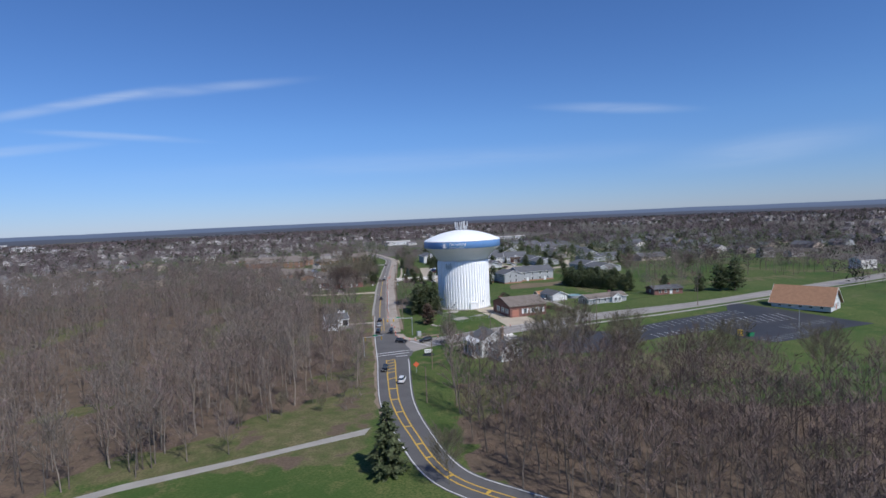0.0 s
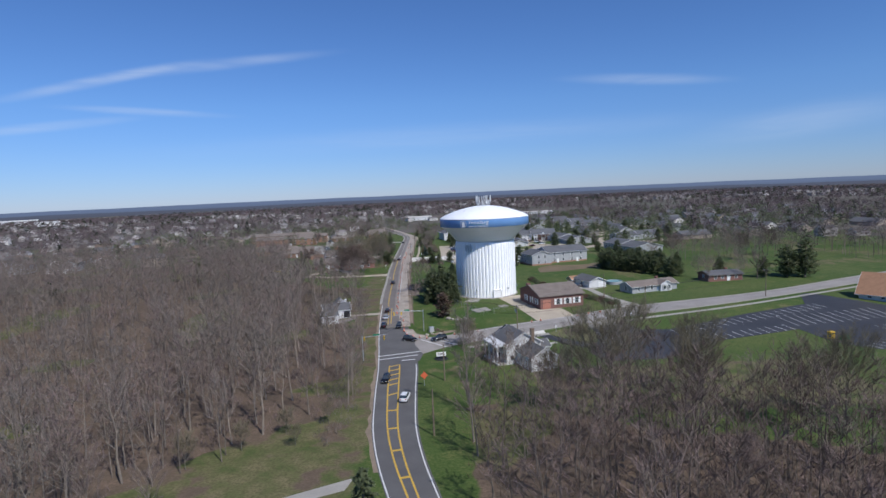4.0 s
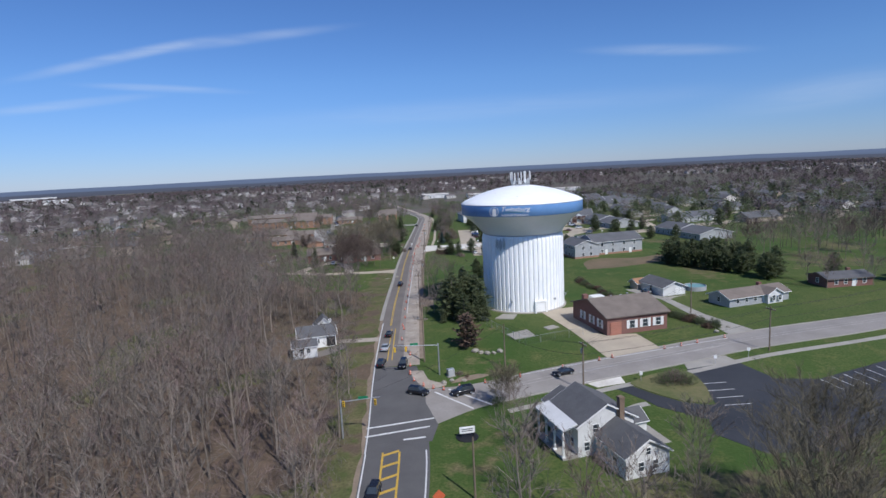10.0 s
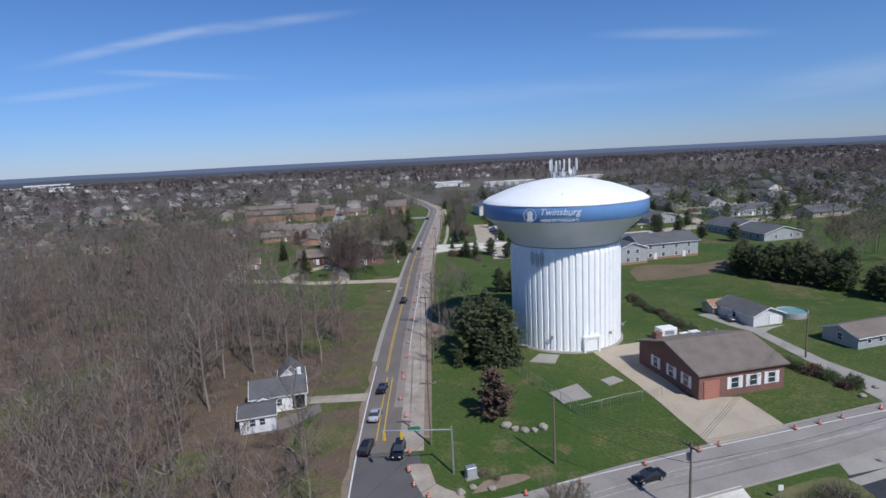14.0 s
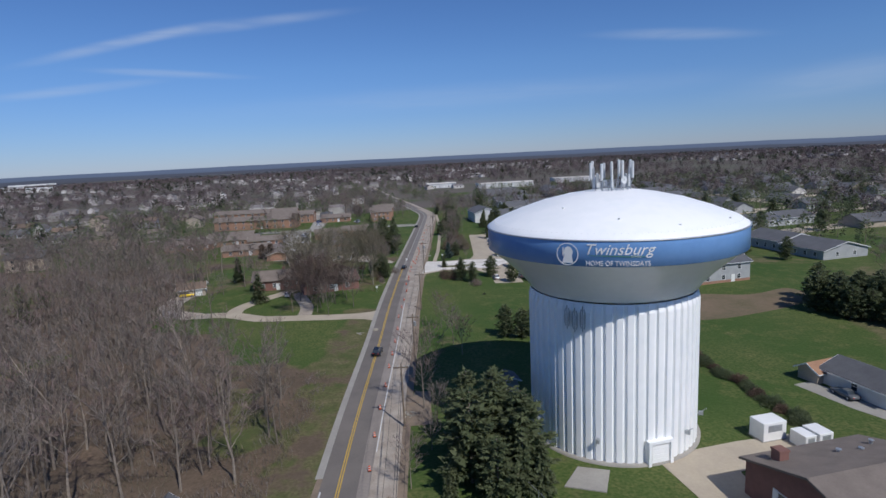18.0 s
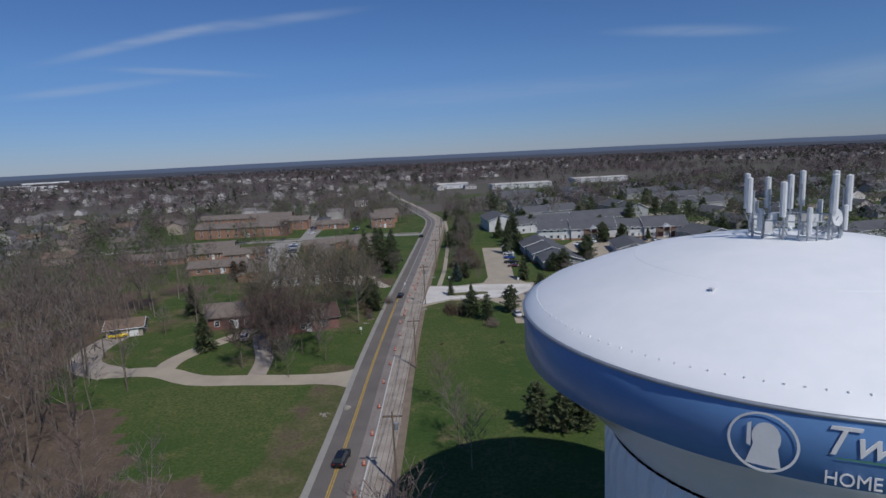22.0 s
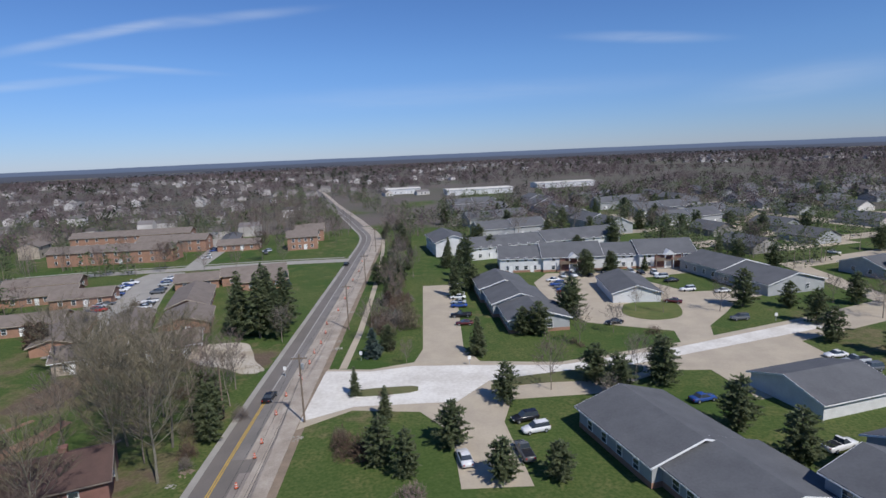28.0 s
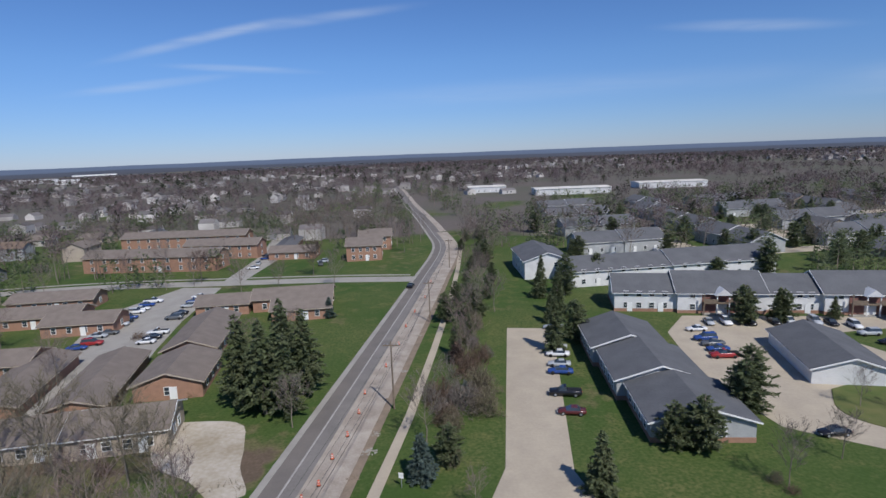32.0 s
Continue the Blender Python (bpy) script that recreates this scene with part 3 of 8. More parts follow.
line_strip("centre_line_b", between(ROAD_W, -24, 118), 2.5, 0.15, LINE_Y, "double yellow centre line on worn asphalt")
line_strip("turn_line_west", between(ROAD_W, -47, -23), 2.75, 0.2, LINE_Y, "yellow median line before the junction")
line_strip("turn_line_east", between(ROAD_W, -47, -23), 3.7, 0.2, LINE_Y, "yellow median line before the junction")
line_strip("centre_line_faded", between(ROAD_W, 118, 700), 2.45, 0.3, LINE_FADED, "faded centre line on dusty asphalt")
line_strip("works_edge_line", between(ROAD_W, -10, 72), 6.35, 0.16, LINE_W, "white edge line beside the road works")
m = Build()
dist, prev = 0.0, None
for p, q in zip(shifted_by(sl, 3.05, 3.0)[::-1], shifted_by(sl, 5.4, 4.2)[::-1]):
    if prev is not None:
        dist += (p - prev).length
    gap = 3.3 if p.y > -104 else 6.5
    if prev is None or dist > gap:
        d = (q - p).normalized()
        n_ = Vector((-d.y, d.x))
        lean = n_ * (-1.2 if p.y > -112 else 0)
        c = [p + lean, q, q + n_ * 0.62, p + lean + n_ * 0.62]
        m.add([(*k, z) for z in (0.058, 0.061) for k in c], [(4, 5, 6, 7), (0, 1, 5, 4), (1, 2, 6, 5), (2, 3, 7, 6), (3, 0, 4, 7)])
        dist = 0.0
    prev = p
solid("median_hatching", m, LINE_Y, "yellow ladder hatching between the median lines", "road marking", "structure")


def mark(pts, material, label="white crosswalk line on the asphalt", name="crosswalk_line"):
    (x0, y0), (x1, y1), w = pts
    d = Vector((x1 - x0, y1 - y0)).normalized()
    s = Vector((-d.y, d.x)) * w / 2
    p, q = Vector((x0, y0)), Vector((x1, y1))
    m = Build()
    m.add([(*k, z) for z in (0.06, 0.068) for k in (p - s, q - s, q + s, p + s)], [(4, 5, 6, 7), (0, 1, 5, 4), (1, 2, 6, 5), (2, 3, 7, 6), (3, 0, 4, 7)])
    return solid(name, m, material, label, "road marking", "structure")


mark(((-35.4, -78), (-25, -74.9), 0.45), LINE_W)
mark(((-35.6, -75), (-24.4, -72), 0.45), LINE_W)
mark(((-29.0, -79.3), (-25.5, -78.6), 0.5), LINE_W, "white stop line on the asphalt", "stop_line")
mark(((-24.7, -62), (-17.5, -69), 0.35), LINE_W)
mark(((-22.1, -61), (-14.1, -67.8), 0.35), LINE_W)
mark(((-19.7, -60), (-17.3, -63.4), 0.5), LINE_W, "white stop line on the asphalt", "stop_line")
cm = [(p + q) / 2 for p, q in zip(a, b)]
line_strip("cross_centre_line", [p for p in cm if p.x > -14], 0.0, 0.2, LINE_FADED, "faded pale line along the middle of the cross street", None, 0.052)
line_strip("cross_lane_line", [p for p in a if p.x > -14], 3.4, 0.18, LINE_FADED, "faded white lane line on the cross street", None, 0.052)
sw = [p for p in b if p.x > -14]
strip("sidewalk_cross", sw, 3.0, 4.4, -0.2, 0.05, CONCRETE, "concrete sidewalk along the cross street", "sidewalk")
strip("kerb_cross_south", sw, 0.0, 0.25, -0.2, 0.16, CONCRETE, "concrete kerb of the cross street", "kerb")
strip("kerb_cross_north", [p for p in a if p.x > 23], -0.25, 0.0, -0.2, 0.16, CONCRETE, "concrete kerb of the cross street", "kerb")

slab("tower_drive", [(2, -12), (4.5, -11.6), (14, -8.8), (26, -6.2), (27, -11.5), (15.8, -14.2), (11.3, -16), (11.8, -28), (13.4, -36), (21.1, -36), (23.4, -45.4), (11, -49.6), (9.1, -42.2), (6.6, -30.4), (3.5, -18)], -0.2, 0.05, TANCONCRETE, "tan concrete drive from the street to the tower door", "driveway")
slab("drive_ranch", [(41, -39.9), (48, -37.8), (42.6, -22), (40.2, -5), (43, -2.6), (46.6, -0.6), (40, -2.2), (37.6, 4), (34.8, 10), (31.6, 9), (35, 0), (37.7, -4.7), (39.4, -22.5)], -0.2, 0.03, CONCRETE, "pale concrete drive to the garages", "driveway")
slab("blacktop_lot", [(24.7, -56.4), (35.5, -53.5), (39, -61.5), (46.6, -62.3), (72.9, -51.9), (97, -44), (104, -30.5), (108, -29), (112, -38), (117, -46), (126.5, -59.6), (134, -70), (112.8, -76.1), (100, -84), (88.4, -87.3), (82.5, -80.2), (80.8, -67), (57.2, -73.2), (47, -79), (36, -87), (24, -87), (19.5, -81), (20.5, -76), (24, -71.2), (25.4, -62)], -0.2, 0.04, BLACKTOP, "freshly sealed black parking lot with white stalls", "parking lot")
slab("blacktop_drive", [(8.6, -62.9), (11.2, -61.3), (13, -63.5), (15.5, -66.3), (19, -69.3), (22.7, -70.7), (26, -70.4), (26, -78), (20.3, -75.5), (14.3, -70.7), (12.9, -68.2), (10.6, -65.2)], -0.2, 0.045, BLACKTOP, "black asphalt drive curving into the parking lot", "driveway")
slab("lot_island", [(12.1, -61.4), (15, -59.2), (18.6, -57.6), (23, -56.6), (25, -58.4), (25.2, -64), (24, -68.6), (22.8, -70.1), (19, -68.9), (15.5, -65.9), (13, -63)], -0.2, 0.12, ROUGH, "grassed island with a low kerb in the parking lot", "lawn", "structure", True)
slab("drive_apron", [(3.9, -60.3), (11.2, -57.9), (11.4, -61.1), (5.8, -62.5)], -0.2, 0.06, PALECONCRETE, "pale concrete apron of the lot's drive", "driveway")
slab("lot_apron", [(25.2, -53.6), (34.6, -50.6), (35.8, -53.4), (24.9, -56.3)], -0.2, 0.062, CONCRETE, "concrete apron before the parking lot", "driveway")
strip("house_walk", curve([(12.9, -69.4), (10.6, -70.2), (8.8, -72), (9.6, -77), (11.4, -83)]), -0.7, 0.7, -0.2, 0.055, CONCRETE, "narrow concrete walk beside the farmhouse", "sidewalk")
slab("drive_southwest", [(-32, -138.9), (-32.9, -142.5), (-45.1, -148.1), (-55.2, -153.2), (-72.5, -161.4), (-94.1, -176.3), (-95.1, -173.3), (-72.5, -158.4), (-54.2, -150.2), (-44, -145.1)], -0.2, 0.03, CONCRETE, "narrow concrete drive across the lawn", "driveway")
slab("drive_white_house", [(-37.4, -33.9), (-37.6, -30.7), (-51.2, -32), (-51.2, -34.7)], -0.2, 0.03, GRAVEL, "short gravel drive to a white house", "driveway")

# looping drive west of the road
strip("loop_drive", curve([(-44.8, 59.5), (-55, 58.6), (-66, 58.9), (-76, 59.4), (-86, 64), (-96, 63.5)]), -2.4, 2.4, -0.2, 0.04, TANCONCRETE, "pale concrete drive curving through a lawn", "driveway")
strip("loop_drive_branch", curve([(-84.5, 62), (-86, 69), (-83.5, 78), (-79, 86), (-77, 91)]), -2.2, 2.2, -0.2, 0.046, TANCONCRETE, "pale concrete branch of the drive to a house", "driveway")
strip("house_drive", curve([(-64.5, 60), (-66.5, 70), (-71, 80), (-74, 87)]), -1.8, 1.8, -0.2, 0.036, GRAVEL, "gravel drive under bare trees", "driveway")
strip("garage_yard", curve([(-95, 63.5), (-104, 68), (-109, 77), (-110, 89)]), -3.2, 3.2, -0.2, 0.035, GRAVEL, "gravel yard before a tan garage", "driveway")
slab("drive_mouth", [(-44.2, 64.8), (-44, 53.8), (-48, 55.8), (-52, 56.4), (-52, 61), (-47.5, 62.2)], -0.2, 0.043, TANCONCRETE, "flared concrete mouth of the drive", "driveway")
# side street and lots of the apartments to the east
slab("side_street", [(-37.2, 106.6), (-37, 130.5), (-28.6, 129.5), (-20.6, 132.4), (-19.1, 139.6), (-20.6, 195.9), (-10.7, 195.9), (-10.7, 139.6), (-7.8, 131.4), (7, 129.3), (30.9, 136.4), (66.4, 149.8), (131.5, 178.4), (231.5, 215.1), (231.4, 206.1), (136.5, 167.4), (70.2, 140.5), (56.5, 135), (56.7, 115.7), (34.2, 110.1), (32.5, 122.6), (24.6, 123.2), (10.7, 114.9), (-4, 114), (-6.1, 106.4), (-4.4, 89.8), (-13.2, 89.8), (-14, 103.6), (-18.8, 110.9), (-29.7, 112.4)], -0.2, 0.045, TANCONCRETE, "tan concrete street and parking aisles of an apartment estate", "road")
slab("side_street_dust", [(-37.3, 109.1), (-37.2, 129.5), (-28.6, 128.5), (-20.7, 130.4), (-7.8, 129.4), (7, 127.8), (30.7, 134.1), (66.4, 147.8), (66.2, 142.5), (30.7, 130.2), (8.8, 122.8), (-7, 121.9), (-12.9, 114), (-29.6, 113.7)], -0.1, 0.052, PALECONCRETE, "fresh white concrete dust spread over the street", "road")
slab("street_island", [(-30.6, 118.4), (-29, 120.2), (-20.6, 120.9), (-19.4, 119.8), (-20.6, 118.3), (-29, 117.4)], -0.1, 0.14, ROUGH, "kerbed median island with thin grass", "lawn", "structure", True)
slab("street_island", [(-7, 117.9), (0.9, 119.9), (12.7, 120.3), (20.6, 123.2), (19.8, 126.3), (8.9, 125), (-5, 121.9)], -0.1, 0.14, ROUGH, "kerbed median island with thin grass", "lawn", "structure", True)
slab("east_lot", [(13, 194), (13, 169), (18.5, 153), (21, 151.5), (28, 148), (35, 144.5), (33, 135.5), (41, 139), (44, 147), (52, 156), (60, 166), (70, 170), (70, 176), (52, 176), (44, 194), (66, 200), (66, 206), (19, 206)], -0.2, 0.038, TANCONCRETE, "tan concrete parking court between apartment buildings", "parking lot")
slab("court_island", [(31, 166), (28.5, 159), (30.5, 154.5), (35, 152.5), (41, 155), (44, 164), (42, 169), (36, 168.5)], -0.1, 0.13, GRASS, "kerbed grass island in the parking court", "lawn", "structure", True)
slab("works_corner", [(-30.4, -52.6), (-27.4, -52.6), (-26.2, -56.6), (-22.4, -59.2), (-26.4, -60.3), (-28.6, -57)], -0.2, 0.064, GRAVEL, "torn-up gravel corner of the junction", "road works", "structure", True)
slab("works_patch", [(-21.6, -58.6), (-17, -57.2), (-14, -55.6), (-16, -54.8), (-20, -56.2)], -0.2, 0.02, DIRT, "bare earth patch on the corner lawn", "ground patch", "structure", True)
slab("works_pad", [(-31.2, -2), (-27.4, -1.4), (-28.4, 10.6), (-31.2, 10.6)], -0.2, 0.03, DIRT, "bare earth pad beside the road works", "ground patch")
slab("sidewalk_north", [(-34.9, 130.5), (-33.4, 130.5), (-33.2, 153), (-34.1, 183.3), (-35.5, 218.5), (-38.4, 262), (-42.4, 309.8), (-43.8, 309.8), (-39.8, 262), (-36.9, 218.5), (-35.5, 183.3), (-34.6, 153)], -0.2, 0.05, TANCONCRETE, "narrow concrete sidewalk beside the road", "sidewalk")
# west estate
slab("west_lot", [(-89.5, 143.9), (-83.5, 151.7), (-94.2, 179.7), (-101, 199.7), (-109.8, 234.2), (-122.6, 234.2), (-126.4, 202.7), (-109, 167.9), (-101.3, 143.9)], -0.2, 0.04, CONCRETE, "grey concrete parking court between brick apartments", "parking lot")
strip("west_street", curve([(-50.5, 245), (-77.2, 244), (-110.7, 240.1), (-152.1, 234.7), (-185.1, 224.6), (-250, 200.8), (-373.5, 167.5)]), -3.5, 3.5, -0.2, 0.042, CONCRETE, "pale concrete street of the west estate", "road")
strip("west_walk", curve([(-53.4, 251), (-77.1, 250.5), (-110.7, 247.1), (-152, 241.7), (-185.5, 232.3), (-242, 211.6)]), -0.7, 0.7, -0.2, 0.05, CONCRETE, "narrow concrete sidewalk", "sidewalk")
slab("north_lot", [(-106.8, 242.1), (-113.7, 242.1), (-123.2, 290.2), (-137.7, 330.1), (-123.9, 334.1), (-114.3, 300.2)], -0.2, 0.04, CONCRETE, "grey concrete lane between brick apartments", "parking lot")
slab("gravel_patch", [(-71.8, 148), (-59.8, 149), (-55.5, 143), (-53, 137), (-49.5, 131.5), (-53, 130), (-58, 133.5), (-63, 135.5), (-67, 139)], -0.2, 0.02, PATCHY, "pale gravel clearing beside a grey house", "ground patch", "structure", True)
slab("tilled_patch", [(28, 45), (40, 47), (60, 56), (66, 63), (64, 71), (52, 66), (38, 68), (30, 60)], -0.2, 0.02, LITTER, "bare brown earth at the edge of the lawn", "ground patch", "structure", True)
for pts in ([(-8.7, -32.9), (-3.4, -29.5), (-2, -34.8), (-7, -36.9)], [(0.8, -28.2), (3.5, -26.5), (4.7, -28.6), (1.8, -30.5)], [(-10.5, -18.4), (-8.1, -14.2), (-4.3, -15.2), (-5.8, -19.8)]):
    slab("concrete_pad", pts, -0.2, 0.14, CONCRETE, "weathered concrete pad set in the lawn", "slab", "")

# ---- water tower ----
def water_tower():
    t = thing("water_tower", "white fluted water tower with a blue band and domed top", "water tower", "", "", pose(-1.0, -2.64, 0))
    RC, RR, NF = 11.28, 17.0, 56
    b = Build()
    ring = []
    for k in range(NF):
        a0 = 2 * math.pi * k / NF
        for fr, rr in ((0.0, RC - 0.12), (0.22, RC - 0.12), (0.34, RC + 0.20), (0.88, RC + 0.20)):
            ring.append((rr, a0 + fr * 2 * math.pi / NF))
    n = len(ring)
    zs = [-0.3, 0.6, 7, 14, 19.8, 21.0]
    v = []
    for i, z in enumerate(zs):
        k = 1.0 if i < 5 else 0.0
        v += [((r if i < 5 else RC - 0.1) * math.cos(a), (r if i < 5 else RC - 0.1) * math.sin(a), z) for r, a in ring]
    f = [(i * n + k, i * n + (k + 1) % n, (i + 1) * n + (k + 1) % n, (i + 1) * n + k) for i in range(len(zs) - 1) for k in range(n)]
    b.add(v, f)
    part("column", b, TANKWHITE, t)
    b = Build().lathe([(RC - 0.15, 22.0), (RC + 0.1, 22.3), (12.0, 23.2), (13.3, 24.6), (15.0, 26.2), (16.3, 27.2), (16.85, 27.68)], 96)
    part("bowl", b, TANKBOWL, t, "pale flared steel bowl", True)
    b = Build().lathe([(16.85, 27.68), (RR, 27.76), (RR, 30.5), (RR - 0.04, 30.62)], 128)
    part("band", b, TANKBLUE, t, "blue painted band", True)
    b = Build().lathe([(RR - 0.02, 30.6), (RR - 0.12, 30.78), (15.8, 31.5), (12.8, 32.7), (9.5, 33.8), (6.0, 34.6), (3.0, 35.05), (0.0, 35.2)], 96)
    part("dome", b, TANKWHITE, t, "white domed roof", True)
    b = Build().lathe([(RR + 0.06, 30.55), (RR + 0.10, 30.62), (RR + 0.06, 30.70), (RR - 0.05, 30.72)], 128)
    part("rim_bead", b, STEEL, t, "pale steel bead round the roof edge", True)
    part("weld_seam", Build().lathe([(9.44, 33.81), (9.5, 33.815), (9.56, 33.775)], 96), TANKWHITE, t, "thin weld seam round the dome")
    # small roof bolts along the rim
    stud = Build().box(-0.03, -0.03, -0.1, 0.03, 0.03, 0.07).mesh("roof_stud", TRIM)
    for k in range(140):
        a0 = 2 * math.pi * k / 140
        part("roof_stud", stud, TRIM, t).matrix_basis = pose(16.1 * math.cos(a0), 16.1 * math.sin(a0), 31.3)
    for a0, r0 in ((-2.4, 10.5), (-1.75, 13.2), (-1.3, 15), (-0.72, 15.3), (-2.9, 12), (1.2, 11)):
        z0 = 33.5 if r0 < 11 else 32.6 if r0 < 14 else 31.8
        b = Build().lathe([(0.12, 0), (0.12, 0.3), (0.17, 0.32), (0.17, 0.38), (0.0, 0.42)], 12)
        b.v = [(x + r0 * math.cos(a0), y + r0 * math.sin(a0), z + z0 - 0.25) for x, y, z in b.v]
        part("roof_vent", b, TRIM, t)
    # base ring and door
    b = Build().lathe([(11.95, -0.2), (11.95, 0.28), (11.3, 0.3)], 96)
    part("base_ring", b, CONCRETE, t, "concrete base ring", True)
    at = Matrix.Rotation(radians(-73.5), 4, "Z")
    door = Build()
    door.box(11.2, -1.35, 0.0, 11.75, 1.35, 2.9, turn=at)
    dd = part("door", door, TRIM, t, "white roll-up door")
    for z in (0.6, 1.2, 1.8, 2.4):
        part("slat", Build().box(11.75, -1.15, z - 0.28, 11.79, 1.15, z + 0.26, turn=at), TANKWHITE, dd)
    fr = Build()
    for y0, y1, z0, z1 in ((-1.75, -1.35, 0, 3.3), (1.35, 1.75, 0, 3.3), (-1.35, 1.35, 2.9, 3.3)):
        fr.box(11.2, y0, z0, 12.0, y1, z1, turn=at)
    part("door_frame", fr, TANKWHITE, t)
    # conduit cabinet on the column
    at = Matrix.Rotation(math.atan2(-9.5, -6.9), 4, "Z")
    for y0, z0, z1 in ((-1.05, 18.0, 20.1), (0.0, 17.7, 19.9), (1.05, 17.9, 20.2)):
        box = Build().tube([at @ Vector((11.75, y0, z0 - 0.5)), at @ Vector((11.75, y0, z1 + 0.5))], [0.06, 0.06], 6)
        for s in (-0.3, 0.3):
            box.tube([at @ Vector((11.7, y0 + s * 0.6, z0 - 0.1)), at @ Vector((11.72, y0 + s, z0 + 0.3)), at @ Vector((11.72, y0 + s, z1 - 0.3)), at @ Vector((11.7, y0 + s * 0.6, z1 + 0.1))], [0.07, 0.07, 0.07, 0.07], 6)
        bracket = part("cable_bracket", box, STEEL, t, "grey oval cable bracket on the fluted wall")
        part("cable_box", Build().box(11.5, y0 - 0.16, z0 + 0.4, 11.8, y0 + 0.16, z1 - 0.6, turn=at), ANTENNA, bracket)
    for k in (-1.95, -2.75, -0.9, -0.35):
        at = Matrix.Rotation(k, 4, "Z")
        pn = Build().box(11.6, -0.18, 3.0, 12.2, 0.18, 3.5, turn=at).tube([at @ Vector((11.5, 0, 3.2)), at @ Vector((12.6, 0, 4.0))], [0.05, 0.05], 6)
        part("wall_lamp", pn, STEEL, t)
    # emblem
    em = Build()
    mid, rr = radians(-120.43), RR + 0.05

    def onto(u, w, lift=0.0):
        a0 = mid + u / RR
        return ((rr + lift) * math.cos(a0), (rr + lift) * math.sin(a0), 29.08 + w)

    n = 40
    for ro, ri in ((1.29, 1.19),):
        v = [onto(r * math.sin(2 * math.pi * k / n), r * math.cos(2 * math.pi * k / n), l) for l, r in ((0, ri), (0, ro), (0.03, ri), (0.03, ro)) for k in range(n)]
        em.add(v, [(2 * n + k, 2 * n + (k + 1) % n, 3 * n + (k + 1) % n, 3 * n + k) for k in range(n)] + [(k, (k + 1) % n, 2 * n + (k + 1) % n, 2 * n + k) for k in range(n)])
    blob = [onto(0.12 + 0.52 * math.sin(2 * math.pi * k / 24), 0.22 + 0.66 * math.cos(2 * math.pi * k / 24), 0.03) for k in range(24)]
    em.add(blob, [tuple(range(24))])
    em.add([onto(-0.6, -1.02, 0.034), onto(0.68, -1.02, 0.034), onto(0.5, 0.1, 0.034), onto(-0.3, 0.0, 0.034)], [(0, 1, 2, 3)])
    em.add([onto(-0.58, -0.2, 0.032), onto(-0.42, -0.25, 0.032), onto(-0.42, 0.8, 0.032), onto(-0.56, 0.72, 0.032)], [(0, 1, 2, 3)])
    part("emblem", em, TRIM, t, "round white emblem with a plain shape")

    def lettering(text, a_mid, z, height, width, shear):
        cu = bpy.data.curves.new("lettering", "FONT")
        cu.body, cu.size, cu.shear, cu.extrude, cu.align_x = text, 1.0, shear, 0.02, "CENTER"
        cu.resolution_u = 3
        ob = new("lettering", cu)
        dg = bpy.context.evaluated_depsgraph_get()
        me = bpy.data.meshes.new_from_object(ob.evaluated_get(dg))
        bpy.data.objects.remove(ob)
        co = np.array([tuple(p.co) for p in me.vertices])
        wide = co[:, 0].max() - co[:, 0].min()
        co[:, 0] *= width / wide
        co[:, 1] *= height / 0.70
        for p, c in zip(me.vertices, co):
            a0 = a_mid + c[0] / RR
            p.co = ((rr + c[2]) * math.cos(a0), (rr + c[2]) * math.sin(a0), z + c[1])
        me.materials.clear()
        me.materials.append(TRIM)
        return part("lettering", me, TRIM, t, "white painted words")

    a_mid = radians(-101.7)
    lettering("Twinsburg", a_mid, 29.12, 1.2, 7.35, 0.35)
    lettering("HOME OF TWINSDAYS", a_mid, 27.86, 0.55, 6.85, 0.0)
    lettering("OHIO", radians(-95.2), 28.78, 0.27, 1.15, 0.0)
    # green stroke under the town's name
    n = 28
    us = [-3.1 + 6.0 * k / n for k in range(n + 1)]
    v = [((rr + l) * math.cos(a_mid + u / RR), (rr + l) * math.sin(a_mid + u / RR), 28.93 - 0.06 * math.sin(u * 0.6) + w * (0.03 + 0.03 * math.cos(u * 0.5))) for l in (0, 0.03) for w in (-1, 1) for u in us]
    m = n + 1
    part("swoosh", Build().add(v, [(2 * m + k, 2 * m + k + 1, 3 * m + k + 1, 3 * m + k) for k in range(n)] + [(k, k + 1, 2 * m + k + 1, 2 * m + k) for k in range(n)]), SWOOSH, t, "thin green painted stroke")
    # antennas on the crown
    b = Build()
    for k in range(16):
        a0 = 2 * math.pi * k / 16
        a1 = 2 * math.pi * (k + 1) / 16
        for z in (35.3, 36.2):
            b.tube([(2.5 * math.cos(a0), 2.5 * math.sin(a0), z), (2.5 * math.cos(a1), 2.5 * math.sin(a1), z)], [0.05, 0.05], 5)
        b.tube([(2.5 * math.cos(a0), 2.5 * math.sin(a0), 34.9), (2.5 * math.cos(a0), 2.5 * math.sin(a0), 36.2)], [0.05, 0.05], 5)
    part("crown_railing", b, STEEL, t, "grey pipe railing round the crown")
    for k, (a0, r0, h) in enumerate([(0.2, 2.5, 4.6), (0.55, 2.5, 3.0), (0.95, 2.5, 4.6), (1.7, 2.5, 4.2), (2.1, 2.5, 3.2), (2.5, 2.5, 4.6), (3.1, 2.5, 4.4), (3.5, 2.5, 2.8), (4.0, 2.5, 4.2), (4.5, 2.5, 3.0), (5.0, 2.5, 4.6), (5.4, 2.5, 3.0), (5.9, 2.5, 4.4), (1.3, 1.2, 4.4)]):
        h *= 0.9
        x, y = r0 * math.cos(a0), r0 * math.sin(a0)
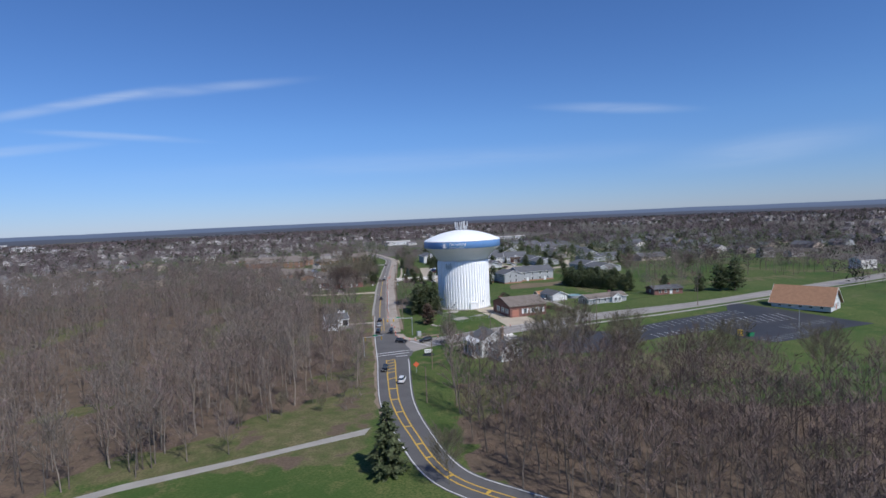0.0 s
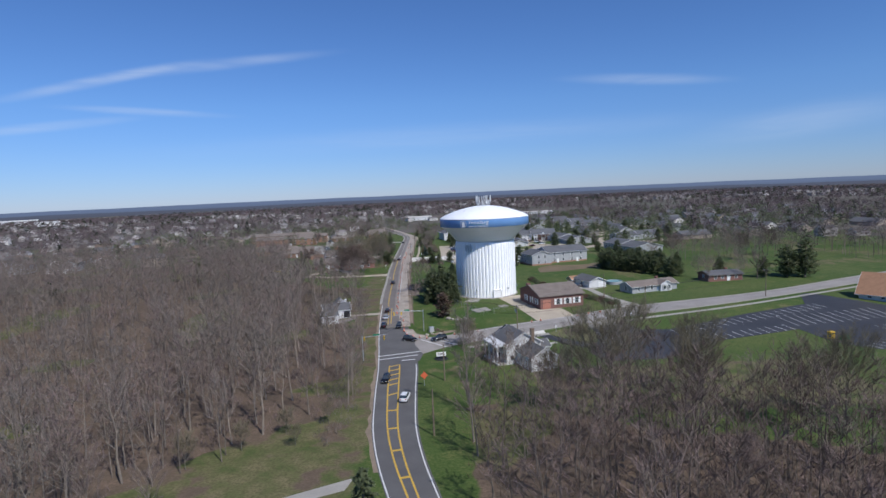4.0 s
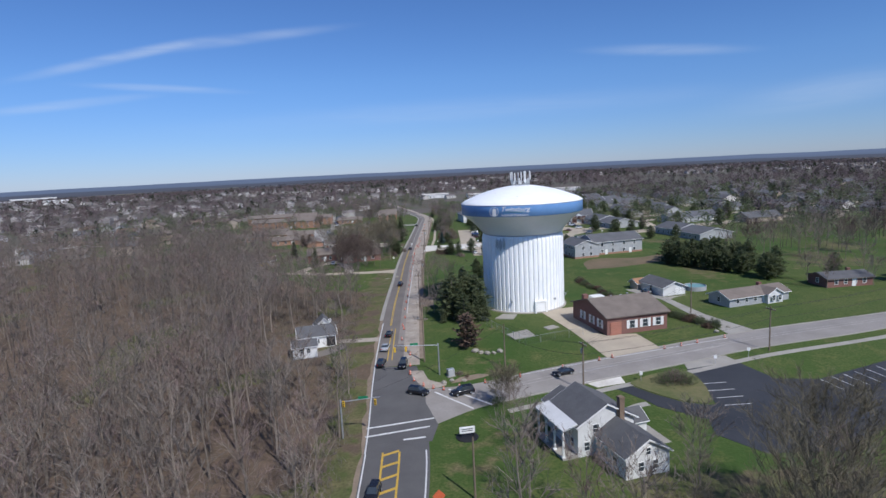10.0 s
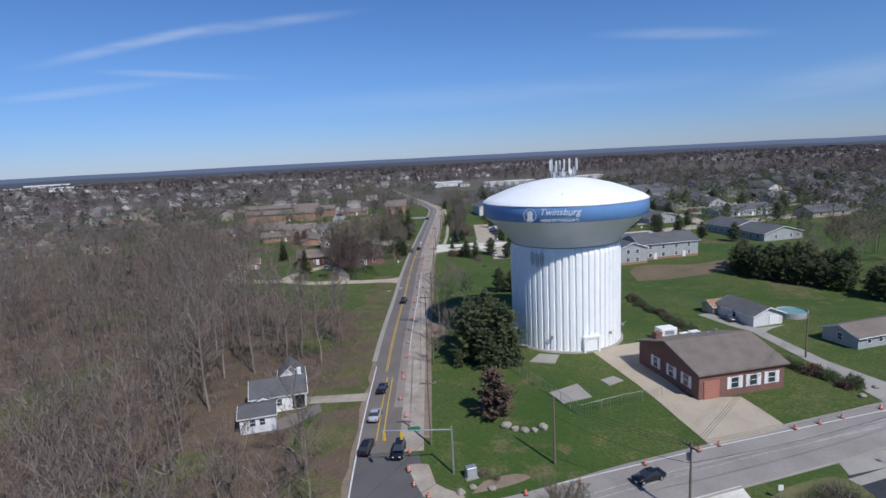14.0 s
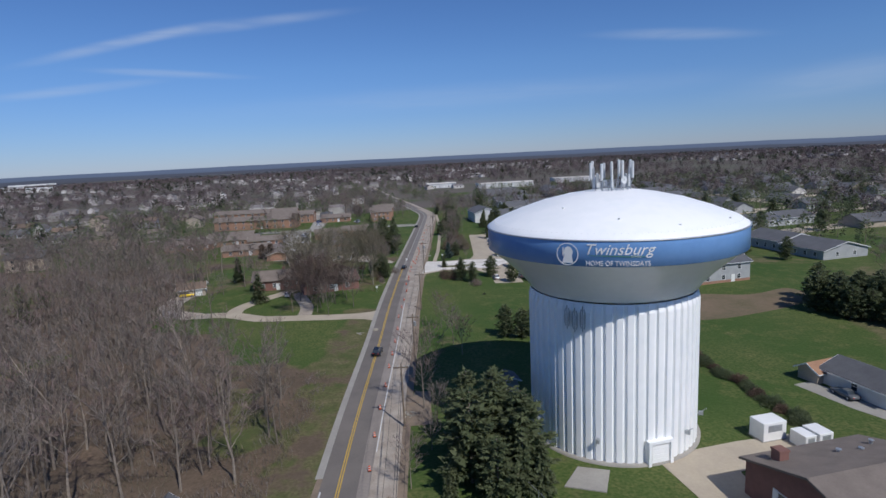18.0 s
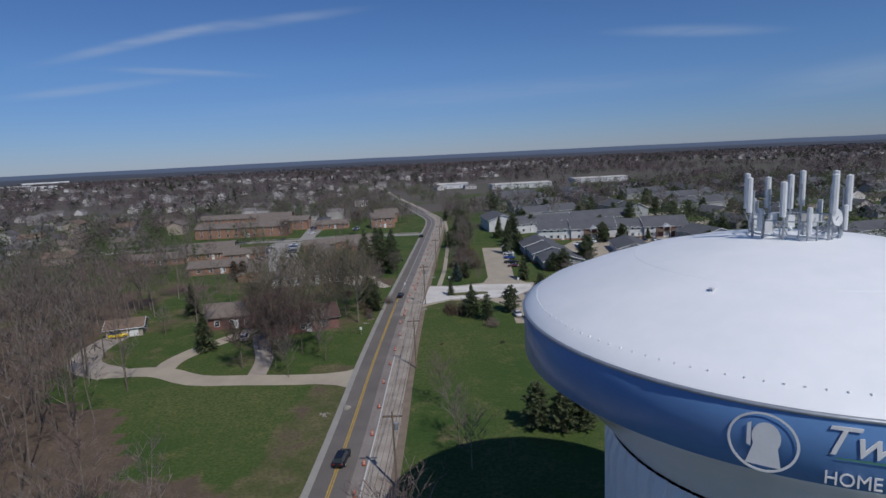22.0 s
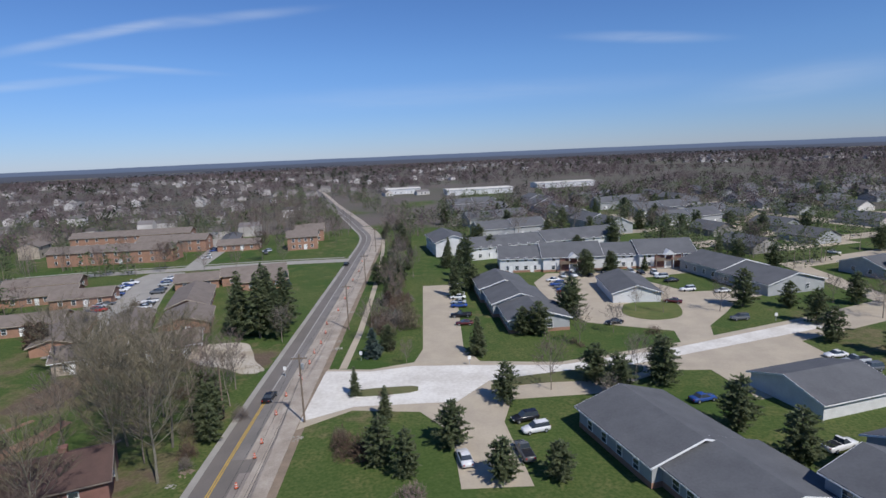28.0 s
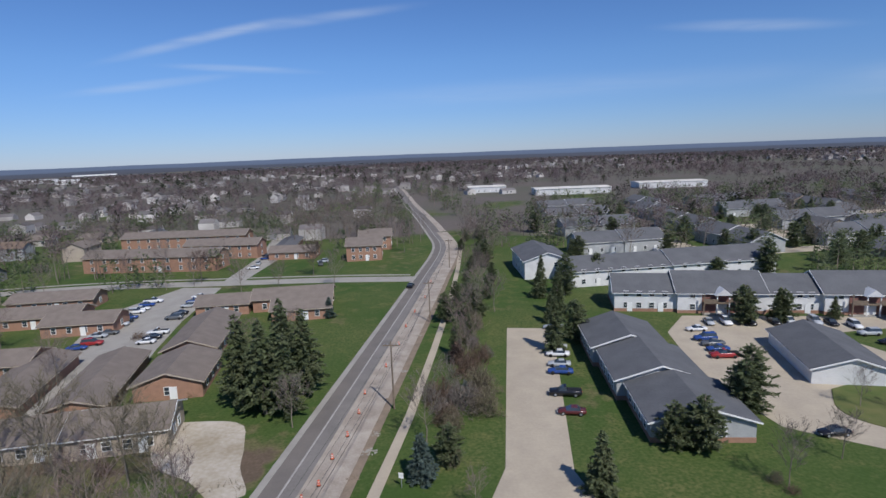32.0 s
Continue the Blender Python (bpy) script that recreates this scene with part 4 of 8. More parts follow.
        an = part("antenna_mast", Build().tube([(x, y, 34.8), (x, y, 34.8 + h * 0.8)], [0.07, 0.07], 7), STEEL, t)
        part("strut", Build().tube([(x * 0.62, y * 0.62, 35.3), (x * 1.08, y * 1.08, 36.0)], [0.04, 0.04], 5).tube([(x, y, 35.6), (x * 1.12 - y * 0.12, y * 1.12 + x * 0.12, 36.5)], [0.035, 0.035], 5), STEEL, an)
        w = 0.19 if h > 3.6 else 0.15
        ox, oy = x * 1.1, y * 1.1
        z0 = 34.9 + h * (0.42 if h > 3.6 else 0.25)
        part("antenna_panel", Build().lathe([(0, 0), (w, 0.02), (w, h * 0.55), (0, h * 0.57)], 8), ANTENNA, an).matrix_basis = Matrix.Translation((ox, oy, z0))
        if k % 2:
            part("radio_box", Build().box(x * 0.85 - 0.22, y * 0.85 - 0.15, 35.4, x * 0.85 + 0.22, y * 0.85 + 0.15, 36.2), ANTENNA, an)
    b = Build().lathe([(0.05, 0), (0.3, 0.06), (0.5, 0.2), (0.52, 0.24), (0, 0.1)], 16)
    dish = part("dish", b, ANTENNA, t, "small white dish aerial")
    dish.matrix_basis = pose(0.9, -2.4, 36.4, 80, 0, 30)
    low = {"column", "base_ring", "door", "door_frame", "cable_bracket", "wall_lamp"}
    for c in t.children:
        if c.name.split(".")[0] not in low:
            c.location.z -= 0.85
    return t


water_tower()

# ---- buildings ----
WIN = {}


def window_meshes(w, h):
    k = (round(w, 2), round(h, 2))
    if k not in WIN:
        fr = Build()
        t = 0.09
        for x0, x1, z0, z1 in ((-w / 2 - t, -w / 2, -t, h + t), (w / 2, w / 2 + t, -t, h + t), (-w / 2, w / 2, -t, 0), (-w / 2, w / 2, h, h + t), (-w / 2, w / 2, h * 0.49, h * 0.53)):
            fr.box(x0, -0.07, z0, x1, 0.03, z1)
        WIN[k] = (fr.mesh("window", TRIM), Build().box(-w / 2, -0.025, 0, w / 2, 0.02, h).mesh("pane", GLASS))
    return WIN[k]


def window(parent, m, w=1.0, h=1.3):
    fr, pane = window_meshes(w, h)
    o = new("window", fr)
    o.parent, o.matrix_basis = parent, m
    p = new("pane", pane)
    p.parent = o
    return o


RAKE = [(0, 2, 3, 1), (2, 4, 5, 3), (7, 9, 8, 6), (9, 11, 10, 8), (1, 3, 9, 7), (3, 5, 11, 9), (0, 6, 8, 2), (2, 8, 10, 4), (0, 1, 7, 6), (4, 10, 11, 5)]


def gable(parent, x0, x1, y0, y1, h, rise, wall, roof, axis="x", base=0.0, eave=0.5, fascia=True, gable_wall=None, plinth=None):
    """Walls with a pitched roof whose ridge runs along the axis."""
    b = Build()
    edge = TANSIDING if wall == ORANGEBRICK else TANSHINGLE if wall == BRICK else TRIM
    if plinth:
        part("plinth", Build().box(x0 - 0.04, y0 - 0.04, base - 0.3, x1 + 0.04, y1 + 0.04, base + 0.75), plinth, parent)
    if axis == "x":
        ym = (y0 + y1) / 2
        v = [(x0, y0, base - 0.3), (x1, y0, base - 0.3), (x1, y1, base - 0.3), (x0, y1, base - 0.3), (x0, y0, h), (x1, y0, h), (x1, y1, h), (x0, y1, h), (x0, ym, h + rise), (x1, ym, h + rise)]
        f = [(0, 1, 5, 4), (1, 2, 6, 9, 5), (2, 3, 7, 6), (3, 0, 4, 8, 7), (3, 2, 1, 0), (4, 5, 9, 8), (6, 7, 8, 9)]
    else:
        xm = (x0 + x1) / 2
        v = [(x0, y0, base - 0.3), (x1, y0, base - 0.3), (x1, y1, base - 0.3), (x0, y1, base - 0.3), (x0, y0, h), (x1, y0, h), (x1, y1, h), (x0, y1, h), (xm, y0, h + rise), (xm, y1, h + rise)]
        f = [(0, 1, 5, 8, 4), (1, 2, 6, 5), (2, 3, 7, 9, 6), (3, 0, 4, 7), (3, 2, 1, 0), (5, 6, 9, 8), (7, 4, 8, 9)]
    b.add(v, f)
    w = part("wall", b, wall, parent)
    r, t = Build(), 0.18
    if axis == "x":
        s = rise / ((y1 - y0) / 2)
        for sg, ye in ((-1, y0 - eave), (1, y1 + eave)):
            ze = h - s * eave
            p = [(x0 - eave, ye, ze + 0.05), (x1 + eave, ye, ze + 0.05), (x1 + eave, ym, h + rise + 0.05), (x0 - eave, ym, h + rise + 0.05)]
            r.add(p + [(a, c, z + t) for a, c, z in p], [(4, 5, 6, 7), (3, 2, 1, 0), (0, 1, 5, 4), (1, 2, 6, 5), (2, 3, 7, 6), (3, 0, 4, 7)])
    else:
        s = rise / ((x1 - x0) / 2)
        for sg, xe in ((-1, x0 - eave), (1, x1 + eave)):
            ze = h - s * eave
            p = [(xe, y0 - eave, ze + 0.05), (xe, y1 + eave, ze + 0.05), (xm, y1 + eave, h + rise + 0.05), (xm, y0 - eave, h + rise + 0.05)]
            r.add(p + [(a, c, z + t) for a, c, z in p], [(4, 5, 6, 7), (3, 2, 1, 0), (0, 1, 5, 4), (1, 2, 6, 5), (2, 3, 7, 6), (3, 0, 4, 7)])
    rf = part("roof", r, roof, parent)
    if fascia:
        e, lo, hi = eave + 0.03, h - s * eave, h + rise
        if axis == "x":
            for xe in (x0 - e, x1 + e):
                v = [(xe + o, y, z + d) for o in (-0.05, 0.05) for y, z in ((y0 - eave, lo), (ym, hi), (y1 + eave, lo)) for d in (-0.04, 0.2)]
                part("rake_board", Build().add(v, RAKE), edge, rf)
            for ye in (y0 - e, y1 + e):
                part("gutter", Build().box(x0 - e, ye - 0.06, lo - 0.02, x1 + e, ye + 0.06, lo + 0.12), edge, rf)
        else:
            for ye in (y0 - e, y1 + e):
                v = [(x, ye + o, z + d) for o in (-0.05, 0.05) for x, z in ((x0 - eave, lo), (xm, hi), (x1 + eave, lo)) for d in (-0.04, 0.2)]
                part("rake_board", Build().add(v, RAKE), edge, rf)
            for xe in (x0 - e, x1 + e):
                part("gutter", Build().box(xe - 0.06, y0 - e, lo - 0.02, xe + 0.06, y1 + e, lo + 0.12), edge, rf)
    return w, rf


def wall_windows(parent, side, x0, x1, y0, y1, z, count, w=1.0, h=1.3, inset=1.2):
    """A row of windows on one side of a box: s, n, w or e."""
    for i in range(count):
        k = (i + 0.5) / count
        if side in "sn":
            x = x0 + inset + (x1 - x0 - 2 * inset) * k
            m = pose(x, y0 - 0.04 if side == "s" else y1 + 0.04, z, 0, 0, 0 if side == "s" else 180)
        else:
            y = y0 + inset + (y1 - y0 - 2 * inset) * k
            m = pose(x0 - 0.04 if side == "w" else x1 + 0.04, y, z, 0, 0, -90 if side == "w" else 90)
        window(parent, m, w, h)


def chimney(parent, x, y, z0, z1, s=0.45, material=None):
    b = Build().box(x - s, y - s, z0, x + s, y + s, z1).box(x - s - 0.08, y - s - 0.08, z1 - 0.25, x + s + 0.08, y + s + 0.08, z1 - 0.05)
    part("chimney", b, material or BRICK, parent)


def door(parent, m, w=1.0, h=2.05, material=None):
    d = Build().box(-w / 2, -0.05, 0, w / 2, 0.02, h)
    o = part("door", d, material or TRIM, parent)
    o.matrix_basis = m
    f = Build()
    for a0, a1, c0, c1 in ((-w / 2 - 0.1, -w / 2, 0, h + 0.1), (w / 2, w / 2 + 0.1, 0, h + 0.1), (-w / 2, w / 2, h, h + 0.1)):
        f.box(a0, -0.08, c0, a1, 0.02, c1)
    part("frame", f, TRIM, o)
    return o


def simple_house(name, label, cat, x, y, rz, w, d, h, rise, wall, roof, axis="x", wins=(2, 2, 1, 1), storeys=1, chim=False, group="", plinth=None, garage=False):
    t = thing(name, label, cat, group, "", pose(x, y, 0, 0, 0, rz))
    x0, x1, y0, y1 = -w / 2, w / 2, -d / 2, d / 2
    gable(t, x0, x1, y0, y1, h, rise, wall, roof, axis, plinth=plinth)
    for s in range(storeys):
        for side, c in zip("snwe", wins):
            wall_windows(t, side, x0, x1, y0, y1, 0.95 + s * 2.75, c)
    if wins[0]:
        door(t, pose(w * 0.08, y0 - 0.04, 0.1))
    if garage:
        g = part("garage_door", Build().box(-1.3, -0.06, 0, 1.3, 0.02, 2.2), SIDING, t)
        g.matrix_basis = pose(x1 - 2.2, y0 - 0.03, 0.05)
        for k in range(3):
            part("panel", Build().box(-1.2, -0.085, 0.12 + k * 0.7, 1.2, -0.06, 0.72 + k * 0.7), TRIM, g)
    if chim:
        chimney(t, w * 0.2, 0.6, h + rise * 0.4, h + rise + 0.9)
    return t


# pump house of red brick
pump = thing("pump_house", "red brick pump house with a taupe pitched roof", "utility building", "", "", pose(19.9, -26.5, 0, 0, 0, 15))
gable(pump, -8.2, 7.4, -8.6, 8.6, 4.3, 2.5, BRICK, TANSHINGLE, "x")
for k in (-1.8, 1.6, 5.0):
    window(pump, pose(k, -8.64, 1.3), 1.3, 1.7)
    for s in (-1, 1):
        part("shutter", Build().box(k + s * 1.1 - 0.3, -8.72, 1.15, k + s * 1.1 + 0.3, -8.6, 3.15), TRIM, pump)
for k in (-5.4, -1.4, 3.2):
    window(pump, pose(-8.24, k, 1.3, 0, 0, -90), 1.2, 1.7)
    for s in (-1, 1):
        part("shutter", Build().box(-8.32, k + s * 1.05 - 0.28, 1.15, -8.2, k + s * 1.05 + 0.28, 3.15), TRIM, pump)
gd = part("roller_door", Build().box(-7.4, -8.72, 0.0, -4.6, -8.6, 3.0), DOORRED, pump, "red-brown roller door")
for k in range(6):
    part("slat", Build().box(-7.3, -8.76, 0.08 + k * 0.49, -4.7, -8.72, 0.5 + k * 0.49), DOORRED, gd)
chimney(pump, -6.2, 6.0, 4.5, 6.6, 0.6)
for k in ((3, 4.5), (5.5, 5.5), (0.5, 5.0)):
    part("roof_vent", Build().lathe([(0.2, 0), (0.2, 0.5), (0.3, 0.52), (0.3, 0.62), (0, 0.7)], 10), STEEL, pump).matrix_basis = pose(k[0], k[1], 5.3)

# white farmhouse south of the junction
farm = thing("farmhouse", "old white clapboard farmhouse with grey roofs", "house", "", "", pose(0.6, -84.0, 0, 0, 0, 18) @ Matrix.Scale(0.95, 4))
gable(farm, -4.2, 5.6, -1.5, 7.5, 5.2, 2.7, SIDING, SHINGLE, "y")
gable(farm, -1.2, 6.0, -9.5, -1.5, 3.4, 2.1, SIDING, SHINGLE, "y", eave=0.35)
part("porch_roof", Build().add([(-6.9, -1.8, 4.75), (-4.4, -1.8, 5.45), (-4.4, 7.8, 5.45), (-6.9, 7.8, 4.75), (-6.9, -1.8, 4.95), (-4.4, -1.8, 5.65), (-4.4, 7.8, 5.65), (-6.9, 7.8, 4.95)], [(4, 5, 6, 7), (3, 2, 1, 0), (0, 1, 5, 4), (1, 2, 6, 5), (2, 3, 7, 6), (3, 0, 4, 7)]), SIDING, farm, "pale sheet porch roof")
part("porch_floor", Build().box(-6.8, -1.5, -0.2, -4.2, 7.5, 0.35), CONCRETE, farm)
for k in (-1.2, 1.6, 4.4, 7.2):
    c = part("porch_column", Build().tube([(-6.55, k, 0.55), (-6.55, k, 2.5), (-6.55, k, 4.6)], [0.2, 0.19, 0.16], 10), TRIM, farm, "tall white column")
    for z in (0.33, 4.55):
        part("column_block", Build().box(-6.82, k - 0.27, z, -6.28, k + 0.27, z + 0.24), TRIM, c)
for k in (0.2, 5.8):
    window(farm, pose(-4.24, k, 1.1, 0, 0, -90), 1.0, 1.5)
door(farm, pose(-4.24, 3.0, 0.35, 0, 0, -90), 1.1, 2.1, DARK)
gable(farm, 5.6, 9.4, 0.5, 5.2, 2.9, 1.3, SIDING, SHINGLE, "x", eave=0.3)
wall_windows(farm, "s", -4.2, -1.2, -1.5, 7.5, 1.0, 1, 0.9, 1.3, 0.6)
wall_windows(farm, "s", -4.2, 5.6, -1.5, 7.5, 3.6, 2)
wall_windows(farm, "s", -1.2, 6.0, -9.5, -1.5, 1.0, 2, 0.9, 1.3)
wall_windows(farm, "w", -4.2, 5.6, -1.5, 7.5, 3.6, 3)
wall_windows(farm, "w", -1.2, 6.0, -9.5, -1.5, 1.0, 2)
wall_windows(farm, "e", -4.2, 5.6, -1.5, 7.5, 3.6, 3)
wall_windows(farm, "e", -1.2, 6.0, -9.5, -1.5, 1.0, 2)
window(farm, pose(2.4, -9.54, 3.3), 0.7, 1.0)
chimney(farm, 3.0, -1.9, 2.0, 8.9, 0.42, BROWNSHINGLE)
gable(farm, -3.4, 3.4, 7.5, 11.5, 4.2, 1.8, SIDING, SHINGLE, "y", eave=0.35)
# white house at the edge of the wood
wh = thing("white_house", "small white one-storey house with grey gabled roofs among bare trees", "house", "", "", pose(-53.4, -33.2, 0, 0, 0, 18))
gable(wh, -5.2, 3.4, -3.9, 2.2, 2.8, 1.7, TRIM, SHINGLE, "x", eave=0.35)
gable(wh, -0.8, 3.3, 2.2, 6.4, 3.4, 1.9, TRIM, SHINGLE, "y", eave=0.35)
wall_windows(wh, "s", -4.4, 0.6, -3.9, 2.2, 1.0, 2, 0.8, 1.1, 0.4)
wall_windows(wh, "w", -5.2, 3.4, -3.9, 2.2, 1.0, 2, 0.9, 1.2)
wall_windows(wh, "e", -5.2, 3.4, -3.9, 2.2, 1.0, 2, 0.9, 1.2)
# no recess here: a near-black panel paints the porch's shade
part("porch_opening", Build().box(1.2, -3.95, 0.1, 3.2, -3.8, 2.3), DARK, wh, "flat dark panel painted as the shade inside a porch")
gable(wh, -6.6, -1.4, -9.8, -4.6, 2.3, 0.8, TRIM, SHINGLE, "x", eave=0.3)
wall_windows(wh, "s", -6.6, -1.4, -9.8, -4.6, 0.9, 2, 0.8, 1.0)
gable(wh, -4.6, -2.0, -4.6, -3.4, 2.3, 0.6, SIDING, SHINGLE, "y", eave=0.2)
chimney(wh, 2.6, 0.6, 3.4, 5.4, 0.3, TRIM)
slab("house_yard", [(-53.8, -44.6), (-49.5, -42), (-46, -37.4), (-47.2, -34.6), (-50.8, -38.2), (-53.2, -40.5)], -0.2, 0.035, OLDASPHALT, "worn grey yard before the white house", "driveway")
# church
church = thing("church", "low church with an orange-brown roof and white gable", "church", "", "", pose(128, -44, 0, 0, 0, 39))
gable(church, -6, 6, -10, 10, 2.4, 5.6, SIDING, ROOFMETAL, "y", eave=0.9)
wall_windows(church, "w", -6, 6, -10, 10, 0.7, 5, 1.0, 1.2)
wall_windows(church, "s", -6, 6, -10, 10, 0.9, 2, 1.2, 1.4)
door(church, pose(0, -10.04, 0.05), 1.8, 2.1, DOORRED)
part("window", Build().box(-0.5, -10.06, 3.6, 0.5, -9.95, 5.6), GLASS, church, "tall dark gable window")
# ranch and sheds
simple_house("house", "low dark grey house with a shallow roof on a lawn", "house", 94, 5.2, 6, 14, 8, 2.6, 1.2, BRICK, SHINGLE, "x", (4, 2, 1, 1), 1, True)
ranch = simple_house("ranch_house", "long pale ranch house with a taupe roof", "house", 59.5, -10.2, 19, 20, 7.4, 2.4, 1.4, GREYSIDING, TANSHINGLE, "x", (6, 4, 1, 1), 1, True)
gable(ranch, 1.5, 6.5, -5.0, 0, 2.5, 1.4, SIDING, TANSHINGLE, "y", eave=0.35)
wall_windows(ranch, "s", 1.5, 6.5, -5.4, 0, 0.9, 2, 1.0, 1.3, 0.4)
simple_house("garage", "grey-roofed double garage beside a drive", "garage", 41.4, 5, 16, 7.4, 11.5, 2.5, 1.5, SIDING, SHINGLE, "y", (0, 0, 1, 1), 1, garage=True)
simple_house("shed", "small shed with a tan sheet roof", "shed", 36.7, 11.2, 20, 4.6, 3.6, 2.0, 1.0, TANSIDING, ROOFMETAL, "x", (0, 0, 0, 1))

def entrance(t, x, y):
    """A two-storey porch with timber balconies under a small gable."""
    p = part("porch", Build().box(x - 4.2, y - 1.6, -0.2, x + 4.2, y - 0.05, 0.25), CONCRETE, t)
    for z in (2.7,):
        part("balcony_floor", Build().box(x - 4.2, y - 1.6, z, x + 4.2, y - 0.05, z + 0.2), WOODPOLE, p)
        part("balcony_rail", Build().box(x - 4.2, y - 1.62, z + 0.2, x - 1.2, y - 1.54, z + 1.1), WOODPOLE, p)
        part("balcony_rail", Build().box(x + 1.2, y - 1.62, z + 0.2, x + 4.2, y - 1.54, z + 1.1), WOODPOLE, p)
    for k in (-4.1, -1.3, 1.3, 4.1):
        part("post", Build().box(x + k - 0.12, y - 1.6, 0.2, x + k + 0.12, y - 1.36, 5.0), TRIM if abs(k) < 2 else WOODPOLE, p)
    part("back_wall", Build().box(x - 4.2, y - 0.12, 0.2, x + 4.2, y - 0.03, 4.7), BRICK, p)
    b = Build()
    q = [(x - 1.9, y - 1.9, 4.7), (x + 1.9, y - 1.9, 4.7), (x, y - 1.9, 6.2), (x - 1.9, y + 1.5, 4.7), (x + 1.9, y + 1.5, 4.7), (x, y + 1.5, 6.2)]
    b.add(q, [(0, 1, 2), (0, 2, 5, 3), (1, 4, 5, 2), (0, 3, 4, 1)])
    part("porch_gable", b, SIDING, p)
    door(t, pose(x - 0.55, y - 0.16, 0.25))
    door(t, pose(x + 0.55, y - 0.16, 0.25))


# apartments: stepped rows in siding with grey roofs
def stepped_row(label, x, y, rz, segs, wall, roof, storeys=1, group="apartment blocks", plinth=None, name="apartment_building", side_wins=4, porch=False):
    """segs: (x0, x1, y0, y1, eave height, rise, axis)."""
    t = thing(name, label, "apartment building", group, "", pose(x, y, 0, 0, 0, rz))
    for x0, x1, y0, y1, h, rise, axis in segs:
        gable(t, x0, x1, y0, y1, h, rise, wall, roof, axis, plinth=plinth)
        for s in range(storeys):
            z = 0.95 + 2.75 * s
            for side in "we" if axis == "y" else "sn":
                wall_windows(t, side, x0, x1, y0, y1, z, side_wins, 1.1, 1.25)
            if axis == "y":
                wall_windows(t, "s", x0, x1, y0, y1, z, 2, 1.1, 1.25, 2.0)
            else:
                wall_windows(t, "w", x0, x1, y0, y1, z, 2, 1.1, 1.25, 2.0)
                wall_windows(t, "e", x0, x1, y0, y1, z, 2, 1.1, 1.25, 2.0)
        if porch and axis == "x" and x1 - x0 > 17:
            entrance(t, (x0 + x1) / 2, y0)
        elif axis == "x":
            for k in (0.25, 0.75):
                door(t, pose(x0 + (x1 - x0) * k, y0 - 0.04, 0.05))
    return t


stepped_row("one-storey grey apartment row with pale siding and brick base", 15.0, 93.0, 16, [(-7, 7, -3, 13.5, 3.0, 2.1, "y"), (-5.5, 8.5, -15, -3, 2.8, 1.9, "y")], GREYSIDING, BLUESHINGLE, plinth=ORANGEBRICK)
stepped_row("two-storey pale blue apartment block with grey roofs", 39.5, 80.5, 16, [(-14, -3, -8, 5, 5.4, 2.0, "y"), (-3, 20, -4, 9, 5.6, 2.6, "x")], GREYSIDING, BLUESHINGLE, 2, plinth=ORANGEBRICK)
stepped_row("stepped one-storey apartment row with white fascias", 4.9, 167.7, 4, [(-6.5, 7, -20, -7, 3.0, 2.0, "y"), (-8, 5.5, -7, 7, 3.4, 2.2, "y"), (-9, 4, 7, 21, 3.7, 2.2, "y")], GREYSIDING, BLUESHINGLE, plinth=ORANGEBRICK)
stepped_row("two-storey apartment block with white siding", 21.7, 215, -2, [(-17, -3, -6, 7, 4.7, 3.0, "x"), (-3, 16, -7, 8, 4.9, 3.5, "x"), (16, 28, -6, 7, 4.7, 3.0, "x"), (28, 46, -7, 8, 4.9, 3.5, "x")], SIDING, BLUESHINGLE, 2, porch=True, plinth=ORANGEBRICK)
stepped_row("long two-storey apartment block with grey roof", 23.9, 246.9, 16, [(-30, 0, -6, 7, 4.6, 3.0, "x"), (0, 32, -6.5, 7.5, 4.8, 3.2, "x")], SIDING, BLUESHINGLE, 2, side_wins=7)
stepped_row("grey-roofed apartment block behind pines", -11.8, 256, 10, [(-7, 7, -12, 12, 5.6, 2.4, "y")], SIDING, BLUESHINGLE, 2)
stepped_row("grey-roofed apartment row by the court", 73.2, 187.9, 14, [(-9, 9, -18, 0, 3.0, 2.4, "y"), (-8, 8, 0, 18, 3.4, 2.4, "y")], GREYSIDING, BLUESHINGLE)
stepped_row("grey-roofed apartment row across the street", 97.7, 124.3, 16, [(-9, 9, -18, 0, 3.0, 2.4, "y"), (-8, 8, 0, 18, 3.4, 2.4, "y")], GREYSIDING, BLUESHINGLE)
stepped_row("grey-roofed apartment row across the street", 121.5, 190.4, 16, [(-16, 0, -7, 7, 3.0, 2.4, "x"), (0, 18, -7, 7, 3.4, 2.4, "x")], GREYSIDING, BLUESHINGLE)
simple_house("garage_block", "low garage block with white gable ends", "garage", 35.7, 177.7, -4, 12, 20, 2.6, 1.9, SIDING, BLUESHINGLE, "y", (0, 0, 0, 0), group="garage blocks")
simple_house("garage_block", "low garage block with white gable ends", "garage", 44.2, 110.9, 16, 14.5, 13, 2.5, 1.9, SIDING, BLUESHINGLE, "x", (0, 0, 0, 1), group="garage blocks")
# west estate in brick
BR = "brick apartments west of the road"
def brick_row(x, y, rz, w, d, h=2.9, rise=1.7, axis="x", storeys=1, n=4, label="one-storey orange brick apartments with a brown roof"):
    wins = (n, n, 1, 1) if axis == "x" else (1, 1, n, n)
    return simple_house("brick_apartments", label, "apartment building", x, y, rz, w, d, h, rise, ORANGEBRICK, TANSHINGLE, axis, wins, storeys, group=BR)


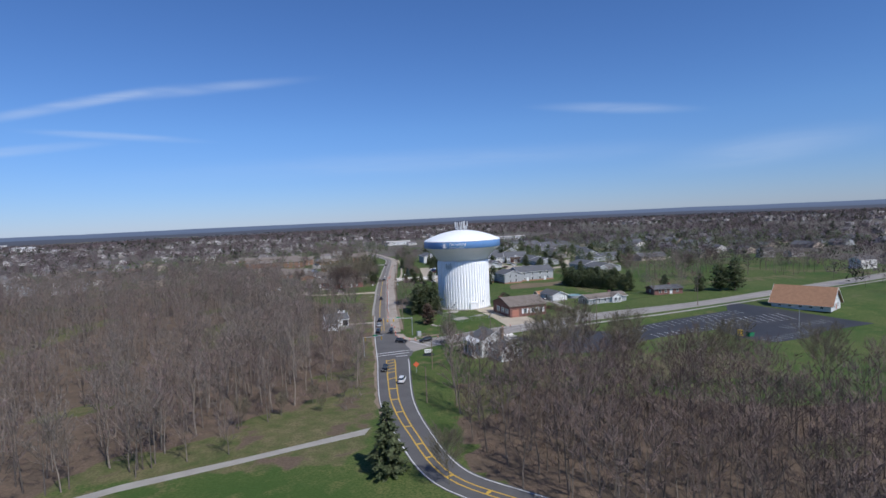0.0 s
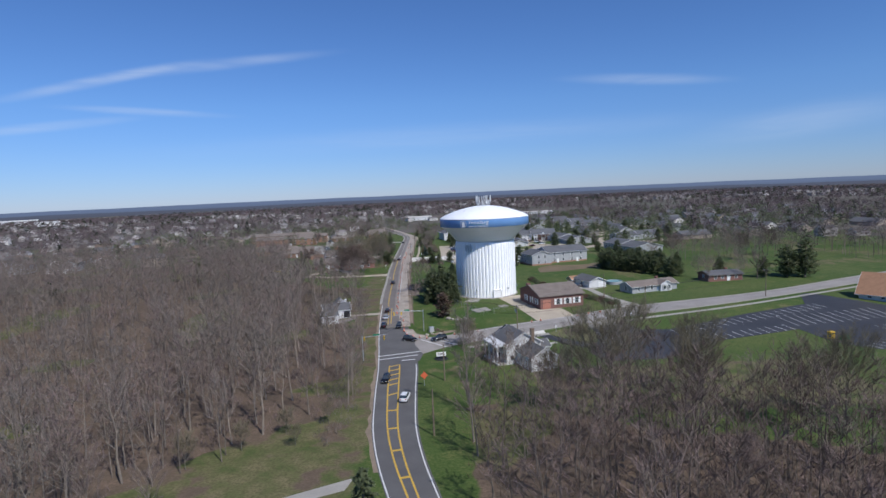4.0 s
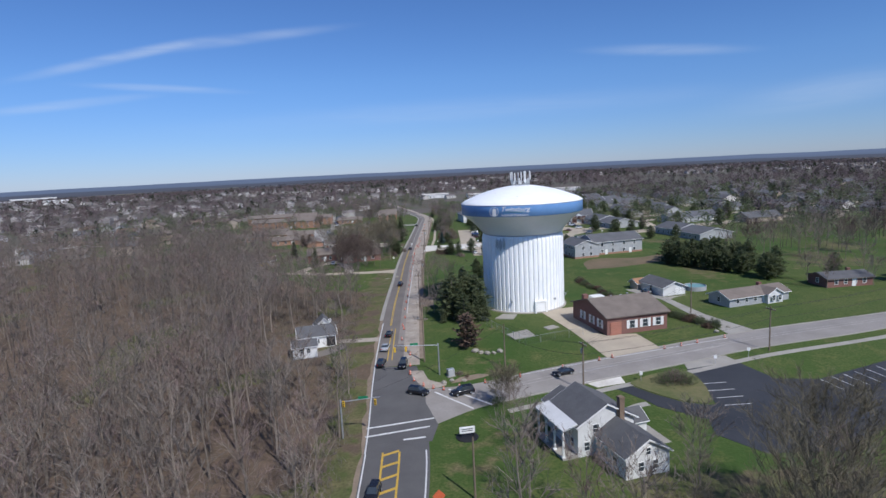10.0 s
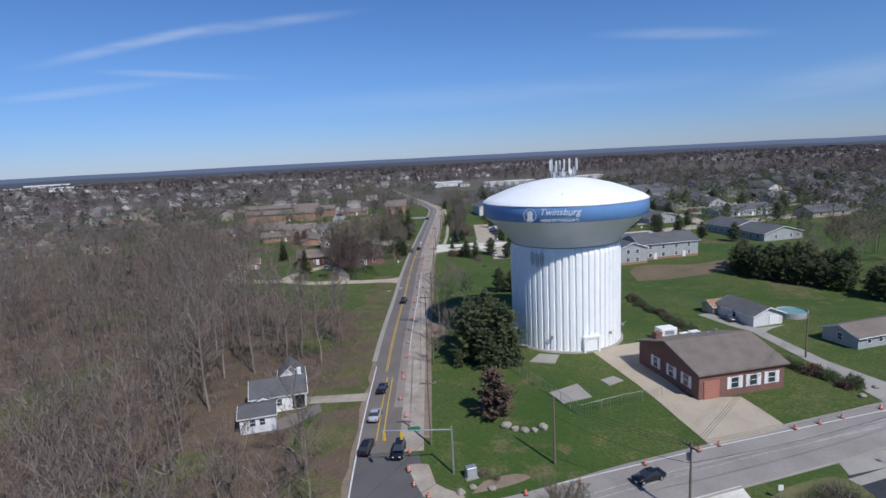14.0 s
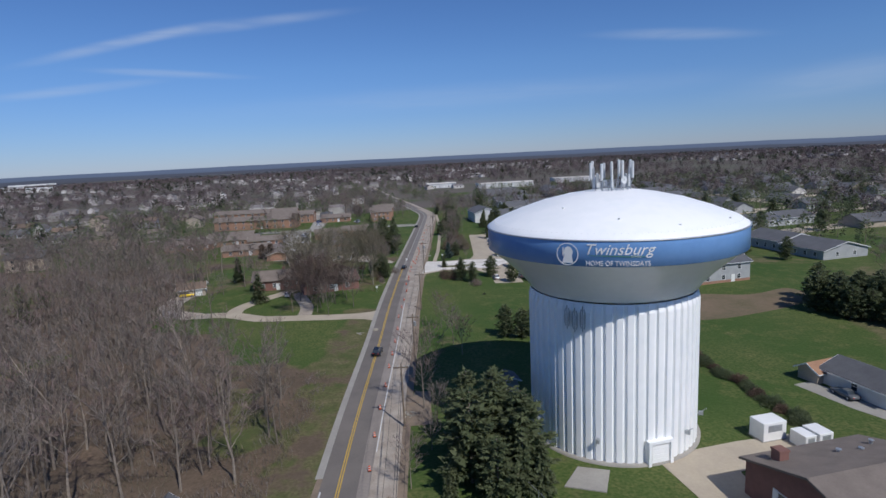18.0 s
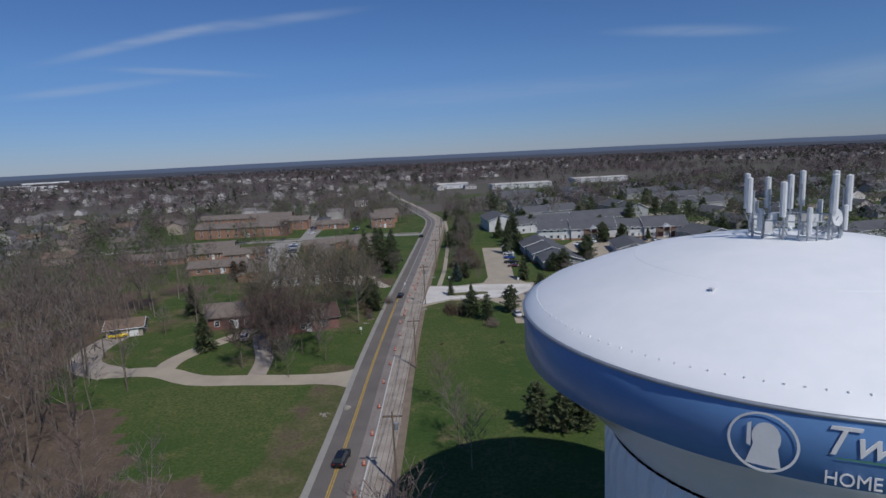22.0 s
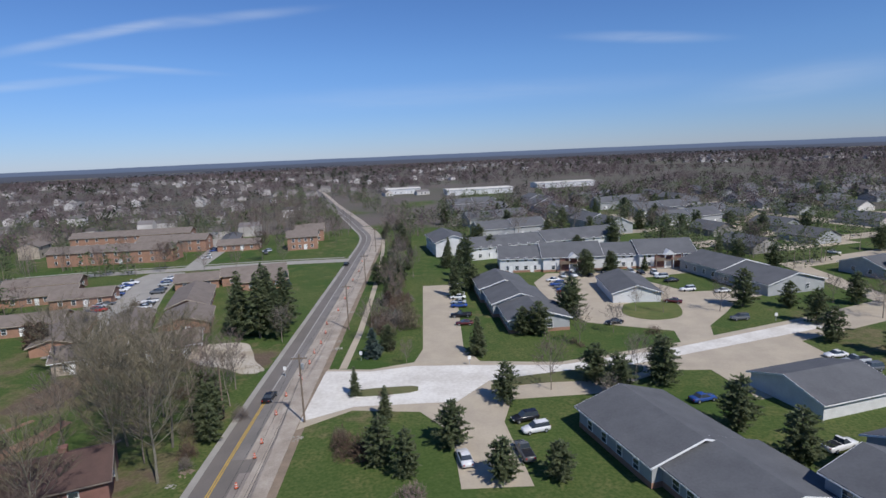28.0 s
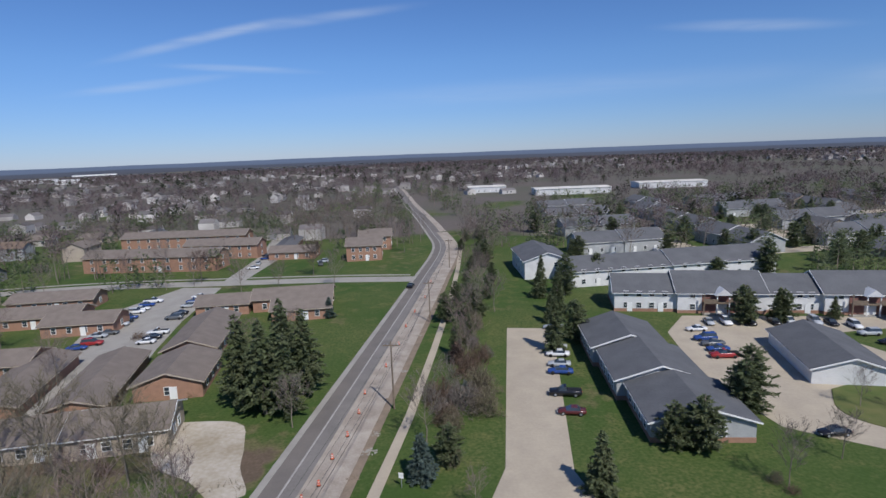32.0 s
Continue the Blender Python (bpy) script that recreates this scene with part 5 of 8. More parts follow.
brick_row(-77.6, 162.6, 17, 11, 14, 2.9, 1.8, "y", 1, 3)
brick_row(-85.3, 183.7, 17, 10, 24, 2.9, 1.8, "y", 1, 5)
brick_row(-94, 208.7, 15, 13, 9, 2.9, 1.7, "x", 1, 3)
brick_row(-77.3, 213.9, 15, 20, 9, 3.4, 1.8, "x", 1, 5)
brick_row(-71.4, 204.7, 15, 14, 8, 2.9, 1.7, "x", 1, 3)
brick_row(-119.8, 164.7, 15, 20, 9, 2.9, 1.7, "x", 1, 4)
brick_row(-138.3, 195.8, 15, 24, 9, 2.9, 1.7, "x", 1, 5)
brick_row(-120.7, 191.8, 15, 16, 9, 2.9, 1.7, "x", 1, 4)
brick_row(-155.9, 185.7, 15, 22, 9, 2.9, 1.7, "x", 1, 5)
brick_row(-146.1, 211.8, 15, 22, 9, 2.9, 1.7, "x", 1, 5)
two = "two-storey orange brick apartments with a brown roof"
brick_row(-151, 263, 4, 50, 11, 5.6, 2.0, "x", 2, 10, two)
brick_row(-169.3, 312.3, 8, 56, 11, 5.6, 2.0, "x", 2, 12, two)
brick_row(-137, 287, 4, 30, 10, 5.6, 2.0, "x", 2, 7, two)
brick_row(-76.9, 281.1, 12, 13, 12, 5.8, 2.2, "x", 2, 4, two)
brick_row(-78.7, 304, 12, 13, 12, 5.8, 2.2, "x", 2, 4, two)
brick_row(-106.5, 284.2, 8, 18, 9, 3.0, 1.8, "x", 1, 4)
for gx, gy in ((-90.1, 159.0), (-104.3, 157.5)):
    simple_house("garage_block", "long low garage row with a grey-brown roof", "garage", gx, gy, 21, 8.6, 25, 2.3, 1.2, ORANGEBRICK, TANSHINGLE, "y", (0, 0, 0, 0), group="garage blocks")
simple_house("garage_block", "long low garage row with a grey roof", "garage", -118.2, 305.1, 14, 8, 34, 2.3, 1.1, ORANGEBRICK, SHINGLE, "y", (0, 0, 0, 0), group="garage blocks")
stepped_row("grey house row with taupe roofs", -78.4, 141.5, 20, [(-15, -1, -4, 5, 2.9, 1.8, "x"), (-1, 12, -5, 4, 3.2, 1.8, "x")], TANSIDING, TANSHINGLE, group="")
simple_house("house", "brown brick house with a taupe roof behind bare trees", "house", -83.7, 96, 12, 13, 9, 3.3, 2.3, BRICK, TANSHINGLE, "x", (3, 3, 2, 2), 1, True)
simple_house("garage", "tan garage with a brown roof", "garage", -108.6, 89.9, 20, 8, 6, 2.4, 1.4, TANSIDING, BROWNSHINGLE, "x", (0, 0, 1, 1), 1, garage=True)
simple_house("house", "brick house with a dark maroon-brown roof among bare trees", "house", -65.5, 91.5, 24, 17, 10, 3, 2.0, BRICK, MAROONSHINGLE, "x", (3, 3, 1, 1), 1, True)
slab("garden_path", [(-80.5, 99), (-77.5, 101), (-75.2, 107), (-74.4, 112.5), (-76.4, 113.4), (-77.8, 108), (-80, 103), (-83, 100.5)], -0.2, 0.05, BARESOIL, "red-brown earth path across a lawn", "path")
slab("garden_path", [(-88, 104), (-84.5, 107.5), (-81, 113.5), (-81.9, 114), (-85.5, 108.6), (-89, 105)], -0.2, 0.05, BARESOIL, "red-brown earth path across a lawn", "path")
simple_house("shed", "blue-grey shed roof in the tower's shade", "shed", -15, 11, 15, 2.4, 3.0, 2.0, 0.5, GREYSIDING, BLUESHINGLE, "y", (0, 0, 0, 0))

# ---- trees ----
def bare_tree(seed, h=14.0, spread=4.0, limbs=12, twigs=170, tw=0.045, cheap=False):
    """Trunk mesh and a crown of limbs and fine twigs."""
    r = random.Random(seed)
    tr, cr = Build(), Build()
    lean = Vector((r.uniform(-0.06, 0.06), r.uniform(-0.06, 0.06), 1))
    base = 0.0085 * h + 0.03
    pts = [lean * (h * k) + Vector((r.uniform(-0.25, 0.25), r.uniform(-0.25, 0.25), 0)) * (k > 0) for k in (-0.02, 0.25, 0.5, 0.72, 0.9)]
    if cheap:
        tr.tube([pts[0], pts[2], pts[4]], [base, base * 0.5, base * 0.1], 3, cap=False)
    else:
        tr.tube(pts, [base * k for k in (1.25, 0.9, 0.66, 0.4, 0.15)], 6)
    ends = []

    def branch(p, q, w):
        if cheap:
            s = (q - p).cross(Vector((r.uniform(-1, 1), r.uniform(-1, 1), 0.3))).normalized() * w
            tr.add([p - s, p + s, q], [(0, 1, 2)])
        else:
            tr.tube([p, q], [w, 0.015], 3, cap=False)

    for i in range(limbs):
        k = 0.3 + 0.58 * (i + r.random()) / limbs
        p = lean * (h * k)
        a = i * 2.4 + r.uniform(-0.4, 0.4)
        ln = spread * (1.15 - 0.75 * abs(k - 0.5)) * r.uniform(0.7, 1.15)
        up = 0.55 + 0.9 * k
        d = Vector((math.cos(a), math.sin(a), up)).normalized()
        q = p + d * ln * 0.5
        e = p + d * ln + Vector((r.uniform(-0.5, 0.5), r.uniform(-0.5, 0.5), ln * 0.18))
        if cheap:
            branch(p, e, base * 0.28)
        else:
            tr.tube([p, q, e], [base * 0.42 * (1.1 - k), base * 0.24, 0.02], 3, cap=False)
        ends.append((p, q, e, d))
        for _ in range(2 if cheap else 3):
            s = p.lerp(e, r.uniform(0.3, 0.75))
            d2 = (d + Vector((r.uniform(-0.9, 0.9), r.uniform(-0.9, 0.9), r.uniform(0, 0.6)))).normalized()
            e2 = s + d2 * ln * r.uniform(0.4, 0.65)
            branch(s, e2, base * 0.16)
            ends.append((s, s.lerp(e2, 0.5), e2, d2))
    for i in range(twigs):
        p, q, e, d = r.choice(ends)
        s = q.lerp(e, r.uniform(-0.5, 1.05))
        d2 = (d * 0.6 + Vector((r.uniform(-1, 1), r.uniform(-1, 1), r.uniform(-0.2, 1.1)))).normalized()
        ln = r.uniform(0.7, 1.9) * h / 14
        side = d2.cross(Vector((r.uniform(-1, 1), r.uniform(-1, 1), r.uniform(-1, 1)))).normalized() * tw
        e2 = s + d2 * ln
        cr.add([s - side, s + side, e2], [(0, 1, 2)])
        s3 = s + d2 * ln * 0.45
        d3 = (d2 + Vector((r.uniform(-0.9, 0.9), r.uniform(-0.9, 0.9), r.uniform(-0.3, 0.9)))).normalized()
        cr.add([s3 - side * 0.8, s3 + side * 0.8, s3 + d3 * ln * 0.6], [(0, 1, 2)])
    return tr, cr


def evergreen(seed, h=9.0, r0=2.4, tufts=1700, low=0.08, taper=1.0, size=0.34, full=False):
    """A conifer: trunk, tiers of boughs, a dense dark heart and fine drooping sprays."""
    r = random.Random(seed)
    tr, cr = Build(), Build()
    tr.tube([(0, 0, -0.1), (0, 0, h * 0.5), (0, 0, h * 0.97)], [0.02 * h, 0.013 * h, 0.03], 6)
    boughs = []
    n = 84 if full else 96
    for i in range(n):
        k = (i + r.random()) / n
        z = h * (low + (0.97 - low) * k)
        rad = (r0 * (1 - k) ** (1 / taper) + 0.12) * r.uniform(0.66, 1.15) * min(1, 0.72 + 2.2 * k)
        if full:
            rad = (r0 * (1 - k) ** 0.5 * min(1, 0.62 + 1.3 * k) + 0.12) * r.uniform(0.55, 1.15)
        a = i * 2.39996 + r.uniform(-0.3, 0.3)
        lift = r.uniform(0.05, 0.4) * (1 if full else -1) * rad
        boughs.append((Vector((0, 0, z)), Vector((math.cos(a) * rad, math.sin(a) * rad, z + lift * (0.5 if full else 0.8))), rad))
    for root, tip, rad in boughs[::2]:
        tr.tube([root, tip], [0.045, 0.012], 3, cap=False)
    weights = [b[2] ** 1.4 + 0.25 for b in boughs]
    heart = tufts // 6
    for m, (root, tip, rad) in enumerate(r.choices(boughs, weights, k=tufts)):
        inner = m < heart
        q = r.uniform(0.15, 0.7) if inner else r.random() ** 0.55 * 1.04
        wide = 0.08 + 0.19 * rad * (1.15 - q)
        p = root.lerp(tip, q) + Vector((r.gauss(0, 0.6) * wide, r.gauss(0, 0.6) * wide, r.gauss(0, 0.45) * wide))
        d = ((tip - root).normalized() * (0.5 if inner else 1.0) + Vector((r.uniform(-0.8, 0.8), r.uniform(-0.8, 0.8), r.uniform(-0.5, 0.6)))).normalized()
        u = d.cross(Vector((r.uniform(-0.7, 0.7), r.uniform(-0.7, 0.7), 1))).normalized()
        ln = size * r.uniform(0.8, 1.6) * (1.5 if inner else 1.0)
        w = ln * (0.5 if inner else 0.3)
        cr.add([p - u * w, p + d * ln, p + u * w], [(0, 1, 2)])
    return tr, cr


def shrub(seed, h=1.6, w=1.6, n=520, tw=0.022):
    """A low plant: fine twigs turned all ways inside a lumpy mound."""
    r = random.Random(seed)
    b = Build()
    for i in range(n):
        a, e = r.uniform(0, 6.28), math.asin(r.uniform(0.02, 1))
        lump = 0.85 + 0.22 * math.sin(a * 3 + seed) * math.cos(e * 2)
        q = r.uniform(0.45, 1.0) * lump
        s = Vector((math.cos(a) * math.cos(e) * w * q, math.sin(a) * math.cos(e) * w * q, math.sin(e) * h * q))
        d = (s * 0.5 + Vector((r.uniform(-1, 1), r.uniform(-1, 1), r.uniform(-0.4, 1.2)))).normalized()
        side = d.cross(Vector((r.uniform(-1, 1), r.uniform(-1, 1), r.uniform(-1, 1)))).normalized() * tw
        b.add([s - side, s + side, s + d * r.uniform(0.25, 0.55)], [(0, 1, 2)])
    for i in range(14):
        a = i * 2.4
        b.tube([(0, 0, 0), (math.cos(a) * w * 0.6, math.sin(a) * w * 0.6, h * (0.4 + 0.4 * r.random()))], [0.03, 0.01], 3, cap=False)
    return b


def tree_thing(name, tr, cr, bark, leaf, label, cat, group):
    t = thing(name, label, cat, group)
    part("trunk", tr, bark, t)
    part("crown", cr, leaf, t)
    return t


def far_away(t):
    t.matrix_basis = pose(0, 0, -200)


class Kind:
    """Variants of a plant, the first use of each being the original."""

    def __init__(self, makers):
        self.makers, self.used = makers, [None] * len(makers)

    def put(self, i, m):
        i %= len(self.makers)
        if self.used[i] is None:
            ob = self.makers[i]()
            ob.matrix_basis = m
            self.used[i] = ob
            return ob
        return copy_thing(self.used[i], m)


def spin(x, y, rnd, s0=0.85, s1=1.15, z=0.0):
    s = rnd.uniform(s0, s1)
    return pose(x, y, z, 0, 0, rnd.uniform(0, 360)) @ Matrix.Diagonal((s, s, s * rnd.uniform(0.92, 1.08), 1))


def put_scaled(kind, i, m):
    ob = kind.put(i, Matrix.Identity(4))
    ob.matrix_basis = m
    return ob


BARE = Kind([lambda i=i: tree_thing("bare_tree", *bare_tree(i, 13.5 + i % 3 * 1.4, 3.4 + i % 2, 13, 270, 0.032), BARK, TWIGRED if i % 3 == 0 else TWIG, "leafless grey-brown deciduous tree in the wood", "tree", "bare trees of the woods") for i in range(7)])
DARKBARE = Kind([lambda i=i: tree_thing("bare_tree", *bare_tree(20 + i, 12.5 + i % 3 * 1.3, 3.6 + i % 2, 13, 290, 0.033), DARKBARK, (DARKTWIG, TWIGRED)[i % 2], "leafless dark reddish-brown tree in the wood", "tree", "bare trees of the woods") for i in range(4)])
BROAD = Kind([lambda i=i: tree_thing("bare_tree", *bare_tree(40 + i, 11 + i, 5.6, 20, 620, 0.034), BARK, TWIGRED if i % 2 else TWIG, "spreading leafless tree standing on grass", "tree", "spreading bare trees") for i in range(4)])
OLIVE = Kind([lambda i=i: tree_thing("bare_tree", *bare_tree(140 + i, 13 + i, 7.4, 34, 5600, 0.017), OLIVEBARK, OLIVETWIG, "large rounded olive-brown tree just coming into bud", "tree", "large budding trees") for i in range(1)])
MAPLE = Kind([lambda i=i: tree_thing("bare_tree", *bare_tree(141 + i, 13 + i, 6.4, 28, 2200, 0.03), DARKBARK, DARKTWIG, "large reddish-brown bare tree with a dense crown", "tree", "large budding trees") for i in range(1)])
BUSH = Kind([lambda i=i: solid("shrub", shrub(190 + i, 3.2, 1.9, 1500, 0.026), (SHRUB, OLIVETWIG, TWIG)[i], ("tall russet leafless shrub", "tall olive budding shrub", "tall grey-brown leafless shrub")[i], "shrub", "", "tall shrubs") for i in range(3)])
SPRUCE = Kind([lambda i=i: tree_thing("spruce_tree", *evergreen(60 + i, 8.5 + i, 2.5, 3200, 0.05, 1.15, 0.34), BARK, NEEDLE, "dark green spruce with drooping boughs", "tree", "evergreen trees") for i in range(3)])
PINE = Kind([lambda i=i: tree_thing("pine_tree", *evergreen(70 + i, 8.8 + i * 0.8, 3.9, 2750, 0.05, 1.2, 0.41, True), BARK, NEEDLE, "broad dark green pine tree", "tree", "evergreen trees") for i in range(3)])
BLUESPRUCE = Kind([lambda i=i: tree_thing("blue_spruce", *evergreen(80 + i, 7, 2.3, 3000, 0.04, 1.15, 0.36), BARK, NEEDLEBLUE, "silvery blue spruce standing on the lawn", "tree", "evergreen trees") for i in range(1)])
def shrub_thing(i, material, label):
    return solid("shrub", shrub(90 + i, 1.6, 1.6), material, label, "shrub", "", "shrubs")
SHRUBS = Kind([lambda i=i: shrub_thing(i, (SHRUB, TWIGRED, NEEDLE)[i % 3], ("russet leafless shrub on the grass", "grey twiggy shrub on the grass", "dark green rounded shrub on the grass")[i % 3]) for i in range(3)])

rnd = random.Random(11)
taken = []


def clear(x, y, d):
    return all((x - a) ** 2 + (y - b) ** 2 > d * d for a, b in taken[-400:])


# woods: single trees near the way, joined groups farther off
count = 0
for _ in range(5000):
    x, y = rnd.uniform(-80, 50), rnd.uniform(-215, 14)
    if count >= 190:
        break
    if (inside(x, y, WOODS_LEFT) or inside(x, y, WOODS_RIGHT)) and clear(x, y, 5.2) and not (-63 < x < -44 and -62 < y < -26):
        put_scaled(DARKBARE if x > -12 else BARE, rnd.randrange(7), spin(x, y, rnd))
        taken.append((x, y))
        count += 1


def grove(seed, size, n, h0=12.0, twigs=76, tw=0.049, mats=None):
    r = random.Random(seed)
    b = Build()
    for i in range(n):
        tr, cr = bare_tree(seed * 50 + i, r.uniform(h0, h0 + 4), r.uniform(3, 4.4), 9, twigs, tw, True)
        o = Vector((r.uniform(-size, size) / 2, r.uniform(-size, size) / 2, 0))
        k = r.choice((1, 1, 2))
        b.add([Vector(p) + o for p in tr.v], tr.f, 0)
        b.add([Vector(p) + o for p in cr.v], cr.f, k)
    return b.mesh("bare_woods", mats or [WOODBARK, TWIG, TWIGRED])


groves = [grove(i + 3, 20, 9) for i in range(4)]
dark_groves = [grove(i + 13, 20, 9, 11.0, mats=[DARKBARK, DARKTWIG, TWIGRED]) for i in range(3)]


def scatter_groves(poly, x0, x1, y0, y1, step, keep, kinds=groves):
    y = y0
    while y < y1:
        x = x0
        while x < x1:
            px, py = x + rnd.uniform(-4, 4), y + rnd.uniform(-4, 4)
            if inside(px, py, poly) and keep(px, py):
                o = new("bare_woods", rnd.choice(kinds))
                o.matrix_basis = pose(px, py, 0, 0, 0, rnd.choice((0, 90, 180, 270)) + rnd.uniform(-20, 20))
                tagged(o, "dense stand of leafless grey-brown trees", "woods", "bare woods", "stuff")
            x += step
        y += step


scatter_groves(WOODS_LEFT, -300, -80, -230, 150, 17.5, lambda x, y: True)
scatter_groves(WOODS_LEFT, -80, -48, -150, 10, 21, lambda x, y: abs(x + 54) > 13 or abs(y + 37) > 15)
scatter_groves(WOODS_LEFT, -130, -40, 15, 150, 18, lambda x, y: x < -80)
scatter_groves(WOODS_RIGHT, 50, 240, -260, -60, 17.5, lambda x, y: True, dark_groves)
scatter_groves(WOODS_RIGHT, 6, 50, -245, -126, 16, lambda x, y: True, dark_groves)

# ---- far suburb and woods ----
def far_patch(seed, size, n, h, twigs, ln, w, green, mats):
    """Crowns of many short twigs; some of them evergreen."""
    r = random.Random(seed)
    b = Build()
    for i in range(n):
        o = Vector((r.uniform(-size, size) / 2, r.uniform(-size, size) / 2, 0))
        k = 2 if r.random() < green else r.choice((0, 0, 1))
        hh = h * r.uniform(0.65, 1.1)
        rad = r.uniform(0.3, 0.42) * hh * (0.8 if k == 2 else 1)
        if ln < 3:
            b.add([o + Vector((-0.14, 0, -0.5)), o + Vector((0.14, 0, -0.5)), o + Vector((0, 0, hh * 0.8))], [(0, 1, 2)], k if k < 2 else 0)
        for j in range(twigs):
            a, e, q = r.uniform(0, 6.28), math.asin(r.uniform(-1, 1)), r.random() ** 0.4
            c = Vector((math.cos(a) * math.cos(e) * rad * q, math.sin(a) * math.cos(e) * rad * q, hh * (0.58 + 0.4 * math.sin(e) * q)))
            if k == 2:
                c.z = hh * (0.5 + 0.48 * math.sin(e) * q)
                f = 1.2 - c.z / hh
                c.x, c.y = c.x * f * 1.3, c.y * f * 1.3
            d = Vector((c.x / rad * 0.8 + r.uniform(-1, 1), c.y / rad * 0.8 + r.uniform(-1, 1), r.uniform(-0.3, 1.2))).normalized() * ln * r.uniform(0.6, 1.3)
            if ln > 5:
                d.z *= 0.4
                s = Vector((-d.y, d.x, r.uniform(-0.8, 0.8) * ln)).normalized() * w * (2.4 if k == 2 else 1)
            else:
                s = d.cross(Vector((r.uniform(-1, 1), r.uniform(-1, 1), r.uniform(-1, 1)))).normalized() * w * (2.4 if k == 2 else 1)
            b.add([o + c - s, o + c + s, o + c + d], [(0, 1, 2)], k)
    return b.mesh("distant_woods", mats)


mid_patches = [far_patch(200 + i, 60, 24, 12, 38, 2.4, 0.19, 0.09, [FARTWIG, FARTWIGRED, FARNEEDLE]) for i in range(4)]
far_patches = [far_patch(220 + i, 150, 70, 13, 17, 3.4, 0.45, 0.14, [FARTWIG, FARTWIGRED, FARNEEDLE]) for i in range(3)]
# the farthest patches carry the haze tint in their twig colour
vfar_patches = [far_patch(240 + i, 380, 210, 9.5, 8, 11, 3.6, 0.05, [HAZETWIG, HAZETWIG, FARNEEDLE]) for i in range(3)]
OPEN = [(-10, 590, 85), (110, 640, 80), (300, 720, 70), (620, 560, 80), (420, 900, 90)]


def in_view(x, y):
    return abs(math.atan2(x + 22, y + 280)) < radians(50)


def far_scatter(patches, size, d0, d1, skip):
    n = int(d1 / size) + 1
    for j in range(-3, n):
        for i in range(-n, n):
            x, y = (i + rnd.uniform(0.2, 0.8)) * size, (j + rnd.uniform(0.2, 0.8)) * size
            d = math.hypot(x, y - 60)
            if not (d0 <= d < d1) or not in_view(x, y) or skip(x, y) or rnd.random() < (0.2 if x < -60 and d < 1200 else 0.04):
                continue
            if any(math.hypot(x - a, y - b) < c for a, b, c in OPEN):
                continue
            o = new("distant_woods", rnd.choice(patches))
            o.matrix_basis = pose(x, y, 0, 0, 0, rnd.uniform(0, 360))
            tagged(o, "far leafless woods with a few evergreens between houses", "woods", "far woods", "stuff")


def near_estates(x, y):
    return -215 < x < 165 and -320 < y < 330 or min((x - p.x) ** 2 + (y - p.y) ** 2 for p in ROAD_W[::4]) < 900


far_scatter(mid_patches, 60, 150, 900, near_estates)
far_scatter(far_patches, 150, 900, 2200, lambda x, y: False)
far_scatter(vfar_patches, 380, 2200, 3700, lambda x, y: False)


def far_ridge(name, radius, top, rough, material):
    """A low wooded ridge closing the view, kilometres off."""
    v, f, n = [], [], 720
    for k in range(n + 1):
        a = 2 * math.pi * k / n
        x, y = radius * math.sin(a), radius * math.cos(a)
        h = top + rough * (noise.noise(Vector((math.sin(a) * 3, math.cos(a) * 3, radius))) + 0.35 * noise.noise(Vector((math.sin(a) * 14, math.cos(a) * 14, 2))) + 0.12 * noise.noise(Vector((math.sin(a) * 90, math.cos(a) * 90, 5))))
        v += [(x, y, -60), (x, y, h), (x * 1.004, y * 1.004, h), (x * 1.004, y * 1.004, -60)]
    for k in range(n):
        for q in range(3):
            f.append((4 * k + q, 4 * k + 4 + q, 4 * k + 5 + q, 4 * k + 1 + q))
    return tagged(new(name, mesh_of(name, v, f, [material], [0] * len(f))), "wooded ridge on the horizon, glowing with painted blue-grey haze", "backdrop", "", "structure")


# distance haze painted as glow, bluer from the foot upwards
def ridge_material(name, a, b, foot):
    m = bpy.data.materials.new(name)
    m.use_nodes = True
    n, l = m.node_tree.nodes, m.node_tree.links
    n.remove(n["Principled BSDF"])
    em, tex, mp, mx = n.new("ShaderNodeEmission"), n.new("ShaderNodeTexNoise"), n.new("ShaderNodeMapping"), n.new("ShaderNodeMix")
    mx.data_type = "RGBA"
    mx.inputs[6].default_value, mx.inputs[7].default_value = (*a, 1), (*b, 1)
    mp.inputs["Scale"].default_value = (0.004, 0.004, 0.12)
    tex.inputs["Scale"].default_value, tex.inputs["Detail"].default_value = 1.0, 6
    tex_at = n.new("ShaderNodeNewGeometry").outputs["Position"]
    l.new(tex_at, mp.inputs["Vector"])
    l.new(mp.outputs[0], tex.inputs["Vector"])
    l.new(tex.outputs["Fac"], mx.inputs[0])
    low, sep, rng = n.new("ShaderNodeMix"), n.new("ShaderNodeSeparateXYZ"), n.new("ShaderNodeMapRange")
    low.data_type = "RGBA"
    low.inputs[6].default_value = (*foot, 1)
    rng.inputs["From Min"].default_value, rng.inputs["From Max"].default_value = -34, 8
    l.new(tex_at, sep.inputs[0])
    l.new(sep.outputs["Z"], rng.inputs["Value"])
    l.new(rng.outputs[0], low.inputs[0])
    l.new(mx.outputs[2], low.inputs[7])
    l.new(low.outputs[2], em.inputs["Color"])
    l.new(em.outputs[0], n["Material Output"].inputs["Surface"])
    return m


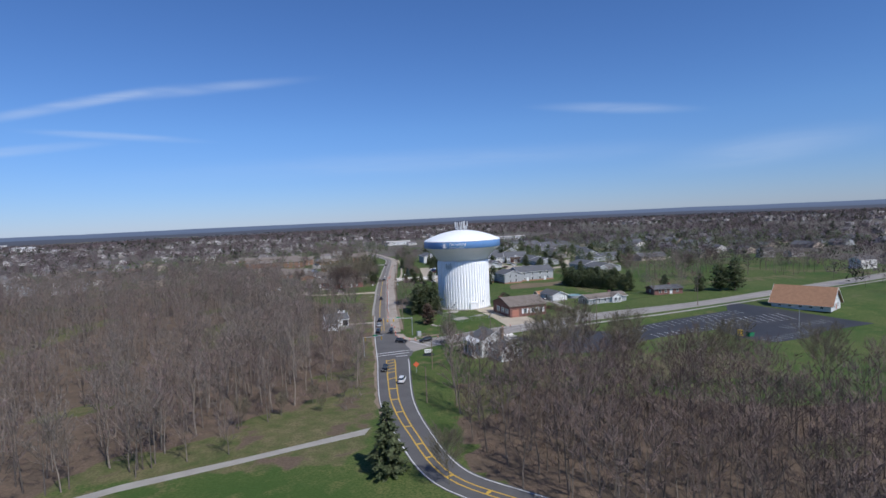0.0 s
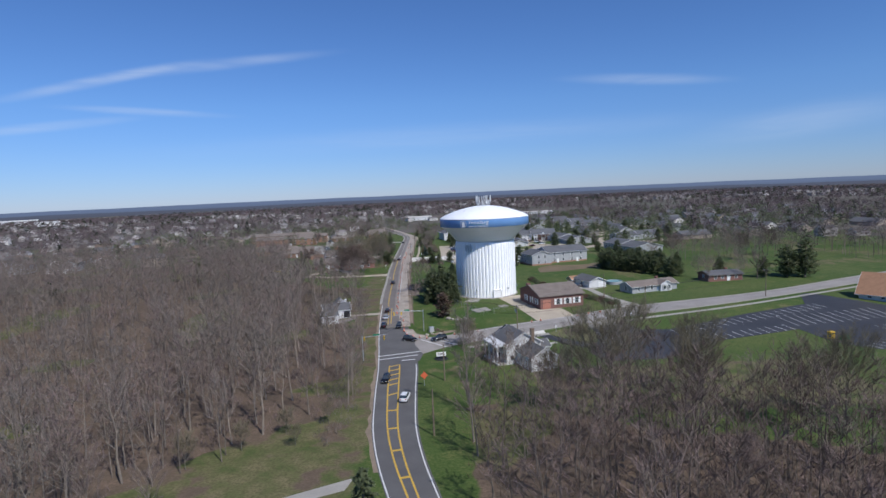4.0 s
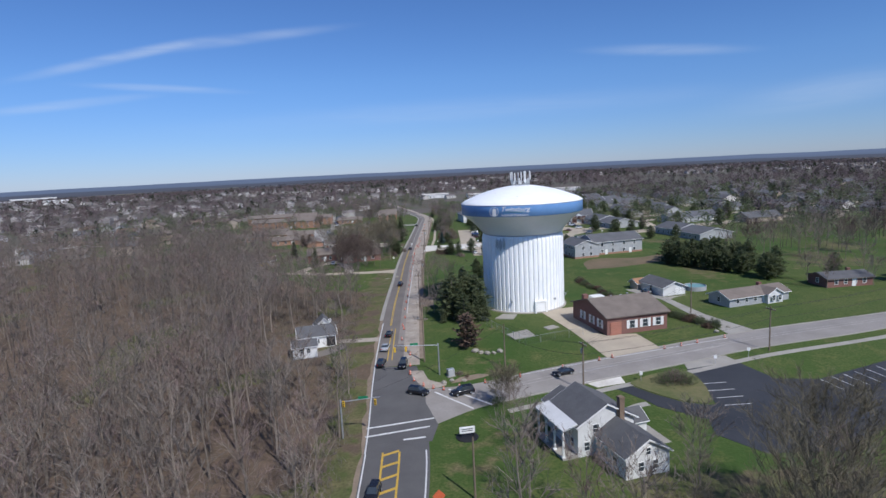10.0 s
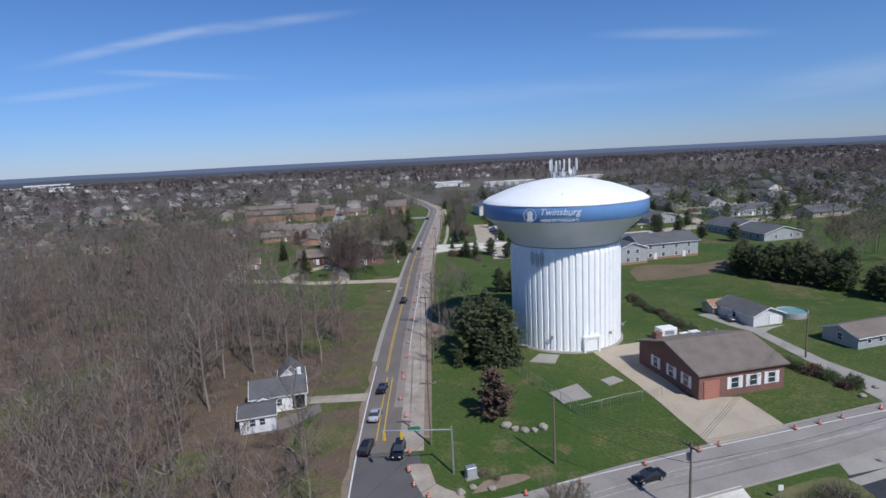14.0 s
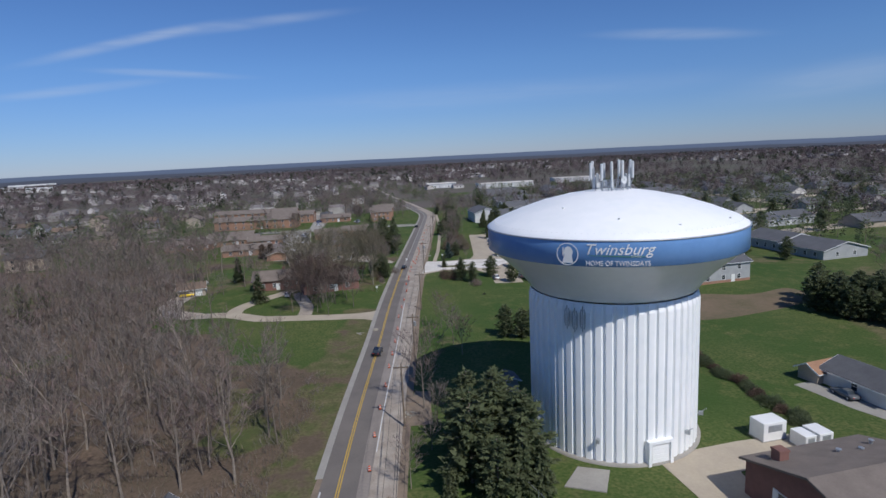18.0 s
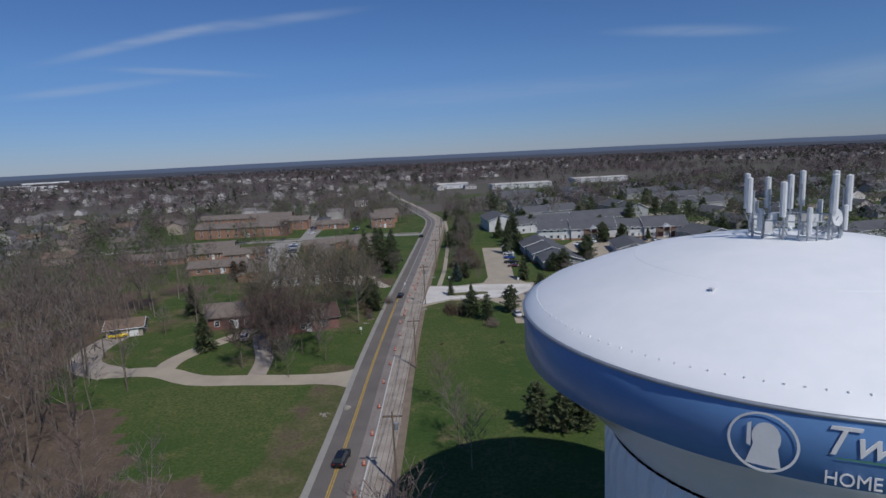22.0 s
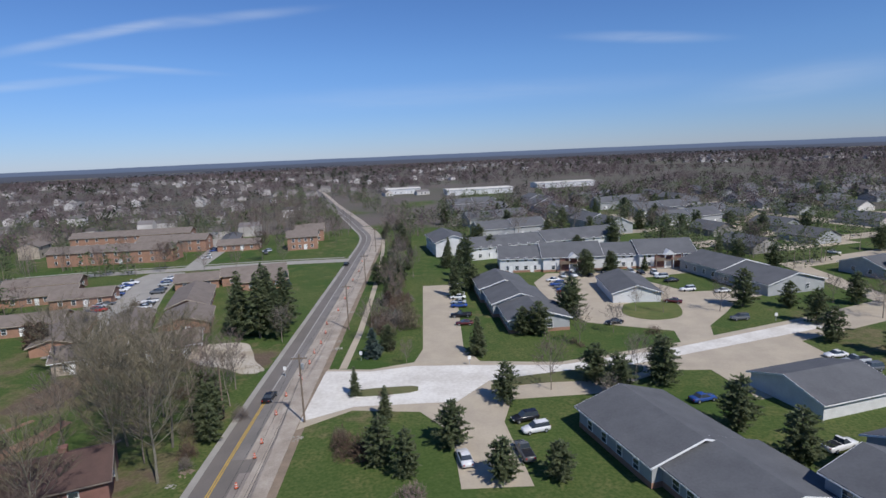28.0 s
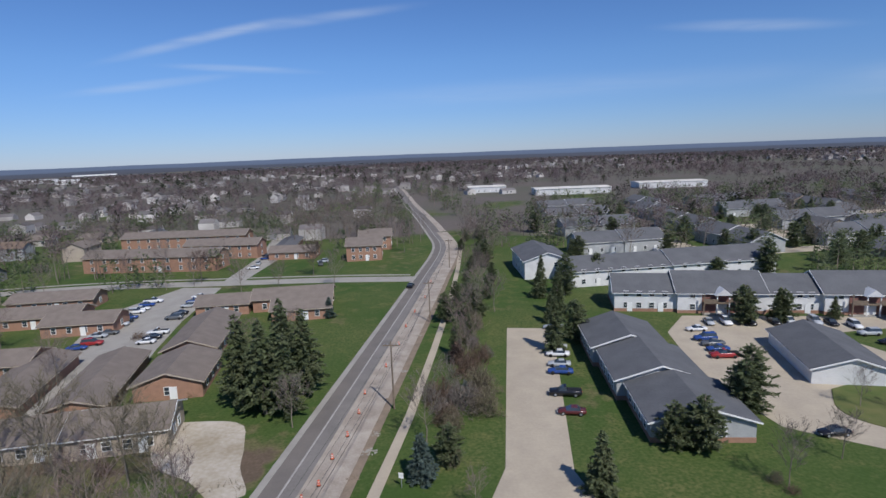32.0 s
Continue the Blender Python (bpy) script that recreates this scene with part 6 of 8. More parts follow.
# both ridges give off their painted haze colours instead of taking sunlight
far_ridge("backdrop_near", 4250, -4, 8, ridge_material("glowing_haze_woods", (0.085, 0.102, 0.15), (0.115, 0.135, 0.19), (0.1, 0.103, 0.13)))
far_ridge("backdrop_far", 4690, 24, 7, ridge_material("glowing_haze_ridge", (0.13, 0.165, 0.255), (0.16, 0.2, 0.3), (0.11, 0.13, 0.19)))


def house_cluster(seed, size, n):
    r = random.Random(seed)
    b = Build()
    for i in range(n):
        o = pose(r.uniform(-size, size) / 2, r.uniform(-size, size) / 2, 0, 0, 0, r.choice((15, 105)) + r.uniform(-10, 10))
        w, d, h, rise = r.uniform(8, 13), r.uniform(6, 8.5), r.choice((2.8, 3.2, 5.2)), r.uniform(1.6, 2.6)
        x0, x1, y0, y1 = -w / 2, w / 2, -d / 2, d / 2
        v = [(x0, y0, -1), (x1, y0, -1), (x1, y1, -1), (x0, y1, -1), (x0, y0, h), (x1, y0, h), (x1, y1, h), (x0, y1, h), (x0, 0, h + rise), (x1, 0, h + rise)]
        v = [o @ Vector(p) for p in v]
        b.add(v, [(0, 1, 5, 4), (1, 2, 6, 9, 5), (2, 3, 7, 6), (3, 0, 4, 8, 7)], 0)
        b.add(v, [(4, 5, 9, 8), (6, 7, 8, 9)], 1)
        b.add([o @ Vector((x, y0 - 0.05, z)) for x in (-2.2, -1.0) for z in (1, 2.2)], [(0, 2, 3, 1)], 2)
        b.add([o @ Vector((x, y0 - 0.05, z)) for x in (1.2, 2.4) for z in (1, 2.2)], [(0, 2, 3, 1)], 2)
    return b.mesh("distant_houses", [FARWALL, FARROOF, GLASS])


clusters = [house_cluster(300 + i, 120, 10) for i in range(4)]
for j in range(-1, 16):
    for i in range(-16, 16):
        x, y = (i + rnd.uniform(0.2, 0.8)) * 120, (j + rnd.uniform(0.2, 0.8)) * 120
        d = math.hypot(x, y)
        if 300 < d < 1900 and in_view(x, y) and not near_estates(x, y) and rnd.random() < (0.8 if x < -60 and d < 1100 else 0.28):
            o = new("distant_houses", rnd.choice(clusters))
            o.matrix_basis = pose(x, y, 0, 0, 0, rnd.choice((0, 90, 180, 270)))
            tagged(o, "far suburban houses with pale walls and grey roofs", "houses", "far houses", "stuff")

# ---- single trees and shrubs ----
rnd = random.Random(23)


def plant(kind, spots, s0=0.85, s1=1.1):
    for n, (x, y, *k) in enumerate(spots):
        f = k[0] if k else 1.0
        put_scaled(kind, rnd.randrange(7), spin(x, y, rnd, s0 * f, s1 * f))


plant(SPRUCE, [(-18.6, -14.5, 1.65), (-15.5, -19.5, 0.9), (-22.5, -10, 1.0), (-13.2, -19.5, 0.7)], 1, 1.08)
plant(PINE, [(-21.5, -17, 1.3), (-15.2, -16, 1.15), (-22, -9, 1.0), (-18, -10, 1.05), (-18.5, -21, 0.8)], 1, 1.08)
plant(PINE, [(-10, 37.5, 0.8), (-13.5, 38.5, 0.75), (-7, 38, 0.7)])
plant(BROAD, [(-27, -9, 0.5), (-26.5, -2, 0.6), (-25, 35, 0.55), (-28, 46, 0.6), (-23, 28, 0.55), (-29, 4, 0.8), (-29, -18, 0.5)])
plant(OLIVE, [(21.5, -104.5, 1.1), (32, -111, 0.9), (10.3, -121, 1.05), (28, -121, 0.9), (52, -126, 0.9), (44, -130, 0.9), (70, -133, 0.9), (3, -116, 0.7)], 0.95, 1.1)
plant(MAPLE, [(-62, 68, 0.8), (-66, 73, 0.75), (-59, 72, 0.7), (-72, 84, 0.75), (-69, 65, 0.75), (-70, 76, 0.7), (-56.5, 76, 0.65), (-64, 81, 0.7), (-62, 64, 0.6), (-86, 250, 0.7), (-120, 240, 0.7), (132, 60, 0.8), (100, 70, 0.8), (150, 70, 0.8)], 0.95, 1.1)
plant(PINE, [(58 + 17 * u + 8 * v + rnd.uniform(-1, 1), 49 - 23 * u + 11 * v + rnd.uniform(-1, 1), rnd.uniform(0.85, 1.05)) for u in (0, 0.14, 0.28, 0.42, 0.57, 0.71, 0.85, 1.0) for v in (0.05, 0.5, 0.95)] + [(78.5, 16), (82, 18, 0.9), (80, 21, 0.9), (121, 5, 1.4), (127, 3, 1.5), (112, 6, 0.9), (99, 16, 0.8)], 0.9, 1.1)
HEDGE = Kind([lambda i=i: solid("shrub", shrub(290 + i, 1.7, 1.9, 1100, 0.06), (NEEDLE, SHRUB)[i], ("dark green spreading juniper shrub", "russet leafless shrub in a hedge")[i], "shrub", "", "hedge shrubs") for i in range(2)])
for n, (x, y, k) in enumerate([(20.5 + k * 0.32 + rnd.uniform(-0.6, 0.6), 26 - k * 1.9, rnd.uniform(0.7, 1.0)) for k in range(17)] + [(33.5, -20.5, 0.9), (34.7, -23.2, 1.1), (35.6, -25.4, 1.0), (36.9, -28, 1.2), (38.2, -30, 1.0), (40, -33.2, 1.2), (38.6, -33.6, 0.8)]):
    put_scaled(HEDGE, (0, 0, 1)[n % 3], spin(x, y, rnd, 0.9 * k, 1.1 * k))
mark(((-11, -57.1), (9.6, -50.3), 0.16), LINE_W, "white edge line of the cross street", "edge_line_cross")
mark(((9.6, -50.3), (39.5, -41.4), 0.16), LINE_W, "white edge line of the cross street", "edge_line_cross")
mark(((-1.8, -57.4), (36.8, -45.5), 0.3), LINE_FADED, "worn tan joint along the cross street", "joint_cross")
plant(SHRUBS, [(-13, -67.5, 1.2), (20.5, -61.6, 1.9), (18.6, -61.8, 1.6), (22.2, -62.4, 1.5), (-30, 76, 0.4), (-17, 76, 0.5), (-1, 60, 0.4), (-20, -55, 0.7), (-18.5, -56, 0.5)], 0.9, 1.1)
plant(BROAD, [(-58, -148.5, 0.62), (-65, -150.5, 0.7), (-74, -153.5, 0.75), (-71, -146, 0.8), (-82, -160, 0.8)], 0.95, 1.05)
plant(OLIVE, [(-47, -122, 0.3), (-44, -127, 0.26), (-53, -128, 0.3), (-40, -118, 0.26), (-60, -134, 0.34), (-17, -166, 0.55), (-12.3, -70, 0.5), (-11, -67.5, 0.42)], 0.95, 1.05)
plant(BROAD, [(-11, -75, 0.5), (-9, -85, 0.5), (-11, -97, 0.7), (-5, -103, 0.9), (9, -99, 0.6), (11.5, -94.5, 0.85), (17, -115, 1.0), (21, -125, 1.0), (-2, -112, 1.0), (40, -120, 0.8), (58, -130, 0.9), (82, -134, 0.9), (100, -130, 0.9)])
plant(PINE, [(2.6, 146.1, 0.8), (6, 145.7, 0.85), (16, 158, 0.95), (11, 119.5, 0.8), (22.7, 121, 0.8), (39, 202, 0.9), (30, 200, 0.95), (38, 243, 0.9), (53, 247), (-30, 263), (-29, 203, 1.1), (-6.6, 188, 0.9), (34, 283), (46, 307), (62.5, 306), (62, 282), (80, 293), (80, 263), (91, 272), (108, 305), (20, 322), (66, 145, 0.8), (84, 158, 0.8), (89, 200, 0.9), (85, 214, 0.9), (68, 125, 0.8), (4, 240, 0.9), (-6, 225, 1.1), (-12, 341), (122, 265), (138, 261), (138, 220), (105, 240), (112, 180), (130, 165), (146, 190)], 0.9, 1.15)
plant(PINE, [(-8, 91, 0.75), (-1, 91, 0.75), (-14, 100, 0.8), (-23.5, 96, 0.8), (-20, 93, 0.65), (13, 113, 0.85), (-5, 113, 0.75), (22, 117, 0.85), (26, 101, 0.85), (29, 92, 0.85), (58, 160, 0.95), (14.5, 156, 0.95), (68, 158, 0.85), (62, 134, 0.8), (20, 70, 0.7), (76, 120, 0.8), (84, 108, 0.8), (56, 100, 0.6)])
plant(SPRUCE, [(-30, 118, 0.5), (-8, 135, 1.0), (-11, 181, 0.95), (-9, 207, 1.0), (-11, 200, 0.9), (-12, 236, 1.0), (32, 203, 0.95), (38, 202, 1.0), (50, 204, 0.7), (-13, 222, 1.0), (-30, 178, 0.7), (-28, 186, 0.6), (88, 233, 0.8), (-24, 109, 0.55)])
plant(BLUESPRUCE, [(-29, 136, 1.0), (-64, 203, 0.8), (-26, 158, 0.6)])
BRONZE = Kind([lambda i=i: tree_thing("juniper_tree", *evergreen(95 + i, 6.4, 2.6, 1900, 0.04, 1.3, 0.34, True), BARK, SHRUB, "broad bronze-brown winter evergreen on the lawn", "tree", "evergreen trees") for i in range(1)])
plant(BRONZE, [(-18.1, -40.5, 1.35), (-29.2, 174.2, 0.7), (-104, 149, 1.15), (-108, 151, 1.0)], 0.95, 1.05)
plant(PINE, [(-26.2, 140, 0.6)])
plant(BUSH, [(-29.2, 154.3), (-24.2, 157.6), (-23.8, 164), (-26.3, 171.6), (-28.5, 160), (-27, 149), (-29, 100), (-26, 98.5), (-30, 103, 0.8), (-26, 140, 0.9), (-29, 177), (-27, 183), (-24, 178, 0.8), (12, 139, 0.6), (-30, 157, 1.5), (-26, 155, 1.7), (-24, 161, 1.6), (-27, 168, 1.6), (-28, 151, 1.3), (-22.5, 154, 1.3), (-25, 175, 1.5), (-29, 186, 1.4), (-28, 195, 1.4)], 0.9, 1.2)
plant(SHRUBS, [(-29, 98, 1.1), (-26, 98, 1.7), (-25, 117, 0.9), (-19, 88, 1.5), (13, 137, 0.8), (30, 143, 1.4), (-80, 150, 0.9), (-79, 153, 0.8), (-84, 154, 0.8), (-103, 186, 1.2), (-72, 158, 1.2), (-76, 151.5, 0.8)], 0.9, 1.15)
plant(BROAD, [(3, 117, 0.6), (18, 119, 0.6), (51, 157, 0.6), (80, 160, 0.6), (82, 147, 0.7), (13, 138, 0.5), (22, 145, 0.5), (-22, 131, 0.35), (-30, 145, 0.7), (-29, 158, 0.6), (-27, 172, 0.7), (-31, 190, 0.7), (32, 160, 0.45), (38, 158, 0.4), (10, 108, 0.4)])
for k in range(34):
    y = 196 + k * 4.2
    x = -30 + rnd.uniform(-6, 7) + (0 if y < 260 else -(y - 260) * 0.18)
    plant((BROAD, PINE, SPRUCE, BROAD, PINE)[k % 5], [(x, y, 0.75)], 0.7, 1.05)
TALLPINE = Kind([lambda i=i: tree_thing("pine_tree", *evergreen(75 + i, 14 + i * 1.5, 3.7, 3600, 0.12, 1.25, 0.42), OLIVEBARK, NEEDLE, "tall open green pine beside the road", "tree", "tall pines") for i in range(2)])
plant(TALLPINE, [(-61.7, 154.7), (-56.6, 152), (-52.6, 151.5, 0.95), (-57, 161, 1.05), (-53, 160), (-60, 167, 0.95), (-64, 160, 0.8)], 0.95, 1.1)
plant(SPRUCE, [(-82, 76, 1.25), (-27, -161, 1.45), (-100, 106, 1.0), (-24, -20, 0.5), (-150, 80, 1.2), (-140, 60, 1.2), (-158, 70, 1.2), (-130, 72, 1.0)])
TALL = Kind([lambda i=i: tree_thing("bare_tree", *bare_tree(150 + i, 15.5 + i, 6.6, 26, 1500, 0.026), OLIVEBARK, OLIVETWIG, "tall leafless tree with a thick olive-grey trunk", "tree", "tall bare trees") for i in range(2)])
plant(TALL, [(-51.8, 94, 0.95), (-57.5, 95, 0.95), (-54, 103, 0.85), (-61, 104, 0.9), (-67, 110, 0.85), (-60, 113, 0.8), (-73, 118, 0.8), (-59, 83, 0.85), (-69, 80, 0.9), (-76, 92, 0.9), (-63, 74, 0.9), (-90, 132, 0.8), (-82, 131, 0.7), (-73, 130, 0.75), (-65, 132, 0.7), (-59, 129, 0.65)], 0.95, 1.1)
plant(BROAD, [(-56, 99, 0.8), (-57, 118, 0.7), (-52, 123, 0.6), (-50.5, 148, 0.6), (-53, 68, 0.6), (-53, 119, 0.7), (-92, 112, 0.8), (-66, 126, 0.6), (-95, 98, 0.9), (-118, 112), (-110, 104), (-122, 98), (-104, 130, 0.6), (-114, 124), (-58, 60, 0.5), (-70, 104, 0.8), (-66, 119, 0.6), (-54, 110, 0.8), (-50.5, 116, 0.7), (-86, 86, 0.7), (-98, 88, 0.6)], 0.85, 1.15)
plant(PINE, [(-50.5, 108, 0.8), (-52.5, 112, 0.85), (-49, 104, 0.6)], 0.95, 1.1)
plant(BUSH, [(-50.5, 100, 0.8), (-49.5, 97, 0.7), (-53, 106), (-47, 111, 0.7), (-70, 134, 0.8), (-77, 134, 0.7), (-85, 133, 0.8), (-57, 124), (-60, 120, 0.8)], 0.9, 1.2)
def undergrowth(seed, x0, x1, y0, y1, n, keep, material, label):
    """Low brush: many thin twigs and stems in loose clumps."""
    r = random.Random(seed)
    b = Build()
    for _ in range(n):
        x, y = r.uniform(x0, x1), r.uniform(y0, y1)
        if not keep(x, y):
            continue
        s = r.uniform(0.6, 1.6)
        for _ in range(14):
            o = Vector((x + r.uniform(-1, 1) * s, y + r.uniform(-1, 1) * s, r.uniform(0, 0.3)))
            d = Vector((r.uniform(-0.7, 0.7), r.uniform(-0.7, 0.7), 1)).normalized() * s * r.uniform(0.5, 1.5)
            side = d.cross(Vector((r.uniform(-1, 1), r.uniform(-1, 1), 0.2))).normalized() * 0.035
            b.add([o - side, o + side, o + d], [(0, 1, 2)])
    return tagged(new("undergrowth", b.mesh("undergrowth", [material])), label, "undergrowth", "", "stuff")


def brushy(x, y):
    return (inside(x, y, WOODS_LEFT) or -90 < x < -47 and -60 < y < 22) and not (-64 < x < -38 and -46 < y < -28) and noise.noise(Vector((x / 9, y / 9, 3))) > -0.25


undergrowth(1, -100, -40, -62, 24, 1300, brushy, TWIG, "tangled grey-brown winter brush under thin trees")
undergrowth(2, -95, -40, -62, 22, 700, brushy, OLIVETWIG, "low olive brush coming into bud")
undergrowth(6, -50, -36, -128, -48, 420, lambda x, y: -10 < x - west_edge(y) < -3.2 and abs(y + 35) > 9, TWIG, "low tangled brush on the verge of the wood")
undergrowth(3, -90, -36, -150, -60, 800, brushy, TWIGRED, "reddish saplings and brush in the wood")
undergrowth(4, -14, 90, -165, -100, 900, lambda x, y: inside(x, y, WOODS_RIGHT), SHRUB, "reddish saplings and brush in the wood")
undergrowth(5, -110, -50, 84, 140, 350, lambda x, y: noise.noise(Vector((x / 9, y / 9, 3))) > 0.05 and x > -71 and not (-75 < x < -55 and 84 < y < 99), OLIVETWIG, "low olive brush between bare trees")


def free_grove(x, y):
    o = new("bare_woods", rnd.choice(groves))
    o.matrix_basis = pose(x, y, 0, 0, 0, rnd.uniform(0, 360)) @ Matrix.Diagonal((1, 1, 0.85, 1))
    tagged(o, "loose stand of leafless grey-brown trees", "woods", "bare woods", "stuff")


for x, y in ((122, 60), (140, 76), (160, 62), (176, 86), (150, 100), (196, 78), (216, 100), (130, 95), (188, 52), (208, 58), (112, 82), (168, 112), (235, 80), (-128, 112), (-142, 122), (-152, 112), (-136, 140), (-158, 136), (-172, 150), (-186, 128), (-206, 150), (-150, 168), (-172, 160), (-195, 176), (-215, 215), (-200, 245), (-230, 260), (-212, 290), (-190, 335), (-160, 340), (-140, 352), (-118, 345), (-100, 330), (-108, 366), (-130, 385), (-160, 380), (-195, 370), (-230, 330), (-100, 395), (-118, 420), (-140, 440), (-112, 318), (-250, 230), (-260, 290), (-270, 180), (-235, 160), (-290, 240), (-300, 320), (-170, 244), (-96, 348), (-132, 470), (-160, 420), (-190, 410), (-70, 318), (-86, 330)):
    free_grove(x, y)

plant(BROAD, [(87, 0, 0.7), (101, 1, 0.7), (104, 9, 0.8), (88, 11, 0.8), (108, 3, 0.8), (88, 62, 0.8), (98, 56, 0.9), (106, 66, 1.0), (114, 48, 0.8), (92, 74, 0.9), (120, 42, 0.9), (134, 52, 0.9), (-100, 160, 0.6), (-70, 175, 0.6), (-90, 232, 0.7), (-74, 236, 0.7), (-120, 236, 0.7), (-140, 232, 0.8), (-100, 228, 0.7), (-128, 176, 0.7), (-150, 176, 0.7), (-136, 170, 0.6), (-160, 222, 0.8), (-170, 200, 0.8), (-66, 186, 0.6), (-104, 300, 0.9), (-90, 318, 0.9), (-64, 292, 0.8), (-92, 292, 0.7), (-140, 250, 0.8), (-120, 258, 0.7)])

# condominium estate beyond the apartments, and houses west
CONDO = "condominiums of the far estate"
homes = []


def home(x, y, rz, w, d, h, rise, wall, roof, label, storeys=1, group=CONDO, name="house"):
    homes.append((x, y))
    t = thing(name, label, "house", group, "", pose(x, y, 0, 0, 0, rz))
    gable(t, -w / 2, w / 2, -d / 2, d / 2, h, rise, wall, roof, "x", fascia=False)
    for s in range(storeys):
        for k in (-0.28, 0.3):
            o = new("window", window_meshes(1.3, 1.2)[1])
            o.parent, o.matrix_basis = t, pose(w * k, -d / 2 - 0.04, 1.0 + 2.75 * s)
    return t


for j in range(9):
    for i in range(9):
        x = 88 + i * 38 + rnd.uniform(-7, 7) + j * 3
        y = 160 + j * 36 + i * 9 + rnd.uniform(-6, 6)
        if x < 150 and y < 215 or rnd.random() < 0.1:
            continue
        home(x, y, 16 + rnd.choice((0, 90)), rnd.uniform(15, 24), 12, 2.7, 2.8, rnd.choice((GREYSIDING, FARWALL, TANSIDING)), rnd.choice((BLUESHINGLE, BLUESHINGLE, SHINGLE)), "one-storey condominium with a grey roof and pale walls")
        if rnd.random() < 0.4:
            plant((PINE, SPRUCE, PINE, BROAD)[rnd.randrange(4)], [(x + rnd.uniform(-16, 16), y - 13 + rnd.uniform(-3, 3), 0.9)])
        if rnd.random() < 0.25:
            plant(PINE, [(x + rnd.choice((-16, 16)), y + rnd.uniform(-5, 5), 0.9)])
for j in range(5):
    for i in range(6):
        x, y = -205 - i * 27 + rnd.uniform(-5, 5), 150 + j * 46 + i * -5 + rnd.uniform(-5, 5)
        two_up = rnd.random() < 0.4
        home(x, y, 14 + rnd.choice((0, 0, 90)), rnd.uniform(12, 16), 8.5, 5.5 if two_up else 3, 2.1, rnd.choice((FARWALL, GREYSIDING, TANSIDING)), rnd.choice((SHINGLE, TANSHINGLE, BROWNSHINGLE)), "pale suburban house with a pitched roof", 2 if two_up else 1, "suburban houses")
for j in range(4):
    for i in range(3):
        x, y = 20 + i * 44 + rnd.uniform(-6, 6) - j * 4, 292 + j * 44 + i * 6
        stepped_row("two-storey apartment block with a grey roof among evergreens", x, y, 16 + 90 * (i % 2), [(-17, 0, -6, 7, 4.5, 2.9, "x"), (0, 16, -6.5, 7.5, 4.7, 3.0, "x")], GREYSIDING, BLUESHINGLE, 1, side_wins=3)
        for _ in range(3):
            plant((PINE, SPRUCE, BROAD)[rnd.randrange(3)], [(x + rnd.uniform(-22, 22), y - 15 + rnd.uniform(-4, 4), 0.9)])
slab("far_court", [(-4, 268), (50, 276), (140, 300), (142, 310), (50, 286), (40, 330), (26, 330), (30, 284), (-6, 276)], -0.2, 0.04, TANCONCRETE, "tan concrete lane between apartment blocks", "road")
slab("far_court", [(-8, 335), (60, 342), (130, 352), (128, 362), (60, 352), (-10, 345)], -0.2, 0.04, TANCONCRETE, "tan concrete lane between apartment blocks", "road")
slab("estate_lane", [(66, 148), (70, 143), (96, 152), (100, 200), (140, 214), (240, 248), (238, 256), (138, 222), (94, 206), (90, 158)], -0.2, 0.041, TANCONCRETE, "tan concrete lane of the condominium estate", "road")
for k, (x, y, w, d) in enumerate([(150, 250, 60, 9), (210, 275, 70, 9), (120, 285, 14, 50), (170, 300, 16, 60), (230, 320, 70, 10), (130, 330, 60, 10), (270, 290, 12, 60), (200, 360, 70, 10), (100, 250, 40, 12), (90, 325, 12, 50), (290, 360, 70, 9), (160, 395, 80, 10), (120, 235, 46, 10)]):
    c, s = math.cos(radians(16)), math.sin(radians(16))
    slab("estate_court", [(x + c * u - s * v, y + s * u + c * v) for u, v in ((-w / 2, -d / 2), (w / 2, -d / 2), (w / 2, d / 2), (-w / 2, d / 2))], -0.2, 0.033 + k * 0.001, TANCONCRETE, "tan concrete lane and parking of the condominium estate", "road")
for _ in range(20):
    x, y = rnd.uniform(60, 340), rnd.uniform(215, 480)
    if all((x - a) ** 2 + (y - b) ** 2 > 140 for a, b in homes):
        plant((PINE, PINE, SPRUCE)[rnd.randrange(3)], [(x, y, rnd.uniform(0.8, 1.1))])
